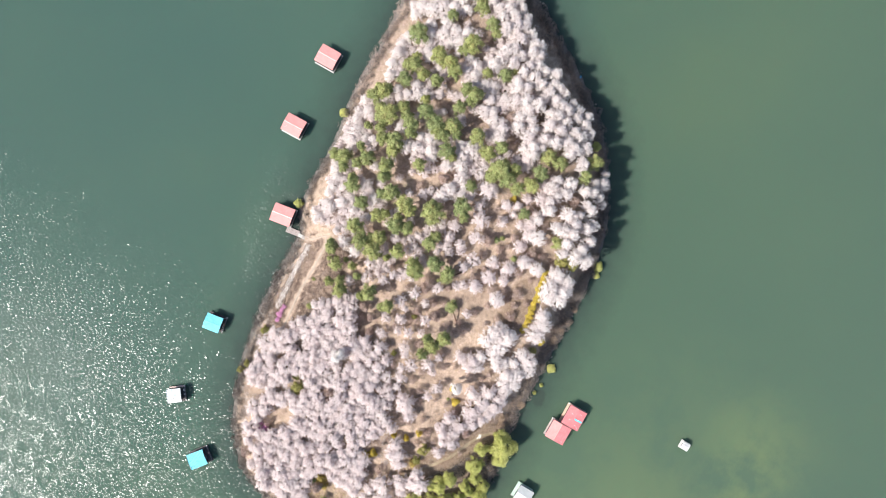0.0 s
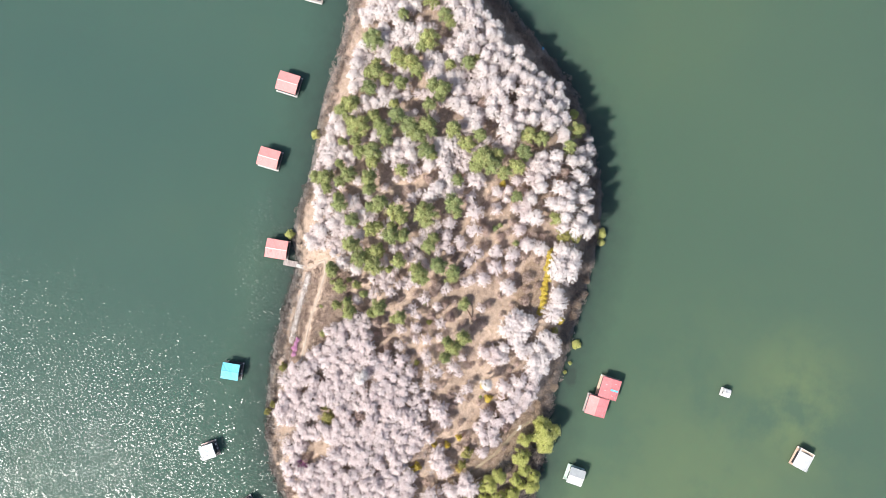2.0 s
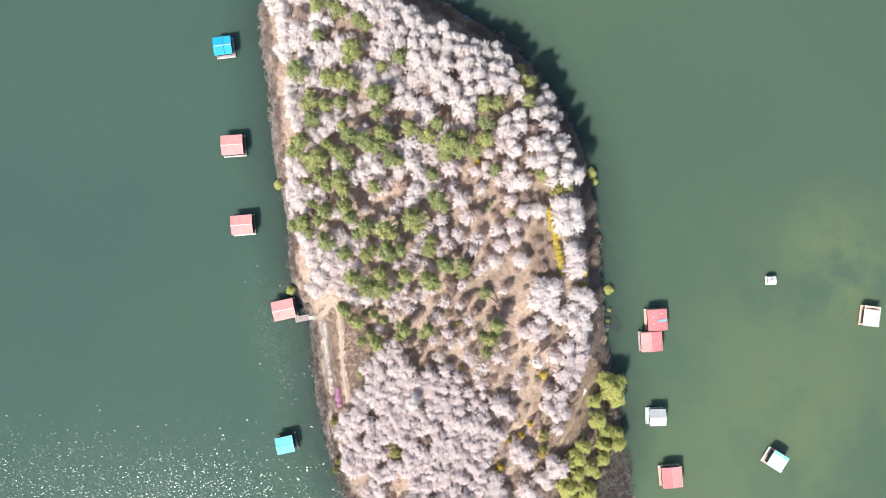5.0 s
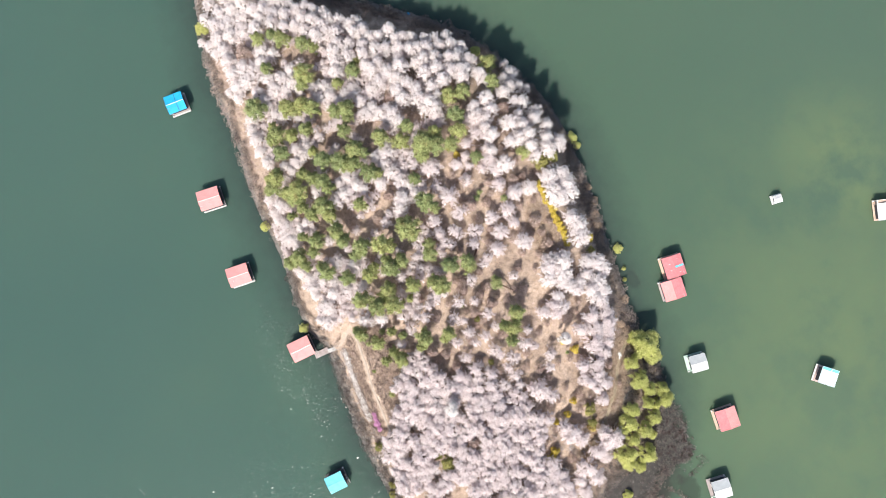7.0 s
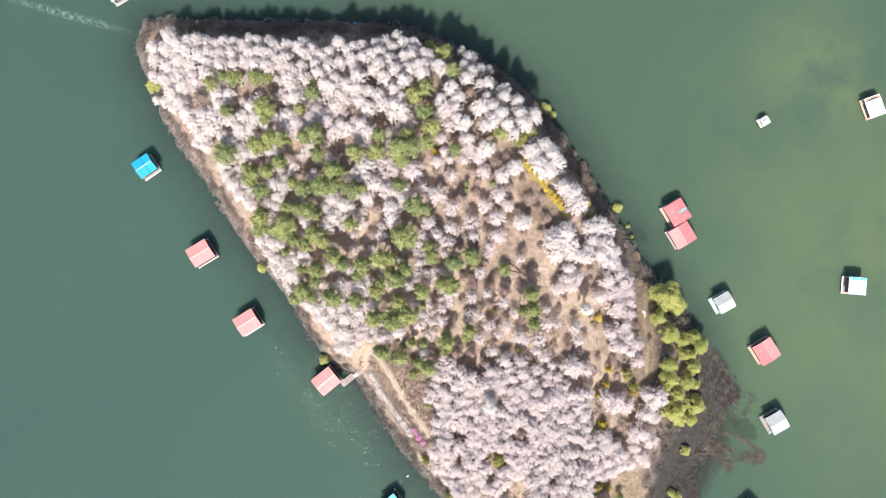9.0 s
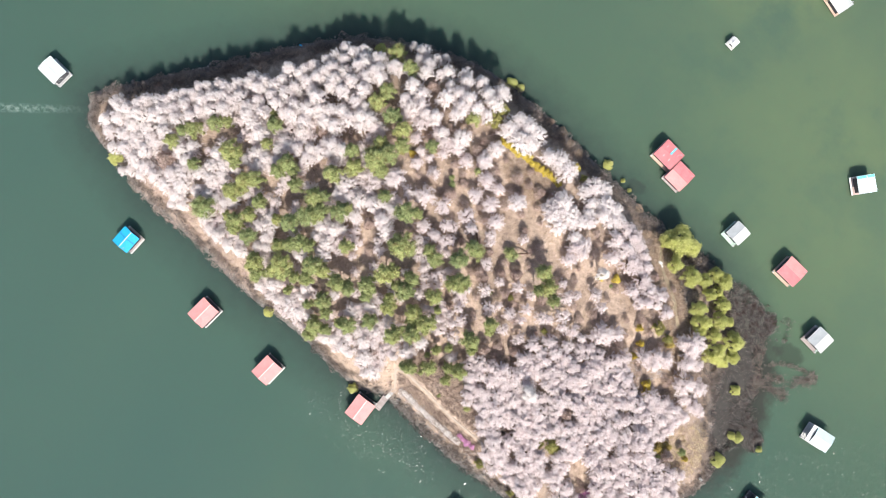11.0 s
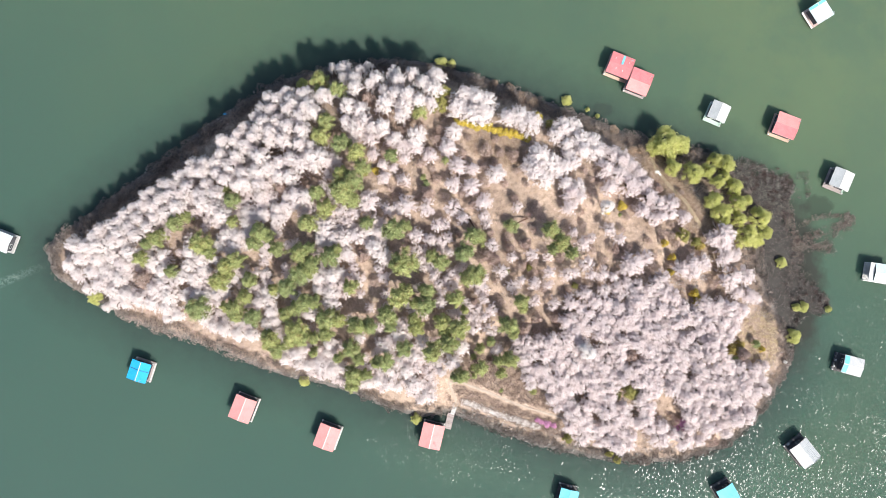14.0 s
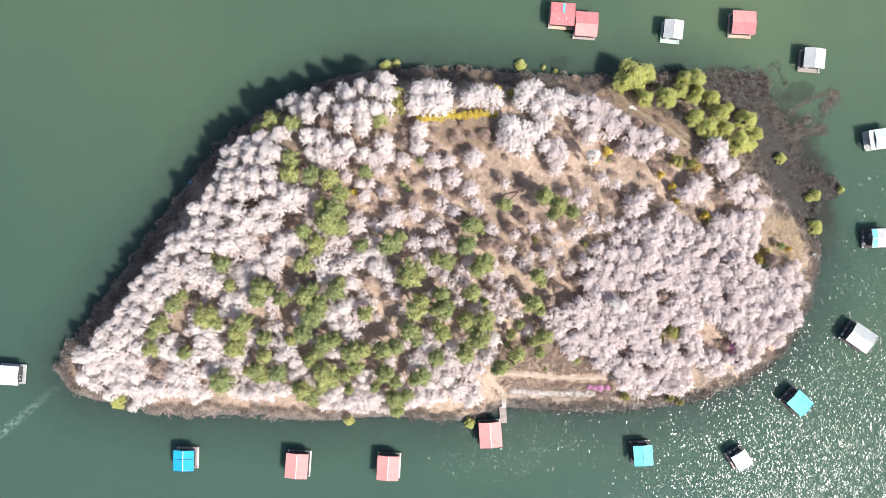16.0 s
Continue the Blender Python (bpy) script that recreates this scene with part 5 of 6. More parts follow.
def ribbon(name, points, width, material, label, wobble=0.15):
    """A trodden strip laid just over the ground along a smooth line."""
    p = np.array(points, float)
    t = np.linspace(0, len(p) - 1, len(p) * 8)
    i = np.clip(t.astype(int), 0, len(p) - 2)
    k = (t - i)[:, None]
    k = k * k * (3 - 2 * k) * 0.3 + k * 0.7
    q = p[i] * (1 - k) + p[i + 1] * k
    d = np.gradient(q, axis=0)
    d /= np.linalg.norm(d, axis=1, keepdims=True)
    nrm = np.stack([-d[:, 1], d[:, 0]], 1)
    v, f = [], []
    for j in range(len(q)):
        for side in (-1, -0.4, 0.4, 1):
            w = q[j] + nrm[j] * side * width / 2 * (1 + rng.normal() * wobble)
            v.append((w[0], w[1], float(height(w[0], w[1])[0]) + (0.10 if abs(side) < 0.9 else -0.02)))
    for j in range(len(q) - 1):
        for s in range(3):
            a = j * 4 + s
            f.append((a, a + 4, a + 5, a + 1))
    ob = new(name, mesh_of(name, v, f, material, smooth=True))
    return tagged(ob, label, "footpath", kind="structure")


build_water()
build_ground()
ribbon("footpath", PATH_SOUTH, 0.7, TRAIL, "narrow trodden earth footpath along the bank")
ribbon("grass_track", PATH_NORTH, 1.7, GRASS_TRACK, "worn grassy track through the dry grass", 0.3)

# ---- trees and shrubs ----
TAKEN = []


def free(x, y, gap):
    return all((x - a) ** 2 + (y - b) ** 2 > (gap + 0.62 * r) ** 2 for a, b, r in TAKEN)


def size_word(r):
    return "large spreading" if r > 2.4 else "young small" if r < 1.5 else "rounded"


def full_cherry_meshes(seed):
    return cherry_meshes(seed)


def pink_cherry_meshes(seed):
    return cherry_meshes(seed, 112, 22, material=PINK_BLOSSOM)


def thin_cherry_meshes(seed):
    return cherry_meshes(seed, 76, 18, material=PINK_BLOSSOM, size=0.19)


CHERRY_KINDS = {"full": ("cherry_tree", full_cherry_meshes, "full white"), "pink": ("pink_cherry_tree", pink_cherry_meshes, "pale pink"),
                "thin": ("young_cherry_tree", thin_cherry_meshes, "thinly set pale pink")}


def cherry_height(r):
    return 2.3 + 1.5 * r


def cherry(x, y, r, kind, group, more=0.0):
    TAKEN.append((x, y, r))
    name, maker, look_word = CHERRY_KINDS[kind]
    plant(name, maker, 9, x, y, r * (1.15 if kind == "thin" else 1.3), (2.5, 5.0), cherry_height(r) + more, f"{size_word(r)} cherry tree in {look_word} blossom", "tree", group)


def join_grove(places):
    """The thick grove in the south-east, crowns that run into one another."""
    ms = [pink_cherry_meshes(900 + k) for k in range(5)]
    for nm, pick in (("cherry_grove", 1), ("cherry_grove_trunks", 0)):
        vs, fs, o = [], [], 0
        for k, (x, y, r) in enumerate(places):
            me = ms[k % 5][pick]
            v = np.empty(len(me.vertices) * 3, np.float32)
            me.vertices.foreach_get("co", v)
            v = v.reshape(-1, 3) * np.array([1.4 * r / 2.5, 1.4 * r / 2.5, cherry_height(r) / 5.0 * (0.82 + 0.4 * ((k * 0.618) % 1))])
            w = k * 2.4
            v = np.stack([v[:, 0] * math.cos(w) - v[:, 1] * math.sin(w) + x, v[:, 0] * math.sin(w) + v[:, 1] * math.cos(w) + y, v[:, 2] + float(height(x, y)[0])], 1)
            fs.extend([tuple(i + o for i in p.vertices) for p in me.polygons] if pick == 0 else [np.arange(len(v)).reshape(-1, 3) + o])
            vs.append(v)
            o += len(v)
        ob = new(nm, mesh_of(nm, np.concatenate(vs), np.concatenate(fs) if pick else fs, PINK_BLOSSOM if pick else BARK))
        tagged(ob, "thick grove of cherry trees in pale pink blossom" if pick else "dark trunks and limbs of the cherry grove", "trees", kind="stuff")


for places, where in ((PINES_WEST, "pines of the west slope"), (PINES_SOUTHWEST, "pines of the south slope"), (PINES_HEART, "pines on the hilltop"), (PINES_EAST, "pines above the landing"),
                      (PINES_TALL, "tall pines in the clearing"), (PINES_SHORE, "tall pines on the north shore"), (PINES_SMALL, "small pines")):
    for x, y, r in places:
        TAKEN.append((x, y, r))
        high = 7 + r if places is PINES_TALL else 11 if places is PINES_SHORE else 1.6 + 1.3 * r if places is PINES_SMALL else 3.6 + 1.9 * r
        plant("pine_tree", pine_meshes, 7, x, y, r * (1.25 if places is PINES_TALL else 1.04), (2.5, 6.5), high, f"{size_word(r)} green pine tree with a bare reddish trunk", "tree", where)
for places, kind, where in ((CHERRIES_NORTH, "full", "cherries of the north shore"), (CHERRIES_NORTH_INNER, "full", "cherries of the north slope"), (CHERRIES_SHORE, "full", "cherries behind the hedge"),
                            (CHERRIES_NORTHWEST, "full", "cherries of the north-west slope"), (CHERRIES_WEST, "full", "cherries of the west slope"), (CHERRIES_TIP, "full", "cherries at the west end"),
                            (CHERRIES_TIP_SOUTH, "full", "cherries at the west end"), (CHERRIES_SOUTH, "full", "cherries of the south shore"), (CHERRIES_SOUTH_INNER, "full", "cherries of the south slope"),
                            (CHERRIES_AMONG, "full", "cherries among the pines"), (CHERRIES_AMONG_EAST, "thin", "cherries among the pines"), (CHERRIES_CREST, "pink", "cherries on the crest"),
                            (CHERRIES_CREST_EAST, "thin", "cherries on the crest"), (CHERRIES_EAST, "pink", "cherries of the north-east slope"), (CHERRIES_EAST_POINT, "pink", "cherries at the east end"),
                            (CHERRIES_HILL, "thin", "cherries round the hilltop"), (CHERRIES_HILL_SOUTH, "pink", "cherries round the hilltop")):
    for x, y, r in places:
        cherry(x, y, r, kind, where, 4.2 if places in (CHERRIES_NORTH, CHERRIES_NORTH_INNER, CHERRIES_NORTHWEST, CHERRIES_WEST, CHERRIES_TIP) else 0.0)
GROVE = GROVE_A + GROVE_B + GROVE_C + GROVE_D + GROVE_E + GROVE_F + GROVE_G
TAKEN += GROVE
join_grove(GROVE)
for x, y, r in LOW_BLOSSOM_A + LOW_BLOSSOM_B + LOW_BLOSSOM_C + LOW_BLOSSOM_D + LOW_BLOSSOM_E + LOW_BLOSSOM_F + LOW_BLOSSOM_G + LOW_BLOSSOM_H:
    TAKEN.append((x, y, r))
    plant("low_cherry_tree", thin_cherry_meshes, 9, x, y, r * 1.35, (2.5, 5.0), 1.6 + 1.3 * r, "low cherry tree in pale blossom between the pines", "tree", "low cherries between the pines")
for x, y, r in WHITE_TREE:
    TAKEN.append((x, y, r))
    plant("white_cherry_tree", lambda q: cherry_meshes(q, 150, 24, material=WHITE_BLOSSOM), 1, x, y, r * 1.05, (2.5, 5.0), 8.5, "cherry tree in dense pure white blossom", "tree", "white cherry trees")
for x, y, r in BARE:
    TAKEN.append((x, y, r))
    plant("bare_tree", lambda q: twiggy_meshes(q, 2.5, 5.6, BROWN_TWIG, 1500), 3, x, y, r, (2.5, 5.6), 3 + 1.6 * r, "leafless grey-brown tree with a dense twiggy crown", "tree", "bare trees")
for x, y, r in BARE_SMALL:
    TAKEN.append((x, y, r))
    plant("bare_sapling", lambda q: twiggy_meshes(q, 2.5, 4.6, BROWN_TWIG, 700), 4, x, y, r, (2.5, 4.6), 1.6 + 1.3 * r, "small leafless grey-brown sapling in the dry grass", "tree", "bare trees")
for x, y, r in TAN_BUSHES:
    plant("tan_bush", lambda q: twiggy_meshes(q, 2.5, 3.0, TAN_TWIG, 900), 2, x, y, r, (2.5, 3.0), 1.6, "dry tan bush on the bank", "bush", "tan bushes")
for x, y, r in WILLOWS:
    TAKEN.append((x, y, r))
    plant("willow_tree", willow_meshes, 5, x, y, r * 1.14, (2.5, 4.8), 2.3 + 1.3 * r, f"{size_word(r)} yellow-green willow in new leaf beside the marsh", "tree", "willows by the marsh")
for x, y, r in SMALL_WILLOWS:
    plant("willow_bush", lambda q: willow_meshes(q, sprays=70, size=0.24), 3, x, y, r, (2.5, 4.8), 1.0 + 0.8 * r, "small yellow-green willow bush at the water's edge", "bush", "willow bushes on the shore")
for x, y, r in OLIVE:
    TAKEN.append((x, y, r))
    plant("budding_shrub", lambda q: willow_meshes(q, 2.5, 4.2, OLIVE_LEAF, 44, 0.2), 3, x, y, r, (2.5, 4.2), 1.2 + 1.3 * r, "olive-green budding shrub among the dry grass", "shrub", "budding shrubs")
for x, y, r in YELLOWS:
    TAKEN.append((x, y, r))
    plant("forsythia_bush", lambda q: bush_meshes(q, FORSYTHIA), 3, x, y, r * 1.3, (1.0, 1.3), 3.0 if x > 50 else 1.6, "golden yellow forsythia bush in flower", "bush", "forsythia bushes")
for x, y, r in OCHRES:
    plant("ochre_bush", lambda q: bush_meshes(q, OCHRE), 2, x, y, r * 1.25, (1.0, 1.3), 2.4, "dull ochre-yellow bush in the golden grass", "bush", "ochre bushes")
for x, y, r in AZALEAS:
    plant("azalea_bush", lambda q: bush_meshes(q, AZALEA), 2, x, y, r * 1.2, (1.0, 1.3), 1.0 if y < -30 else 2.2, "magenta azalea bush in flower on the bank", "bush", "azaleas")


def leaning_pine(a, b, high, r, seed):
    """A pine with a bent trunk that leans far over the slope."""
    t = tagged(new("leaning_pine"), "small pine with a bent trunk leaning far over the dry slope", "tree", "leaning pines")
    z = float(height(a[0], a[1])[0])
    t.matrix_basis = pose(a[0], a[1], z)
    dx, dy = b[0] - a[0], b[1] - a[1]
    bend = [(dx * k, dy * k, -0.3 + high * math.sin(1.5 * k)) for k in np.linspace(0, 1, 9)]
    child("trunk", mesh_of("trunk", *tube_geo(bend, np.linspace(0.24, 0.08, 9), 8), PINE_BARK, smooth=True), t)
    g = np.random.default_rng(seed)
    tip = np.array(bend[-1])
    cs = [tip + g.normal(size=3) * np.array([r * 0.5, r * 0.5, 0.25]) + g.normal(size=(70, 3)) * np.array([0.32, 0.32, 0.16]) for _ in range(16)]
    c = np.concatenate(cs)
    child("crown", mesh_of("crown", *petals(c, 0.17, g, 0.3, 2.0, None, outward(c, tip - np.array([0, 0, 1.0]))), PINE), t)
    for k in (5, 6, 7, 8):
        p = np.array(bend[k])
        q = p + np.array([g.normal() * 0.7, g.normal() * 0.7, g.uniform(0.2, 0.8)])
        child("limb", mesh_of("limb", *tube_geo([p, (p + q) / 2 + g.normal(size=3) * 0.1, q], [0.06, 0.04, 0.015], 5), PINE_BARK, smooth=True), t)


for a, b, high, r in LEANING:
    leaning_pine(a, b, high, r, int(abs(a[0])))

# bare saplings dotted over the open hilltop
wild = np.random.default_rng(21)
for _ in range(900):
    x, y, r = wild.uniform(-22, 62), wild.uniform(-14, 32), wild.uniform(0.8, 1.5)
    if inland(x, y)[0] < 6 or not free(x, y, 0.9 + 0.5 * r) or any((x - a) ** 2 + (y - b) ** 2 < (0.62 * c + 0.4) ** 2 for a, b, c in CLEARINGS):
        continue
    if any((x - a) ** 2 + (y - b) ** 2 < 2.4 ** 2 for a, b in PATH_NORTH + HEDGE_LINE):
        continue
    TAKEN.append((x, y, r))
    plant("bare_sapling", lambda q: twiggy_meshes(q, 2.5, 4.6, BROWN_TWIG, 700), 4, x, y, r, (2.5, 4.6), 1.2 + 1.2 * r, "small leafless grey-brown sapling in the dry grass", "tree", "bare trees")

# bare scrub along the whole waterline
k = 0
step = np.cumsum(np.r_[0, np.linalg.norm(np.diff(np.vstack([COAST, COAST[:1]]), axis=0), axis=1)])
for s in np.arange(0, step[-1], 1.75):
    i = int(np.searchsorted(step, s, "right") - 1) % len(COAST)
    a, b = COAST[i], COAST[(i + 1) % len(COAST)]
    f = (s - step[i]) / max(step[i + 1] - step[i], 1e-6)
    px, py = a + (b - a) * f
    tx, ty = (b - a) / np.linalg.norm(b - a)
    north = ty < 0.3 and tx < 0
    off = wild.uniform(0.6, 4.4 if north else 3.6)
    x, y, r = px - ty * off, py + tx * off, wild.uniform(1.2, 2.3) if north else wild.uniform(0.9, 1.7)
    if math.hypot(x - 15.4, y + 38.5) < 2.6 or math.hypot(x - DRUM[0][0], y - DRUM[0][1]) < 2.4:
        continue
    plant("bare_shrub", lambda q: twiggy_meshes(q, 2.5, 3.4, TWIG, 330), 5, x, y, r, (2.5, 3.4), 1.0 + 0.9 * r, "leafless grey-brown scrub on the stony bank", "shrub", "scrub along the shore")


def forsythia_hedge():
    hedge = tagged(new("forsythia_hedge"), "long golden yellow forsythia hedge in flower", "hedge")
    p = np.array(HEDGE_LINE)
    for j, (x, y) in enumerate(np.concatenate([p[:-1] * (1 - q) + p[1:] * q for q in (0, 0.5)])):
        st, fl = STOCK.setdefault(("hedge", j % 3), bush_meshes(70 + j % 3, FORSYTHIA, 1.0, 1.4, 420))
        z = float(height(x, y)[0])
        for nm, me in (("stem", st), ("bloom", fl)):
            ob = child(nm, me, hedge)
            ob.matrix_basis = pose(x, y + rng.normal() * 0.15, z, 0, 0, rng.uniform(0, 360)) @ Matrix.Diagonal((1.3, 0.9, 1, 1))


forsythia_hedge()


# ---- floating cabins ----
def sheet(w, l, rise, side, ribs=0.42, thick=0.05):
    """One roof slope of ribbed sheet, folded from one piece; the ridge runs along y at x = 0, the slope falls to side * w/2."""
    run = math.hypot(w / 2, rise)
    top = Matrix.Translation((0, 0, rise)) @ Matrix.Rotation(math.atan2(rise, w / 2) * side, 4, "Y")
    n = int(l / ribs)
    prof = [(-l / 2, thick / 2)]
    for k in range(n):
        c = -l / 2 + l * (k + 0.5) / n
        prof += [(c - 0.04, thick / 2), (c - 0.02, thick / 2 + 0.02), (c + 0.02, thick / 2 + 0.02), (c + 0.04, thick / 2)]
    prof += [(l / 2, thick / 2), (l / 2, -thick / 2), (-l / 2, -thick / 2)]
    bm = bmesh.new()
    ends = [[bm.verts.new(top @ Vector((x, y, z))) for y, z in prof] for x in (0, side * run)]
    m = len(prof)
    for k in range(m):
        q = (k + 1) % m
        bm.faces.new((ends[0][k], ends[0][q], ends[1][q], ends[1][k]))
    for e in ends:
        bm.faces.new(e)
    bmesh.ops.recalc_face_normals(bm, faces=bm.faces)
    return bm


def cabin(x, y, turn, w, l, roof, label, deck_mat=GREY_BOARD, deck=(0.5, 0.9, 0.2, 1.0), ridge_white=True, wall=DARK_WALL, eave=2.75, rise=0.42, strip=None, extras=1, other=None, trim=None, bits=0, walkway=None, seam=None, porch=None):
    """A floating fishing cabin: pontoons, deck, walls, ribbed gable roof. w across the ridge, l along it;
    deck: how far the deck reaches past the roof at +x, +y, -x, -y."""
    c = tagged(new("floating_cabin"), label, "cabin", "floating cabins")
    c.matrix_basis = pose(x, y, 0, 0, 0, turn)
    dx0, dx1, dy0, dy1 = -w / 2 - deck[2], w / 2 + deck[0], -l / 2 - deck[3], l / 2 + deck[1]
    part("deck", box((dx0 + dx1) / 2, (dy0 + dy1) / 2, 0.42, dx1 - dx0, dy1 - dy0, 0.12, 0.02), deck_mat, c)
    for k in range(4):
        fx = dx0 + 0.6 + (dx1 - dx0 - 1.2) * k / 3
        bm = bmesh.new()
        bmesh.ops.create_cone(bm, cap_ends=True, segments=10, radius1=0.36, radius2=0.36, depth=dy1 - dy0 - 0.3,
                              matrix=Matrix.Translation((fx, (dy0 + dy1) / 2, 0.02)) @ Matrix.Rotation(math.pi / 2, 4, "X"))
        part("float", bm, FLOAT_MAT, c)
    iw, il = w - 0.9, l - 1.0
    for nm, bx in (("side_wall", (-iw / 2, 0, 0.06, il)), ("side_wall", (iw / 2, 0, 0.06, il)), ("end_wall", (0, -il / 2, iw - 0.12, 0.06)), ("end_wall", (0, il / 2, iw - 0.12, 0.06))):
        part(nm, box(bx[0], bx[1], 0.48 + (eave - 0.48) / 2 + 0.05, bx[2], bx[3], eave - 0.48), wall, c)
    for sy in (-1, 1):
        win = part("window", box(0.6, sy * (il / 2 + 0.035), 1.45, 1.1, 0.05, 0.7), WHITE_PAINT, c, "white-framed window")
        part("pane", box(0.6, sy * (il / 2 + 0.065), 1.45, 0.95, 0.02, 0.55), GLASS, win)
    part("door", box(-0.8, -il / 2 - 0.04, 1.38, 0.8, 0.05, 1.75), PALE_WALL, c)
    for sx in (-1, 1):
        for sy in (-1, 1):
            part("post", box(sx * (w / 2 - 0.12), sy * (l / 2 - 0.12), 0.48 + (eave - 0.5) / 2, 0.09, 0.09, eave - 0.5), STEEL, c)
    rf = new("roof")
    rf.parent = c
    rf.matrix_basis = pose(0, 0, eave)
    for side in (-1, 1):
        part("roof_slope", sheet(w, l, rise, side), other if other and side < 0 else roof, rf)
        part("gutter", box(side * (w / 2 + 0.03), 0, -0.02, 0.08, l, 0.08), trim or roof, rf)
    cap = bmesh.new()
    for side in (-1, 1):
        add_box(cap, side * 0.045, 0, 0, 0.09, l + 0.06, 0.03, 0, Matrix.Translation((0, 0, rise + 0.06)) @ Matrix.Rotation(math.atan2(rise, w / 2) * side, 4, "Y"))
    part("ridge_cap", cap, WHITE_PAINT if ridge_white else roof, rf)
    for side in (-1, 1):
        vb = bmesh.new()
        for q in (-1, 1):
            add_box(vb, q * math.hypot(w / 2, rise) / 2, side * (l / 2 + 0.02), 0.02, math.hypot(w / 2, rise), 0.05, 0.12, 0,
                    Matrix.Translation((0, 0, rise)) @ Matrix.Rotation(math.atan2(rise, w / 2) * q, 4, "Y"))
        part("verge_board", vb, trim or roof, rf)
    if strip:
        run = math.hypot(w / 2, rise)
        for side in strip[2]:
            m = Matrix.Translation((0, 0, rise)) @ Matrix.Rotation(math.atan2(rise, w / 2) * side, 4, "Y")
            part("patch_sheet", add_box(bmesh.new(), side * run * 0.51, strip[0], 0.06, run * 0.9, strip[1], 0.03, 0, m), ROOF_CYAN, rf, "pale blue replacement roof sheet")
    for q in range(bits):
        part("roof_scrap", add_box(bmesh.new(), (-1) ** q * w * 0.22, l * (-0.3 + 0.6 * q / max(bits - 1, 1)), eave + rise * 0.56 + 0.08, 0.5, 0.1, 0.05), WHITE_PAINT, c, "loose white batten")
    if walkway:
        side, boards = walkway
        reach = deck[0] if side > 0 else deck[2]
        part("walkway", box(side * (w / 2 + reach - 0.2), (dy0 + dy1) / 2, 0.51, 0.4, dy1 - dy0 - 0.1, 0.06, 0.01), boards, c, "pale side walkway")
    if seam is not None:
        lap = bmesh.new()
        for q in (-1, 1):
            add_box(lap, q * math.hypot(w / 2, rise) / 2, seam, 0.045, math.hypot(w / 2, rise) - 0.05, 0.12, 0.03, 0,
                    Matrix.Translation((0, 0, rise)) @ Matrix.Rotation(math.atan2(rise, w / 2) * q, 4, "Y"))
        part("sheet_lap", lap, FLOAT_MAT, rf, "dark overlap across the roof sheets")
    if porch:                                            # a flat-topped porch between white beams
        for sx in (-1, 1):
            part("porch_beam", box(sx * (w / 2 - 0.15), l / 2 + porch / 2, 0.0, 0.3, porch, 0.12, 0.01), WHITE_PAINT, rf)
            part("porch_post", box(sx * (w / 2 - 0.15), l / 2 + porch - 0.1, -(eave - 0.48) / 2, 0.1, 0.1, eave - 0.48), WHITE_PAINT, rf)
        part("porch_floor", box(0, l / 2 + porch / 2, -0.1, w - 0.3, porch - 0.1, 0.08, 0.01), deck_mat, rf)
        part("porch_beam", box(0, l / 2 + porch - 0.06, 0.0, w - 0.6, 0.12, 0.12, 0.01), WHITE_PAINT, rf)
    # things fixed to the raft
    g = np.random.default_rng(int(abs(x * 7 + y * 13)))
    mast = bmesh.new()
    bmesh.ops.create_cone(mast, cap_ends=True, segments=6, radius1=0.03, radius2=0.02, depth=1.7, matrix=Matrix.Translation((w * 0.3, -l * 0.36, eave + 1.0)))
    for q in range(4):
        add_box(mast, w * 0.3, -l * 0.36, eave + 1.3 + q * 0.15, 0.03, 0.9 - q * 0.15, 0.03)
    part("aerial", mast, STEEL, c)
    for sx, sy in ((dx0 + 0.2, dy1 - 0.2), (dx1 - 0.2, dy0 + 0.2), (dx1 - 0.2, dy1 - 0.2))[:1 + extras]:
        bm = bmesh.new()
        bmesh.ops.create_uvsphere(bm, u_segments=10, v_segments=6, radius=0.24, matrix=Matrix.Translation((sx, sy, 0.66)) @ Matrix.Diagonal((1, 1, 0.8, 1)))
        part("buoy", bm, WHITE_PAINT, c)
    for q in range(2 + extras):
        side = g.integers(2)
        bx = g.uniform(dx0 + 0.5, dx1 - 0.5)
        by = dy1 - 0.42 if side and deck[1] > 0.5 else dy0 + 0.42
        if (deck[1] if by > 0 else deck[3]) < 0.6:
            continue
        part("crate", box(bx, by, 0.68, g.uniform(0.35, 0.7), g.uniform(0.3, 0.5), 0.4, 0.03), (WHITE_PAINT, PALE_WALL, ORANGE_BOARD, FLOAT_MAT)[int(g.integers(4))], c)
    rail = bmesh.new()
    for zz in (0.85, 1.25):
        add_box(rail, (dx0 + dx1) / 2, dy1 - 0.05, zz, dx1 - dx0 - 0.1, 0.04, 0.04)
    for q in range(6):
        add_box(rail, dx0 + 0.08 + (dx1 - dx0 - 0.16) * q / 5, dy1 - 0.05, 0.86, 0.05, 0.05, 0.78)
    part("railing", rail, STEEL, c)
    return c


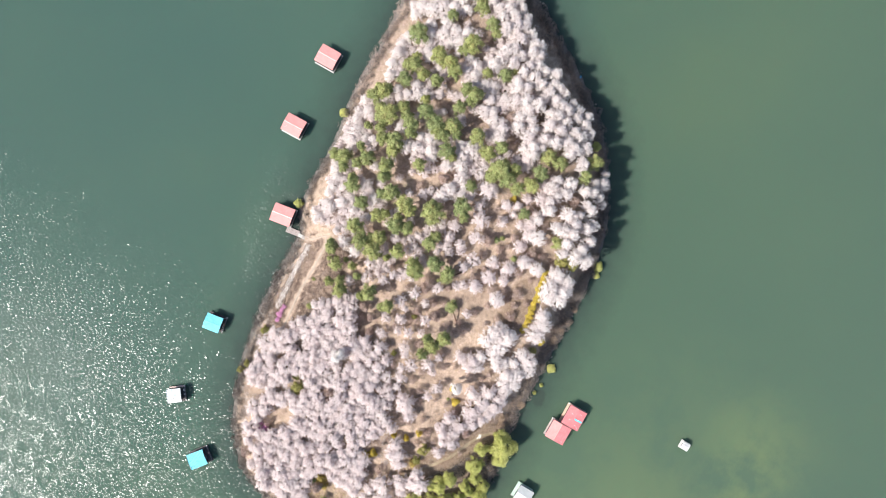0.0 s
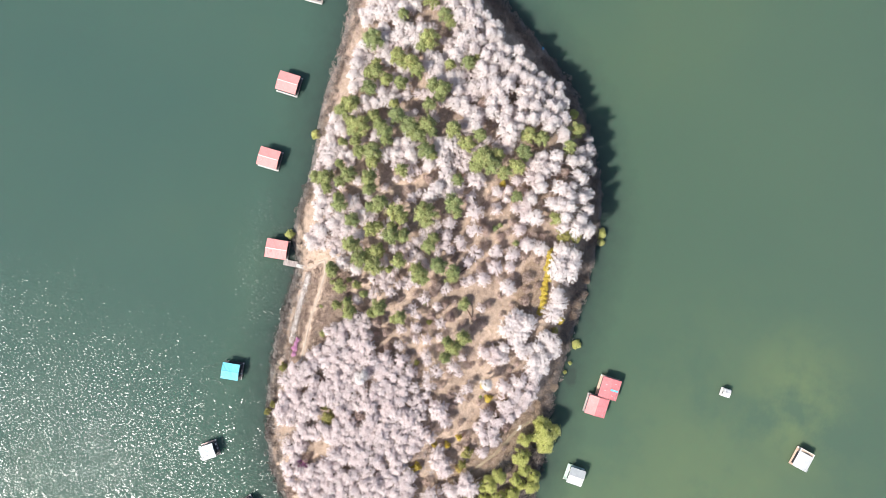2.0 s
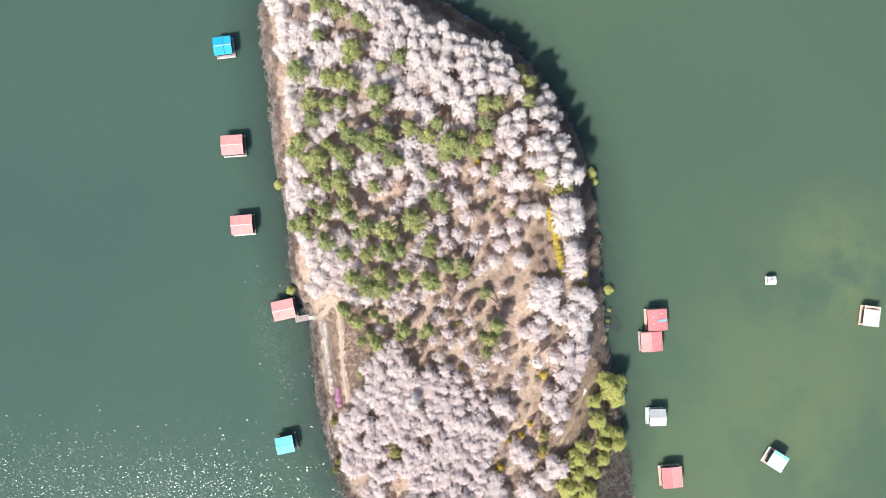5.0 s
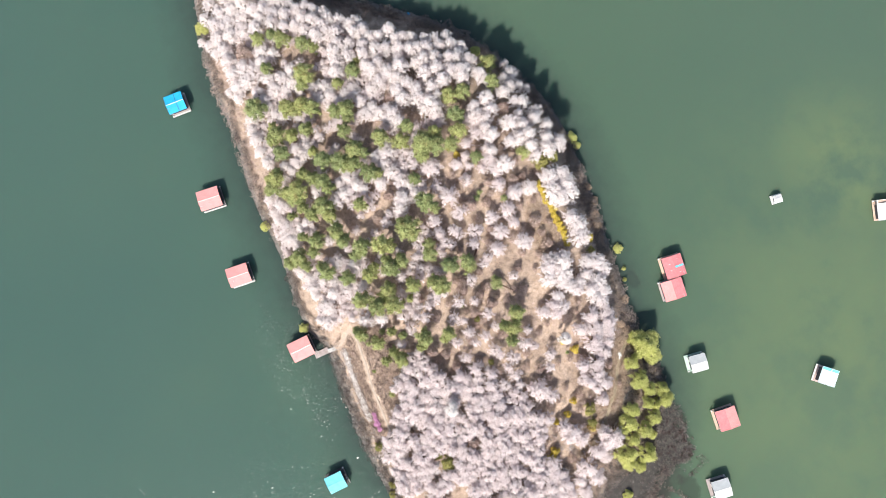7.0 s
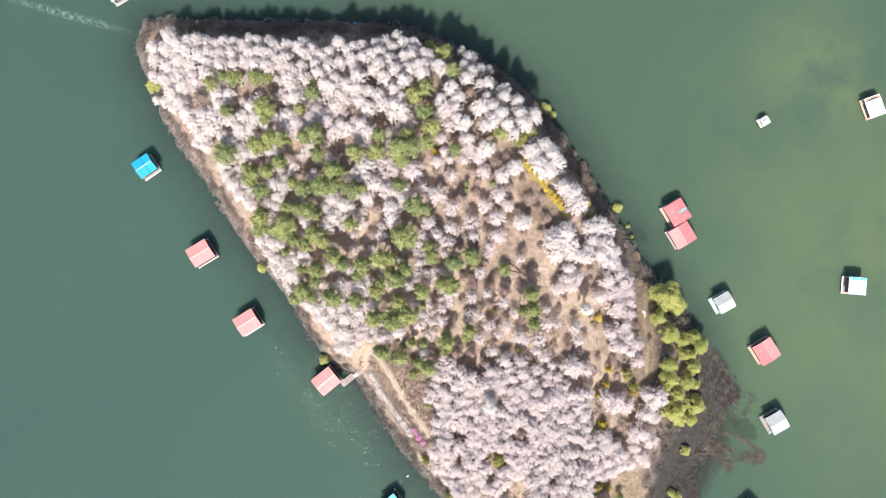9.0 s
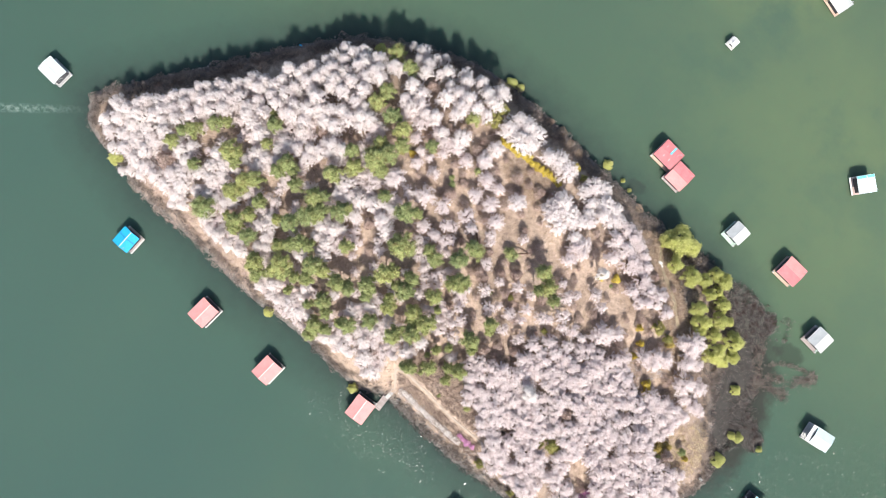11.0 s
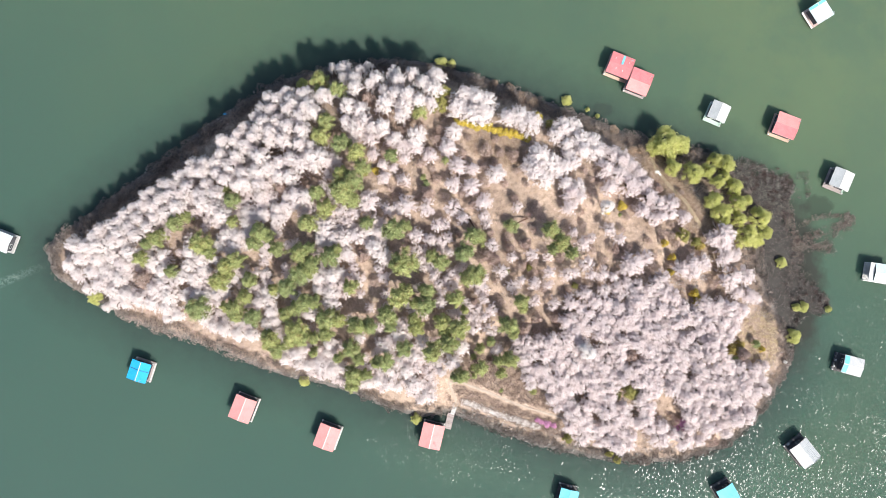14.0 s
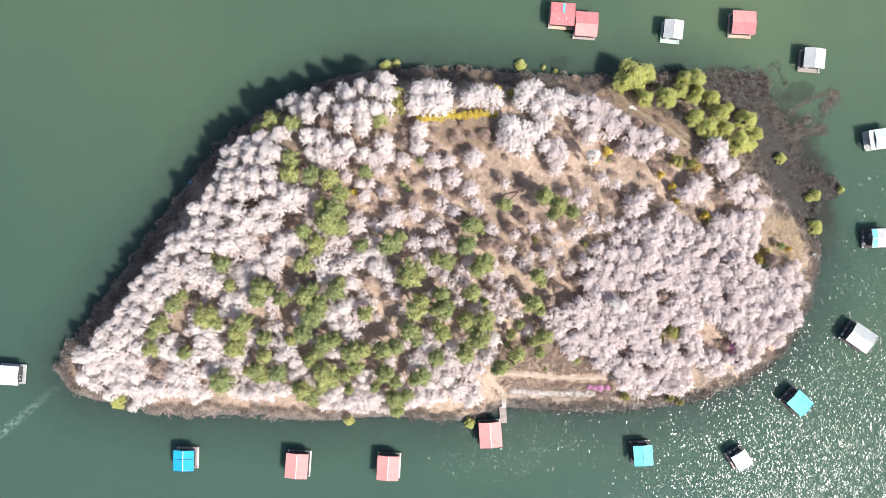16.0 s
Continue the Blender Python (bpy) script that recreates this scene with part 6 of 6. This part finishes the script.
cabin(12.0, -46.9, 4, 5.5, 6.3, ROOF_PINK, "floating fishing cabin with a faded pink roof beside the gangway", DARK_BOARD, (0.2, 0.2, 0.1, 0.1), walkway=(1, WHITE_PAINT))
cabin(-13.8, -55.3, -3, 5.4, 6.1, ROOF_PINK, "floating cabin with a faded pink-red roof and a dark porch", DARK_BOARD, (0.35, 0.25, 0.2, 0.1), walkway=(1, PALE_WALL), bits=1)
cabin(-36.8, -54.8, -4, 5.5, 6.2, ROOF_PINK, "floating cabin with a faded pink-red roof and a dark porch", DARK_BOARD, (0.4, 0.25, 0.15, 0.1), walkway=(1, PALE_WALL))
cabin(-65.2, -53.5, -1, 5.0, 5.1, ROOF_BLUE, "floating fishing cabin with a bright blue sheet roof", GREY_BOARD, (0.45, 0.2, 0.1, 0.1), walkway=(1, PALE_WALL), seam=0.4)
cabin(50.6, -52.0, 4, 4.7, 5.1, ROOF_CYAN, "floating fishing cabin with a pale blue roof", DARK_BOARD, (0.1, 0.6, 0.3, 0.1), False, rise=0.35)
cabin(75.6, -53.2, 32, 4.1, 4.2, ROOF_WHITE, "small floating cabin with a white roof and dark cluttered porch", DARK_BOARD, (0.2, 0.6, 0.4, 0.1), False, rise=0.3, walkway=(-1, PINK_BOARD), other=ROOF_ICE)
cabin(90.2, -38.7, 47, 4.6, 5.1, ROOF_CYAN, "floating fishing cabin with a pale blue roof and dark porch", DARK_BOARD, (0.1, 0.9, 0.4, 0.2), False, rise=0.35)
cabin(105.7, -22.2, 56, 5.3, 6.3, ROOF_SHADED, "floating fishing cabin with a white gable roof and dark porch", DARK_BOARD, (0.2, 0.6, 0.2, 0.2), other=ROOF_WHITE, trim=PALE_WALL)
cabin(110.6, 3.1, 92, 4.6, 5.2, ROOF_WHITE, "floating cabin with a white and pale blue roof", DARK_BOARD, (0.1, 1.1, 0.2, 0.2), strip=(1.9, 1.2, (1, -1)))
cabin(111.3, 28.3, 98, 4.8, 5.2, ROOF_ICE, "floating cabin with an icy white roof and open grey porch", PALE_WALL, (0.1, 1.4, 0.1, 0.1), other=ROOF_WHITE, porch=1.4)
cabin(93.3, 48.3, -5, 5.2, 4.9, ROOF_WHITE, "floating fishing cabin with a white roof and grey deck", GREY_BOARD, (0.15, 0.1, 0.15, 0.5), other=ROOF_SHADED, walkway=(1, GREEN_BOARD))
cabin(75.4, 57.2, 87, 5.7, 5.9, ROOF_PINK, "floating cabin with a faded pink-red roof and orange deck", ORANGE_BOARD, (0.1, 0.0, 0.3, 0.1), False, other=ROOF_RED)
cabin(57.7, 55.4, -6, 4.7, 4.6, ROOF_WHITE, "floating fishing cabin with a grey-white roof and green deck", GREEN_BOARD, (0.1, 0.1, 0.05, 0.5), other=ROOF_SHADED)
cabin(29.8, 59.1, 86, 5.5, 6.1, ROOF_RED, "floating cabin with a patched red roof, tied to its twin", ORANGE_BOARD, (0.1, 0.1, 0.3, 0.1), False, strip=(-0.2, 0.55, (1,)), bits=5)
cabin(35.8, 56.6, 86, 6.0, 5.6, ROOF_RED, "floating cabin with a faded red roof, tied to its twin", GREY_BOARD, (0.1, 0.1, 0.1, 0.1), False, other=ROOF_PINK)
cabin(-109.6, -32.1, -94, 4.7, 6.0, ROOF_WHITE, "floating fishing cabin with a white roof", PALE_WALL, (0.1, 0.3, 0.1, 0.1), other=ROOF_ICE)
cabin(37.9, 120.6, 75, 4.6, 4.8, ROOF_WHITE, "floating cabin with a white roof and orange porch", ORANGE_BOARD, (0.1, 1.0, 0.1, 0.1), eave=2.2, porch=1.0)
cabin(75.1, 88.0, 50, 4.8, 4.8, ROOF_ICE, "floating cabin with an icy white roof and pale blue edge", PINK_BOARD, (0.1, 0.1, 0.6, 0.1), strip=(2.0, 0.7, (1, -1)), other=ROOF_WHITE, walkway=(-1, WHITE_PAINT))
cabin(23.3, 93.8, -5, 2.2, 2.3, ROOF_WHITE, "very small white floating hut alone on the water", PALE_WALL, (0.2, 0.3, 0.2, 0.2), eave=1.7, rise=0.2, extras=0)


def gangway():
    g = tagged(new("gangway"), "narrow plank gangway from the bank to a floating landing stage", "gangway")
    for k in range(11):
        part("plank", box(15.55, -40.3 + k * 0.42, 0.72 + k * 0.075, 1.0, 0.38, 0.06, 0.01), PALE_WALL, g)
    for sx in (-1, 1):
        slope = Matrix.Translation((15.55 + sx * 0.5, -38.2, 2.0)) @ Matrix.Rotation(math.atan2(0.075, 0.42), 4, "X")
        part("handrail", add_box(bmesh.new(), 0, 0, 0, 0.05, 4.3, 0.05, 0, slope), STEEL, g)
        for k in range(4):
            part("post", box(15.55 + sx * 0.5, -40.2 + k * 1.33, 1.18 + k * 0.237, 0.06, 0.06, 0.95), STEEL, g)
    s = tagged(new("landing_stage"), "grey weathered board landing stage floating beside the cabin", "jetty")
    s.matrix_basis = pose(15.4, -42.4, 0, 0, 0, 3)
    for k in range(9):
        part("deck_board", box(0, -1.9 + k * 0.47, 0.55, 1.75, 0.44, 0.07, 0.01), GREY_BOARD, s)
    for sx in (-1, 1):
        part("float", box(sx * 0.6, 0, 0.18, 0.5, 4.0, 0.6, 0.08), FLOAT_MAT, s)


gangway()


def cool_box(x, y):
    """A small white tub with a lid."""
    c = tagged(new("cool_box"), "small white cool box on the muddy bank", "box")
    c.matrix_basis = pose(x, y, max(float(height(x, y)[0]), 0) + 0.5, 0, 0, -12)
    part("tub", box(0, 0, 0.22, 1.0, 0.7, 0.5, 0.06), WHITE_PAINT, c)
    part("lid", box(0.2, 0.0, 0.5, 0.6, 0.72, 0.08, 0.03), WHITE_PAINT, c, "white lid")


cool_box(94.0, -1.2)


def white_sack(x, y, turn, size):
    """A crumpled white plastic sack dropped beside the track."""
    s = tagged(new("plastic_sack"), "crumpled white plastic sack beside the grassy track", "sack", "sacks by the track")
    s.matrix_basis = pose(x, y, float(height(x, y)[0]) + 0.2 * size, 0, 0, turn)
    bm = bmesh.new()
    bmesh.ops.create_icosphere(bm, subdivisions=3, radius=0.5 * size)
    for v in bm.verts:
        k = noise.noise(v.co * 4 / size) * 0.35 + noise.noise(v.co * 9 / size) * 0.15
        v.co = Vector((v.co.x * 1.35, v.co.y, v.co.z * 0.45)) * (1 + k)
    part("sack", bm, WHITE_PAINT, s)
    neck = bmesh.new()
    bmesh.ops.create_cone(neck, segments=8, radius1=0.05 * size, radius2=0.16 * size, depth=0.3 * size, matrix=Matrix.Translation((0.75 * size, 0, 0.05)) @ Matrix.Rotation(math.pi / 2, 4, "Y"))
    part("neck", neck, WHITE_PAINT, s)


white_sack(46.4, 35.2, 20, 0.9)
white_sack(47.3, 34.8, -40, 0.6)


def drum(x, y):
    """A blue plastic drum lying on the stones."""
    d = tagged(new("plastic_drum"), "small blue plastic drum lying on the stony bank", "drum")
    d.matrix_basis = pose(x, y, max(float(height(x, y)[0]), 0) + 0.45, 0, 0, 20)
    turned = Matrix.Rotation(math.pi / 2, 4, "Y")
    bm = bmesh.new()
    for z0, dep, ra in ((0, 0.7, 0.22), (-0.15, 0.05, 0.24), (0.15, 0.05, 0.24)):
        bmesh.ops.create_cone(bm, cap_ends=True, segments=16, radius1=ra, radius2=ra, depth=dep, matrix=turned @ Matrix.Translation((0, 0, z0)))
    part("barrel", bm, ROOF_BLUE, d)
    cap = bmesh.new()
    bmesh.ops.create_cone(cap, cap_ends=True, segments=10, radius1=0.08, radius2=0.08, depth=0.05, matrix=turned @ Matrix.Translation((0.08, 0.08, 0.36)))
    part("cap", cap, WHITE_PAINT, d, "white screw cap")


drum(*DRUM[0])


# ---- low growth ----
def scatter(n, test, seed, zone=(-96, 97, -44, 47)):
    g = np.random.default_rng(seed)
    x, y = g.uniform(zone[0], zone[1], n), g.uniform(zone[2], zone[3], n)
    k = test(x, y, inland(x, y))
    return x[k], y[k], g


def near_line(x, y, line):
    best = np.full(x.shape, 1e9)
    for (ax, ay), (bx, by) in zip(line[:-1], line[1:]):
        dx, dy = bx - ax, by - ay
        k = np.clip(((x - ax) * dx + (y - ay) * dy) / (dx * dx + dy * dy), 0, 1)
        best = np.minimum(best, np.hypot(x - ax - k * dx, y - ay - k * dy))
    return best


def off_paths(x, y, d):
    return (d > 1.0) & (near_line(x, y, PATH_SOUTH) > 0.9) & (near_line(x, y, PATH_NORTH) > 0.7)


def tufts(name, x, y, g, blades, spread, tall, size, long, material, label, category, water=False):
    """Many small tufts of upright blades or twigs in one piece."""
    n = len(x)
    r = np.repeat(g.uniform(0.6, 1.3, n), blades)
    cx, cy = np.repeat(x, blades), np.repeat(y, blades)
    ang, u = g.uniform(0, 2 * math.pi, n * blades), np.sqrt(g.uniform(0, 1, n * blades))
    px, py = cx + np.cos(ang) * u * spread * r, cy + np.sin(ang) * u * spread * r
    z = np.repeat(np.maximum(height(x, y), -0.1), blades) + tall * r * g.uniform(0.25, 0.9, n * blades) * (1 - 0.5 * u)
    along = np.stack([np.cos(ang) * u, np.sin(ang) * u, np.full(n * blades, 0.8)], 1) + g.normal(size=(n * blades, 3)) * 0.3
    v, f = petals(np.stack([px, py, z], 1), size, g, 0.2, long, along)
    return tagged(new(name, mesh_of(name, v, f, material)), label, category, kind="stuff")


x, y, g = scatter(12500, lambda x, y, d: (d > 1.0) & (near_line(x, y, PATH_SOUTH) > 0.9), 5)
tufts("dry_grass", x, y, g, 5, 0.45, 0.35, 0.13, 2.2, STRAW, "tufts of dry straw-coloured grass over the hill", "grass")
x, y, g = scatter(60000, lambda x, y, d: (d > 1.8) & (((x - 84.8) / 6.2) ** 2 + ((y + 1) / 12) ** 2 < 1), 44)
tufts("golden_grass", x, y, g, 9, 0.5, 0.6, 0.12, 3.0, GOLD_STRAW, "tall golden dead grass on the east point", "grass")
lump = np.array([noise.noise((a * 0.09, b * 0.09, 3.0)) for a, b in zip(*scatter(9000, off_paths, 6)[:2])])
x, y, g = scatter(9000, off_paths, 6)
keep = lump > -0.05
tufts("dry_brush", x[keep], y[keep], g, 15, 0.7, 0.9, 0.11, 3.0, BROWN_TWIG, "low leafless brown brush between the trees", "brush")
x, y, g = scatter(4600, lambda x, y, d: off_paths(x, y, d) & (np.sin(x * 0.21) * np.sin(y * 0.17 + 1) > -0.2), 16)
tufts("grey_brush", x, y, g, 26, 0.8, 0.9, 0.09, 3.0, TWIG, "low leafless grey brush among the dry grass", "brush")
x, y, g = scatter(16000, lambda x, y, d: off_paths(x, y, d) & (d > 4), 26)
keep = np.array([noise.noise((a * 0.16, b * 0.16, 7.0)) + 0.6 * noise.noise((a * 0.5, b * 0.5, 2.0)) for a, b in zip(x, y)]) > 0.24
tufts("dead_brush", x[keep], y[keep], g, 14, 0.75, 0.8, 0.09, 4.0, BRUSH_TWIG, "patches of dead brown brush over the hill", "brush")
x, y, g = scatter(1500, lambda x, y, d: ((x - 6.5) / 8.5) ** 2 + ((y - 27.3) / 3.6) ** 2 < 1, 27, (-3, 16, 22, 31.5))
tufts("hedge_thicket", x, y, g, 16, 0.6, 0.5, 0.09, 4.0, TAN_TWIG, "tan-brown brush filling the slope below the hedge", "brush")
x, y, g = scatter(7500, lambda x, y, d: (d > -0.3) & (d < 4.4), 8)
tufts("bank_brush", x, y, g, 18, 0.6, 1.0, 0.10, 3.2, TWIG, "grey-brown brush on the foot of the bank", "brush")

x, y, g = scatter(60000, lambda x, y, d: (d > 0.8) & (d < 6.5) & (x < 20) & (y > 0.75 * x + 20) & (y > -26) & (np.hypot(x - DRUM[0][0], y - DRUM[0][1]) > 1.5), 36)
tufts("north_bank_scrub", x, y, g, 14, 0.6, 1.2, 0.085, 4.5, BRUSH_TWIG, "brown leafless scrub covering the north bank", "scrub")
x, y, g = scatter(30000, lambda x, y, d: (d > -0.6) & (d < 5.0) & (x > -77) & (x < -29) & (y < -25), 9)
tufts("tan_bank_scrub", x, y, g, 18, 0.6, 0.9, 0.075, 5.0, BROWN_TWIG, "tan leafless scrub covering the south bank", "scrub")
x, y, g = scatter(26000, lambda x, y, d: (d > -0.6) & (d < np.where((y > -13) & (y < 10), 2.6, 6.5)) & (x > 62) & (y > -20) & (y < 34), 10)
tufts("east_bank_scrub", x, y, g, 16, 0.6, 1.0, 0.07, 5.0, BANK_TWIG, "brown leafless scrub on the east bank", "scrub")

open_ground = np.array(CLEARINGS)
x, y, g = scatter(15000, lambda x, y, d: (d > 4) & (x > 24) & (y < (x - 25) * 0.45 - 3) & (y < 14), 12)
keep = np.all(np.hypot(x[:, None] - open_ground[:, 0], y[:, None] - open_ground[:, 1]) > open_ground[:, 2] + 0.5, axis=1) & (near_line(x, y, PATH_SOUTH) > 2.5)
tufts("grove_underwood", x[keep], y[keep], g, 16, 0.8, 3.2, 0.09, 4.0, PALE_TWIG, "pale leafless underwood between the cherry trees", "brush")

cherries = np.array(CHERRIES_NORTHWEST + CHERRIES_WEST + CHERRIES_TIP + CHERRIES_TIP_SOUTH + CHERRIES_SHORE)
x, y, g = scatter(9000, lambda x, y, d: (d > 4) & (x < -14), 28)
keep = np.hypot(x[:, None] - cherries[:, 0], y[:, None] - cherries[:, 1]).min(axis=1) < 3.4
tufts("cherry_underwood", x[keep], y[keep], g, 20, 0.8, 3.4, 0.12, 2.2, PINK_BLOSSOM, "pale flowering suckers between the cherry trees", "brush")


# ---- marsh at the east end ----
def along(line, n, width, seed):
    g = np.random.default_rng(seed)
    p = np.array(line)
    i = g.integers(0, len(p) - 1, n)
    k = g.uniform(0, 1, (n, 1))
    q = p[i] * (1 - k) + p[i + 1] * k + g.normal(size=(n, 2)) * width * 0.5
    return q[:, 0], q[:, 1], g


MUD = [(70, 41), (80, 45.5), (83, 43), (83, 39.3), (82.4, 36), (84.5, 33.5), (87, 31), (89, 28.5), (91, 27), (92, 23.5), (93, 20.5), (95, 21), (97.5, 20.5),
       (101.5, 17), (100.5, 13.5), (96, 14), (93, 13.5), (94.3, 10), (96, 4), (90, 4), (84, 10), (80, 18), (76, 28), (73, 36)]


def mud_flat():
    """Dark wet mud lying just above the water between the bank and the reeds, with a ragged edge."""
    xs, ys = np.arange(66, 106, 0.5), np.arange(-2, 50, 0.5)
    X, Y = np.meshgrid(xs, ys, indexing="ij")
    d = inland(X.ravel(), Y.ravel(), closed_curve(MUD))
    rough = np.array([noise.noise((a * 0.35, b * 0.35, 1.0)) + 0.6 * noise.noise((a * 1.1, b * 1.1, 5.0)) for a, b in zip(X.ravel(), Y.ravel())])
    v = np.stack([X.ravel(), Y.ravel(), np.clip(d * 0.06 + rough * 0.10 - 0.02, -0.3, 0.10)], 1)
    m = len(ys)
    i, j = np.meshgrid(np.arange(len(xs) - 1), np.arange(m - 1), indexing="ij")
    a = (i * m + j).ravel()
    quads = np.stack([a, a + m, a + m + 1, a + 1], 1)
    quads = quads[d[quads].max(axis=1) > -2.5]
    tagged(new("mud_flat", mesh_of("mud_flat", v, quads, MUD_BED, smooth=True)), "dark wet mud flat between the bank and the reeds", "mud", kind="structure")


mud_flat()
for line, n, width in ((REED_RIM, 330, 1.5), (REED_LOOP, 170, 1.3), (REED_ARM, 110, 0.7), (REED_INNER, 220, 1.3), (REED_SPIT, 240, 1.4), (REED_EDGE, 90, 1.5)):
    x, y, g = along(line, n, width, n)
    tufts("reed_bed", x, y, g, 20, 0.4, 0.7, 0.055, 6.0, REED, "dead brown reeds standing in the shallows", "reeds")
for line, n, width in ((MARSH_BRUSH, 300, 2.2), (MARSH_INNER, 300, 2.2), (MARSH_BACK, 200, 2.0), (MARSH_FRINGE, 16, 2.0), (MARSH_SPIT, 60, 2.2), (MARSH_BUSH, 70, 1.6), (MARSH_POINT, 60, 1.8)):
    x, y, g = along(line, n, width, n)
    tufts("marsh_brush", x, y, g, 34, 0.65, 1.2, 0.06, 8.0, MARSH_TWIG, "grey leafless brush standing in the marsh", "brush")
x, y, g = scatter(1900, lambda x, y, d: (d > -1) & (near_line(x, y, PATH_NORTH) > 2.6) & (y > 66 - 0.62 * x), 64, (47, 84, 18, 46))
tufts("willow_underbrush", x, y, g, 26, 0.7, 1.6, 0.07, 6.0, MARSH_TWIG, "dense dark leafless brush beneath the willows", "brush")
x, y, g = scatter(26000, lambda x, y, d: (near_line(x, y, PATH_NORTH) > 0.5) & (near_line(x, y, PATH_NORTH) < 3.2), 65, (42, 70, 14, 42))
tufts("track_grass", x, y, g, 9, 0.45, 0.4, 0.10, 3.0, TAN_TWIG, "rough tan grass along the track", "grass")
x, y, g = scatter(24000, lambda x, y, d: (inland(x, y, closed_curve(MUD)) > -0.4) & (d < 0.8) & (np.sin(x * 0.7 + np.sin(y * 0.5) * 2) + np.sin(y * 0.9 + x * 0.3) > -0.9), 19, (70, 104, 2, 46))
tufts("marsh_stubble", x, y, g, 7, 0.5, 0.45, 0.045, 8.0, MARSH_TWIG, "sparse dead stems in the muddy shallows", "reeds")


# ---- stones along the waterline ----
def stones(n, seed, test, label, material=STONE):
    g = np.random.default_rng(seed)
    base = np.array([(-1, -1, -1), (1, -1, -1), (1, 1, -1), (-1, 1, -1), (-1, -1, 1), (1, -1, 1), (1, 1, 1), (-1, 1, 1)], float)
    quads = np.array([(0, 3, 2, 1), (4, 5, 6, 7), (0, 1, 5, 4), (1, 2, 6, 5), (2, 3, 7, 6), (3, 0, 4, 7)])
    x, y, _ = scatter(n, test, seed)
    vs, fs = [], []
    for k, (a, b) in enumerate(zip(x, y)):
        v = base * g.uniform(0.08, 0.27) * g.uniform(0.6, 1.2, 3) * g.uniform(0.7, 1.1, (8, 1))
        w = g.uniform(0, 6.3)
        v = np.stack([v[:, 0] * math.cos(w) - v[:, 1] * math.sin(w) + a, v[:, 0] * math.sin(w) + v[:, 1] * math.cos(w) + b, v[:, 2] + max(float(height(a, b)[0]), -0.05) + 0.08], 1)
        vs.append(v)
        fs.append(quads + 8 * k)
    ob = new("shore_stones", mesh_of("shore_stones", np.concatenate(vs), np.concatenate(fs), material))
    tagged(ob, label, "stones", kind="stuff")


stones(9000, 31, lambda x, y, d: (d > -0.4) & (d < 1.8), "grey stones strewn along the foot of the bank")
stones(26000, 32, lambda x, y, d: (d > 0) & (d < 2.6) & (x > 16.5) & (x < 70) & (y < -20), "grey broken rubble heaped on the south bank", RUBBLE)
x, y, g = scatter(84000, lambda x, y, d: off_paths(x, y, d) & (x > 13) & (x < 48) & (y > -37.5) & (y < -22) & (d > 4.2), 52)
tufts("bank_thicket", x, y, g, 18, 0.6, 0.8, 0.09, 4.0, BRUSH_TWIG, "low grey-brown brush on the slope above the bank", "brush")
x, y, g = scatter(40000, lambda x, y, d: (d > 2.2) & (d < 4.4) & (x > 16) & (x < 66) & (y < -25) & (near_line(x, y, PATH_SOUTH) > 1.2), 33)
tufts("bleached_scrub", x, y, g, 10, 0.5, 0.5, 0.11, 2.6, PALE_TWIG, "bleached grey scrub and debris on the stony bank", "scrub")
x, y, g = scatter(40000, lambda x, y, d: (d > -0.8) & (d < 2.8) & (x > 16) & (x < 92) & (y < -12), 35)
tufts("dark_bank_scrub", x, y, g, 18, 0.5, 0.8, 0.08, 4.0, MARSH_TWIG, "dark grey leafless scrub at the foot of the south bank", "scrub")
x, y, g = along([(16.8, -35.5), (22, -35.9), (30, -36.2), (38, -36.1)], 620, 0.8, 77)
tufts("white_flowering_scrub", x, y, g, 26, 0.5, 0.7, 0.12, 1.5, WHITE_BLOSSOM, "low white-flowering scrub on the bank by the footpath", "scrub")
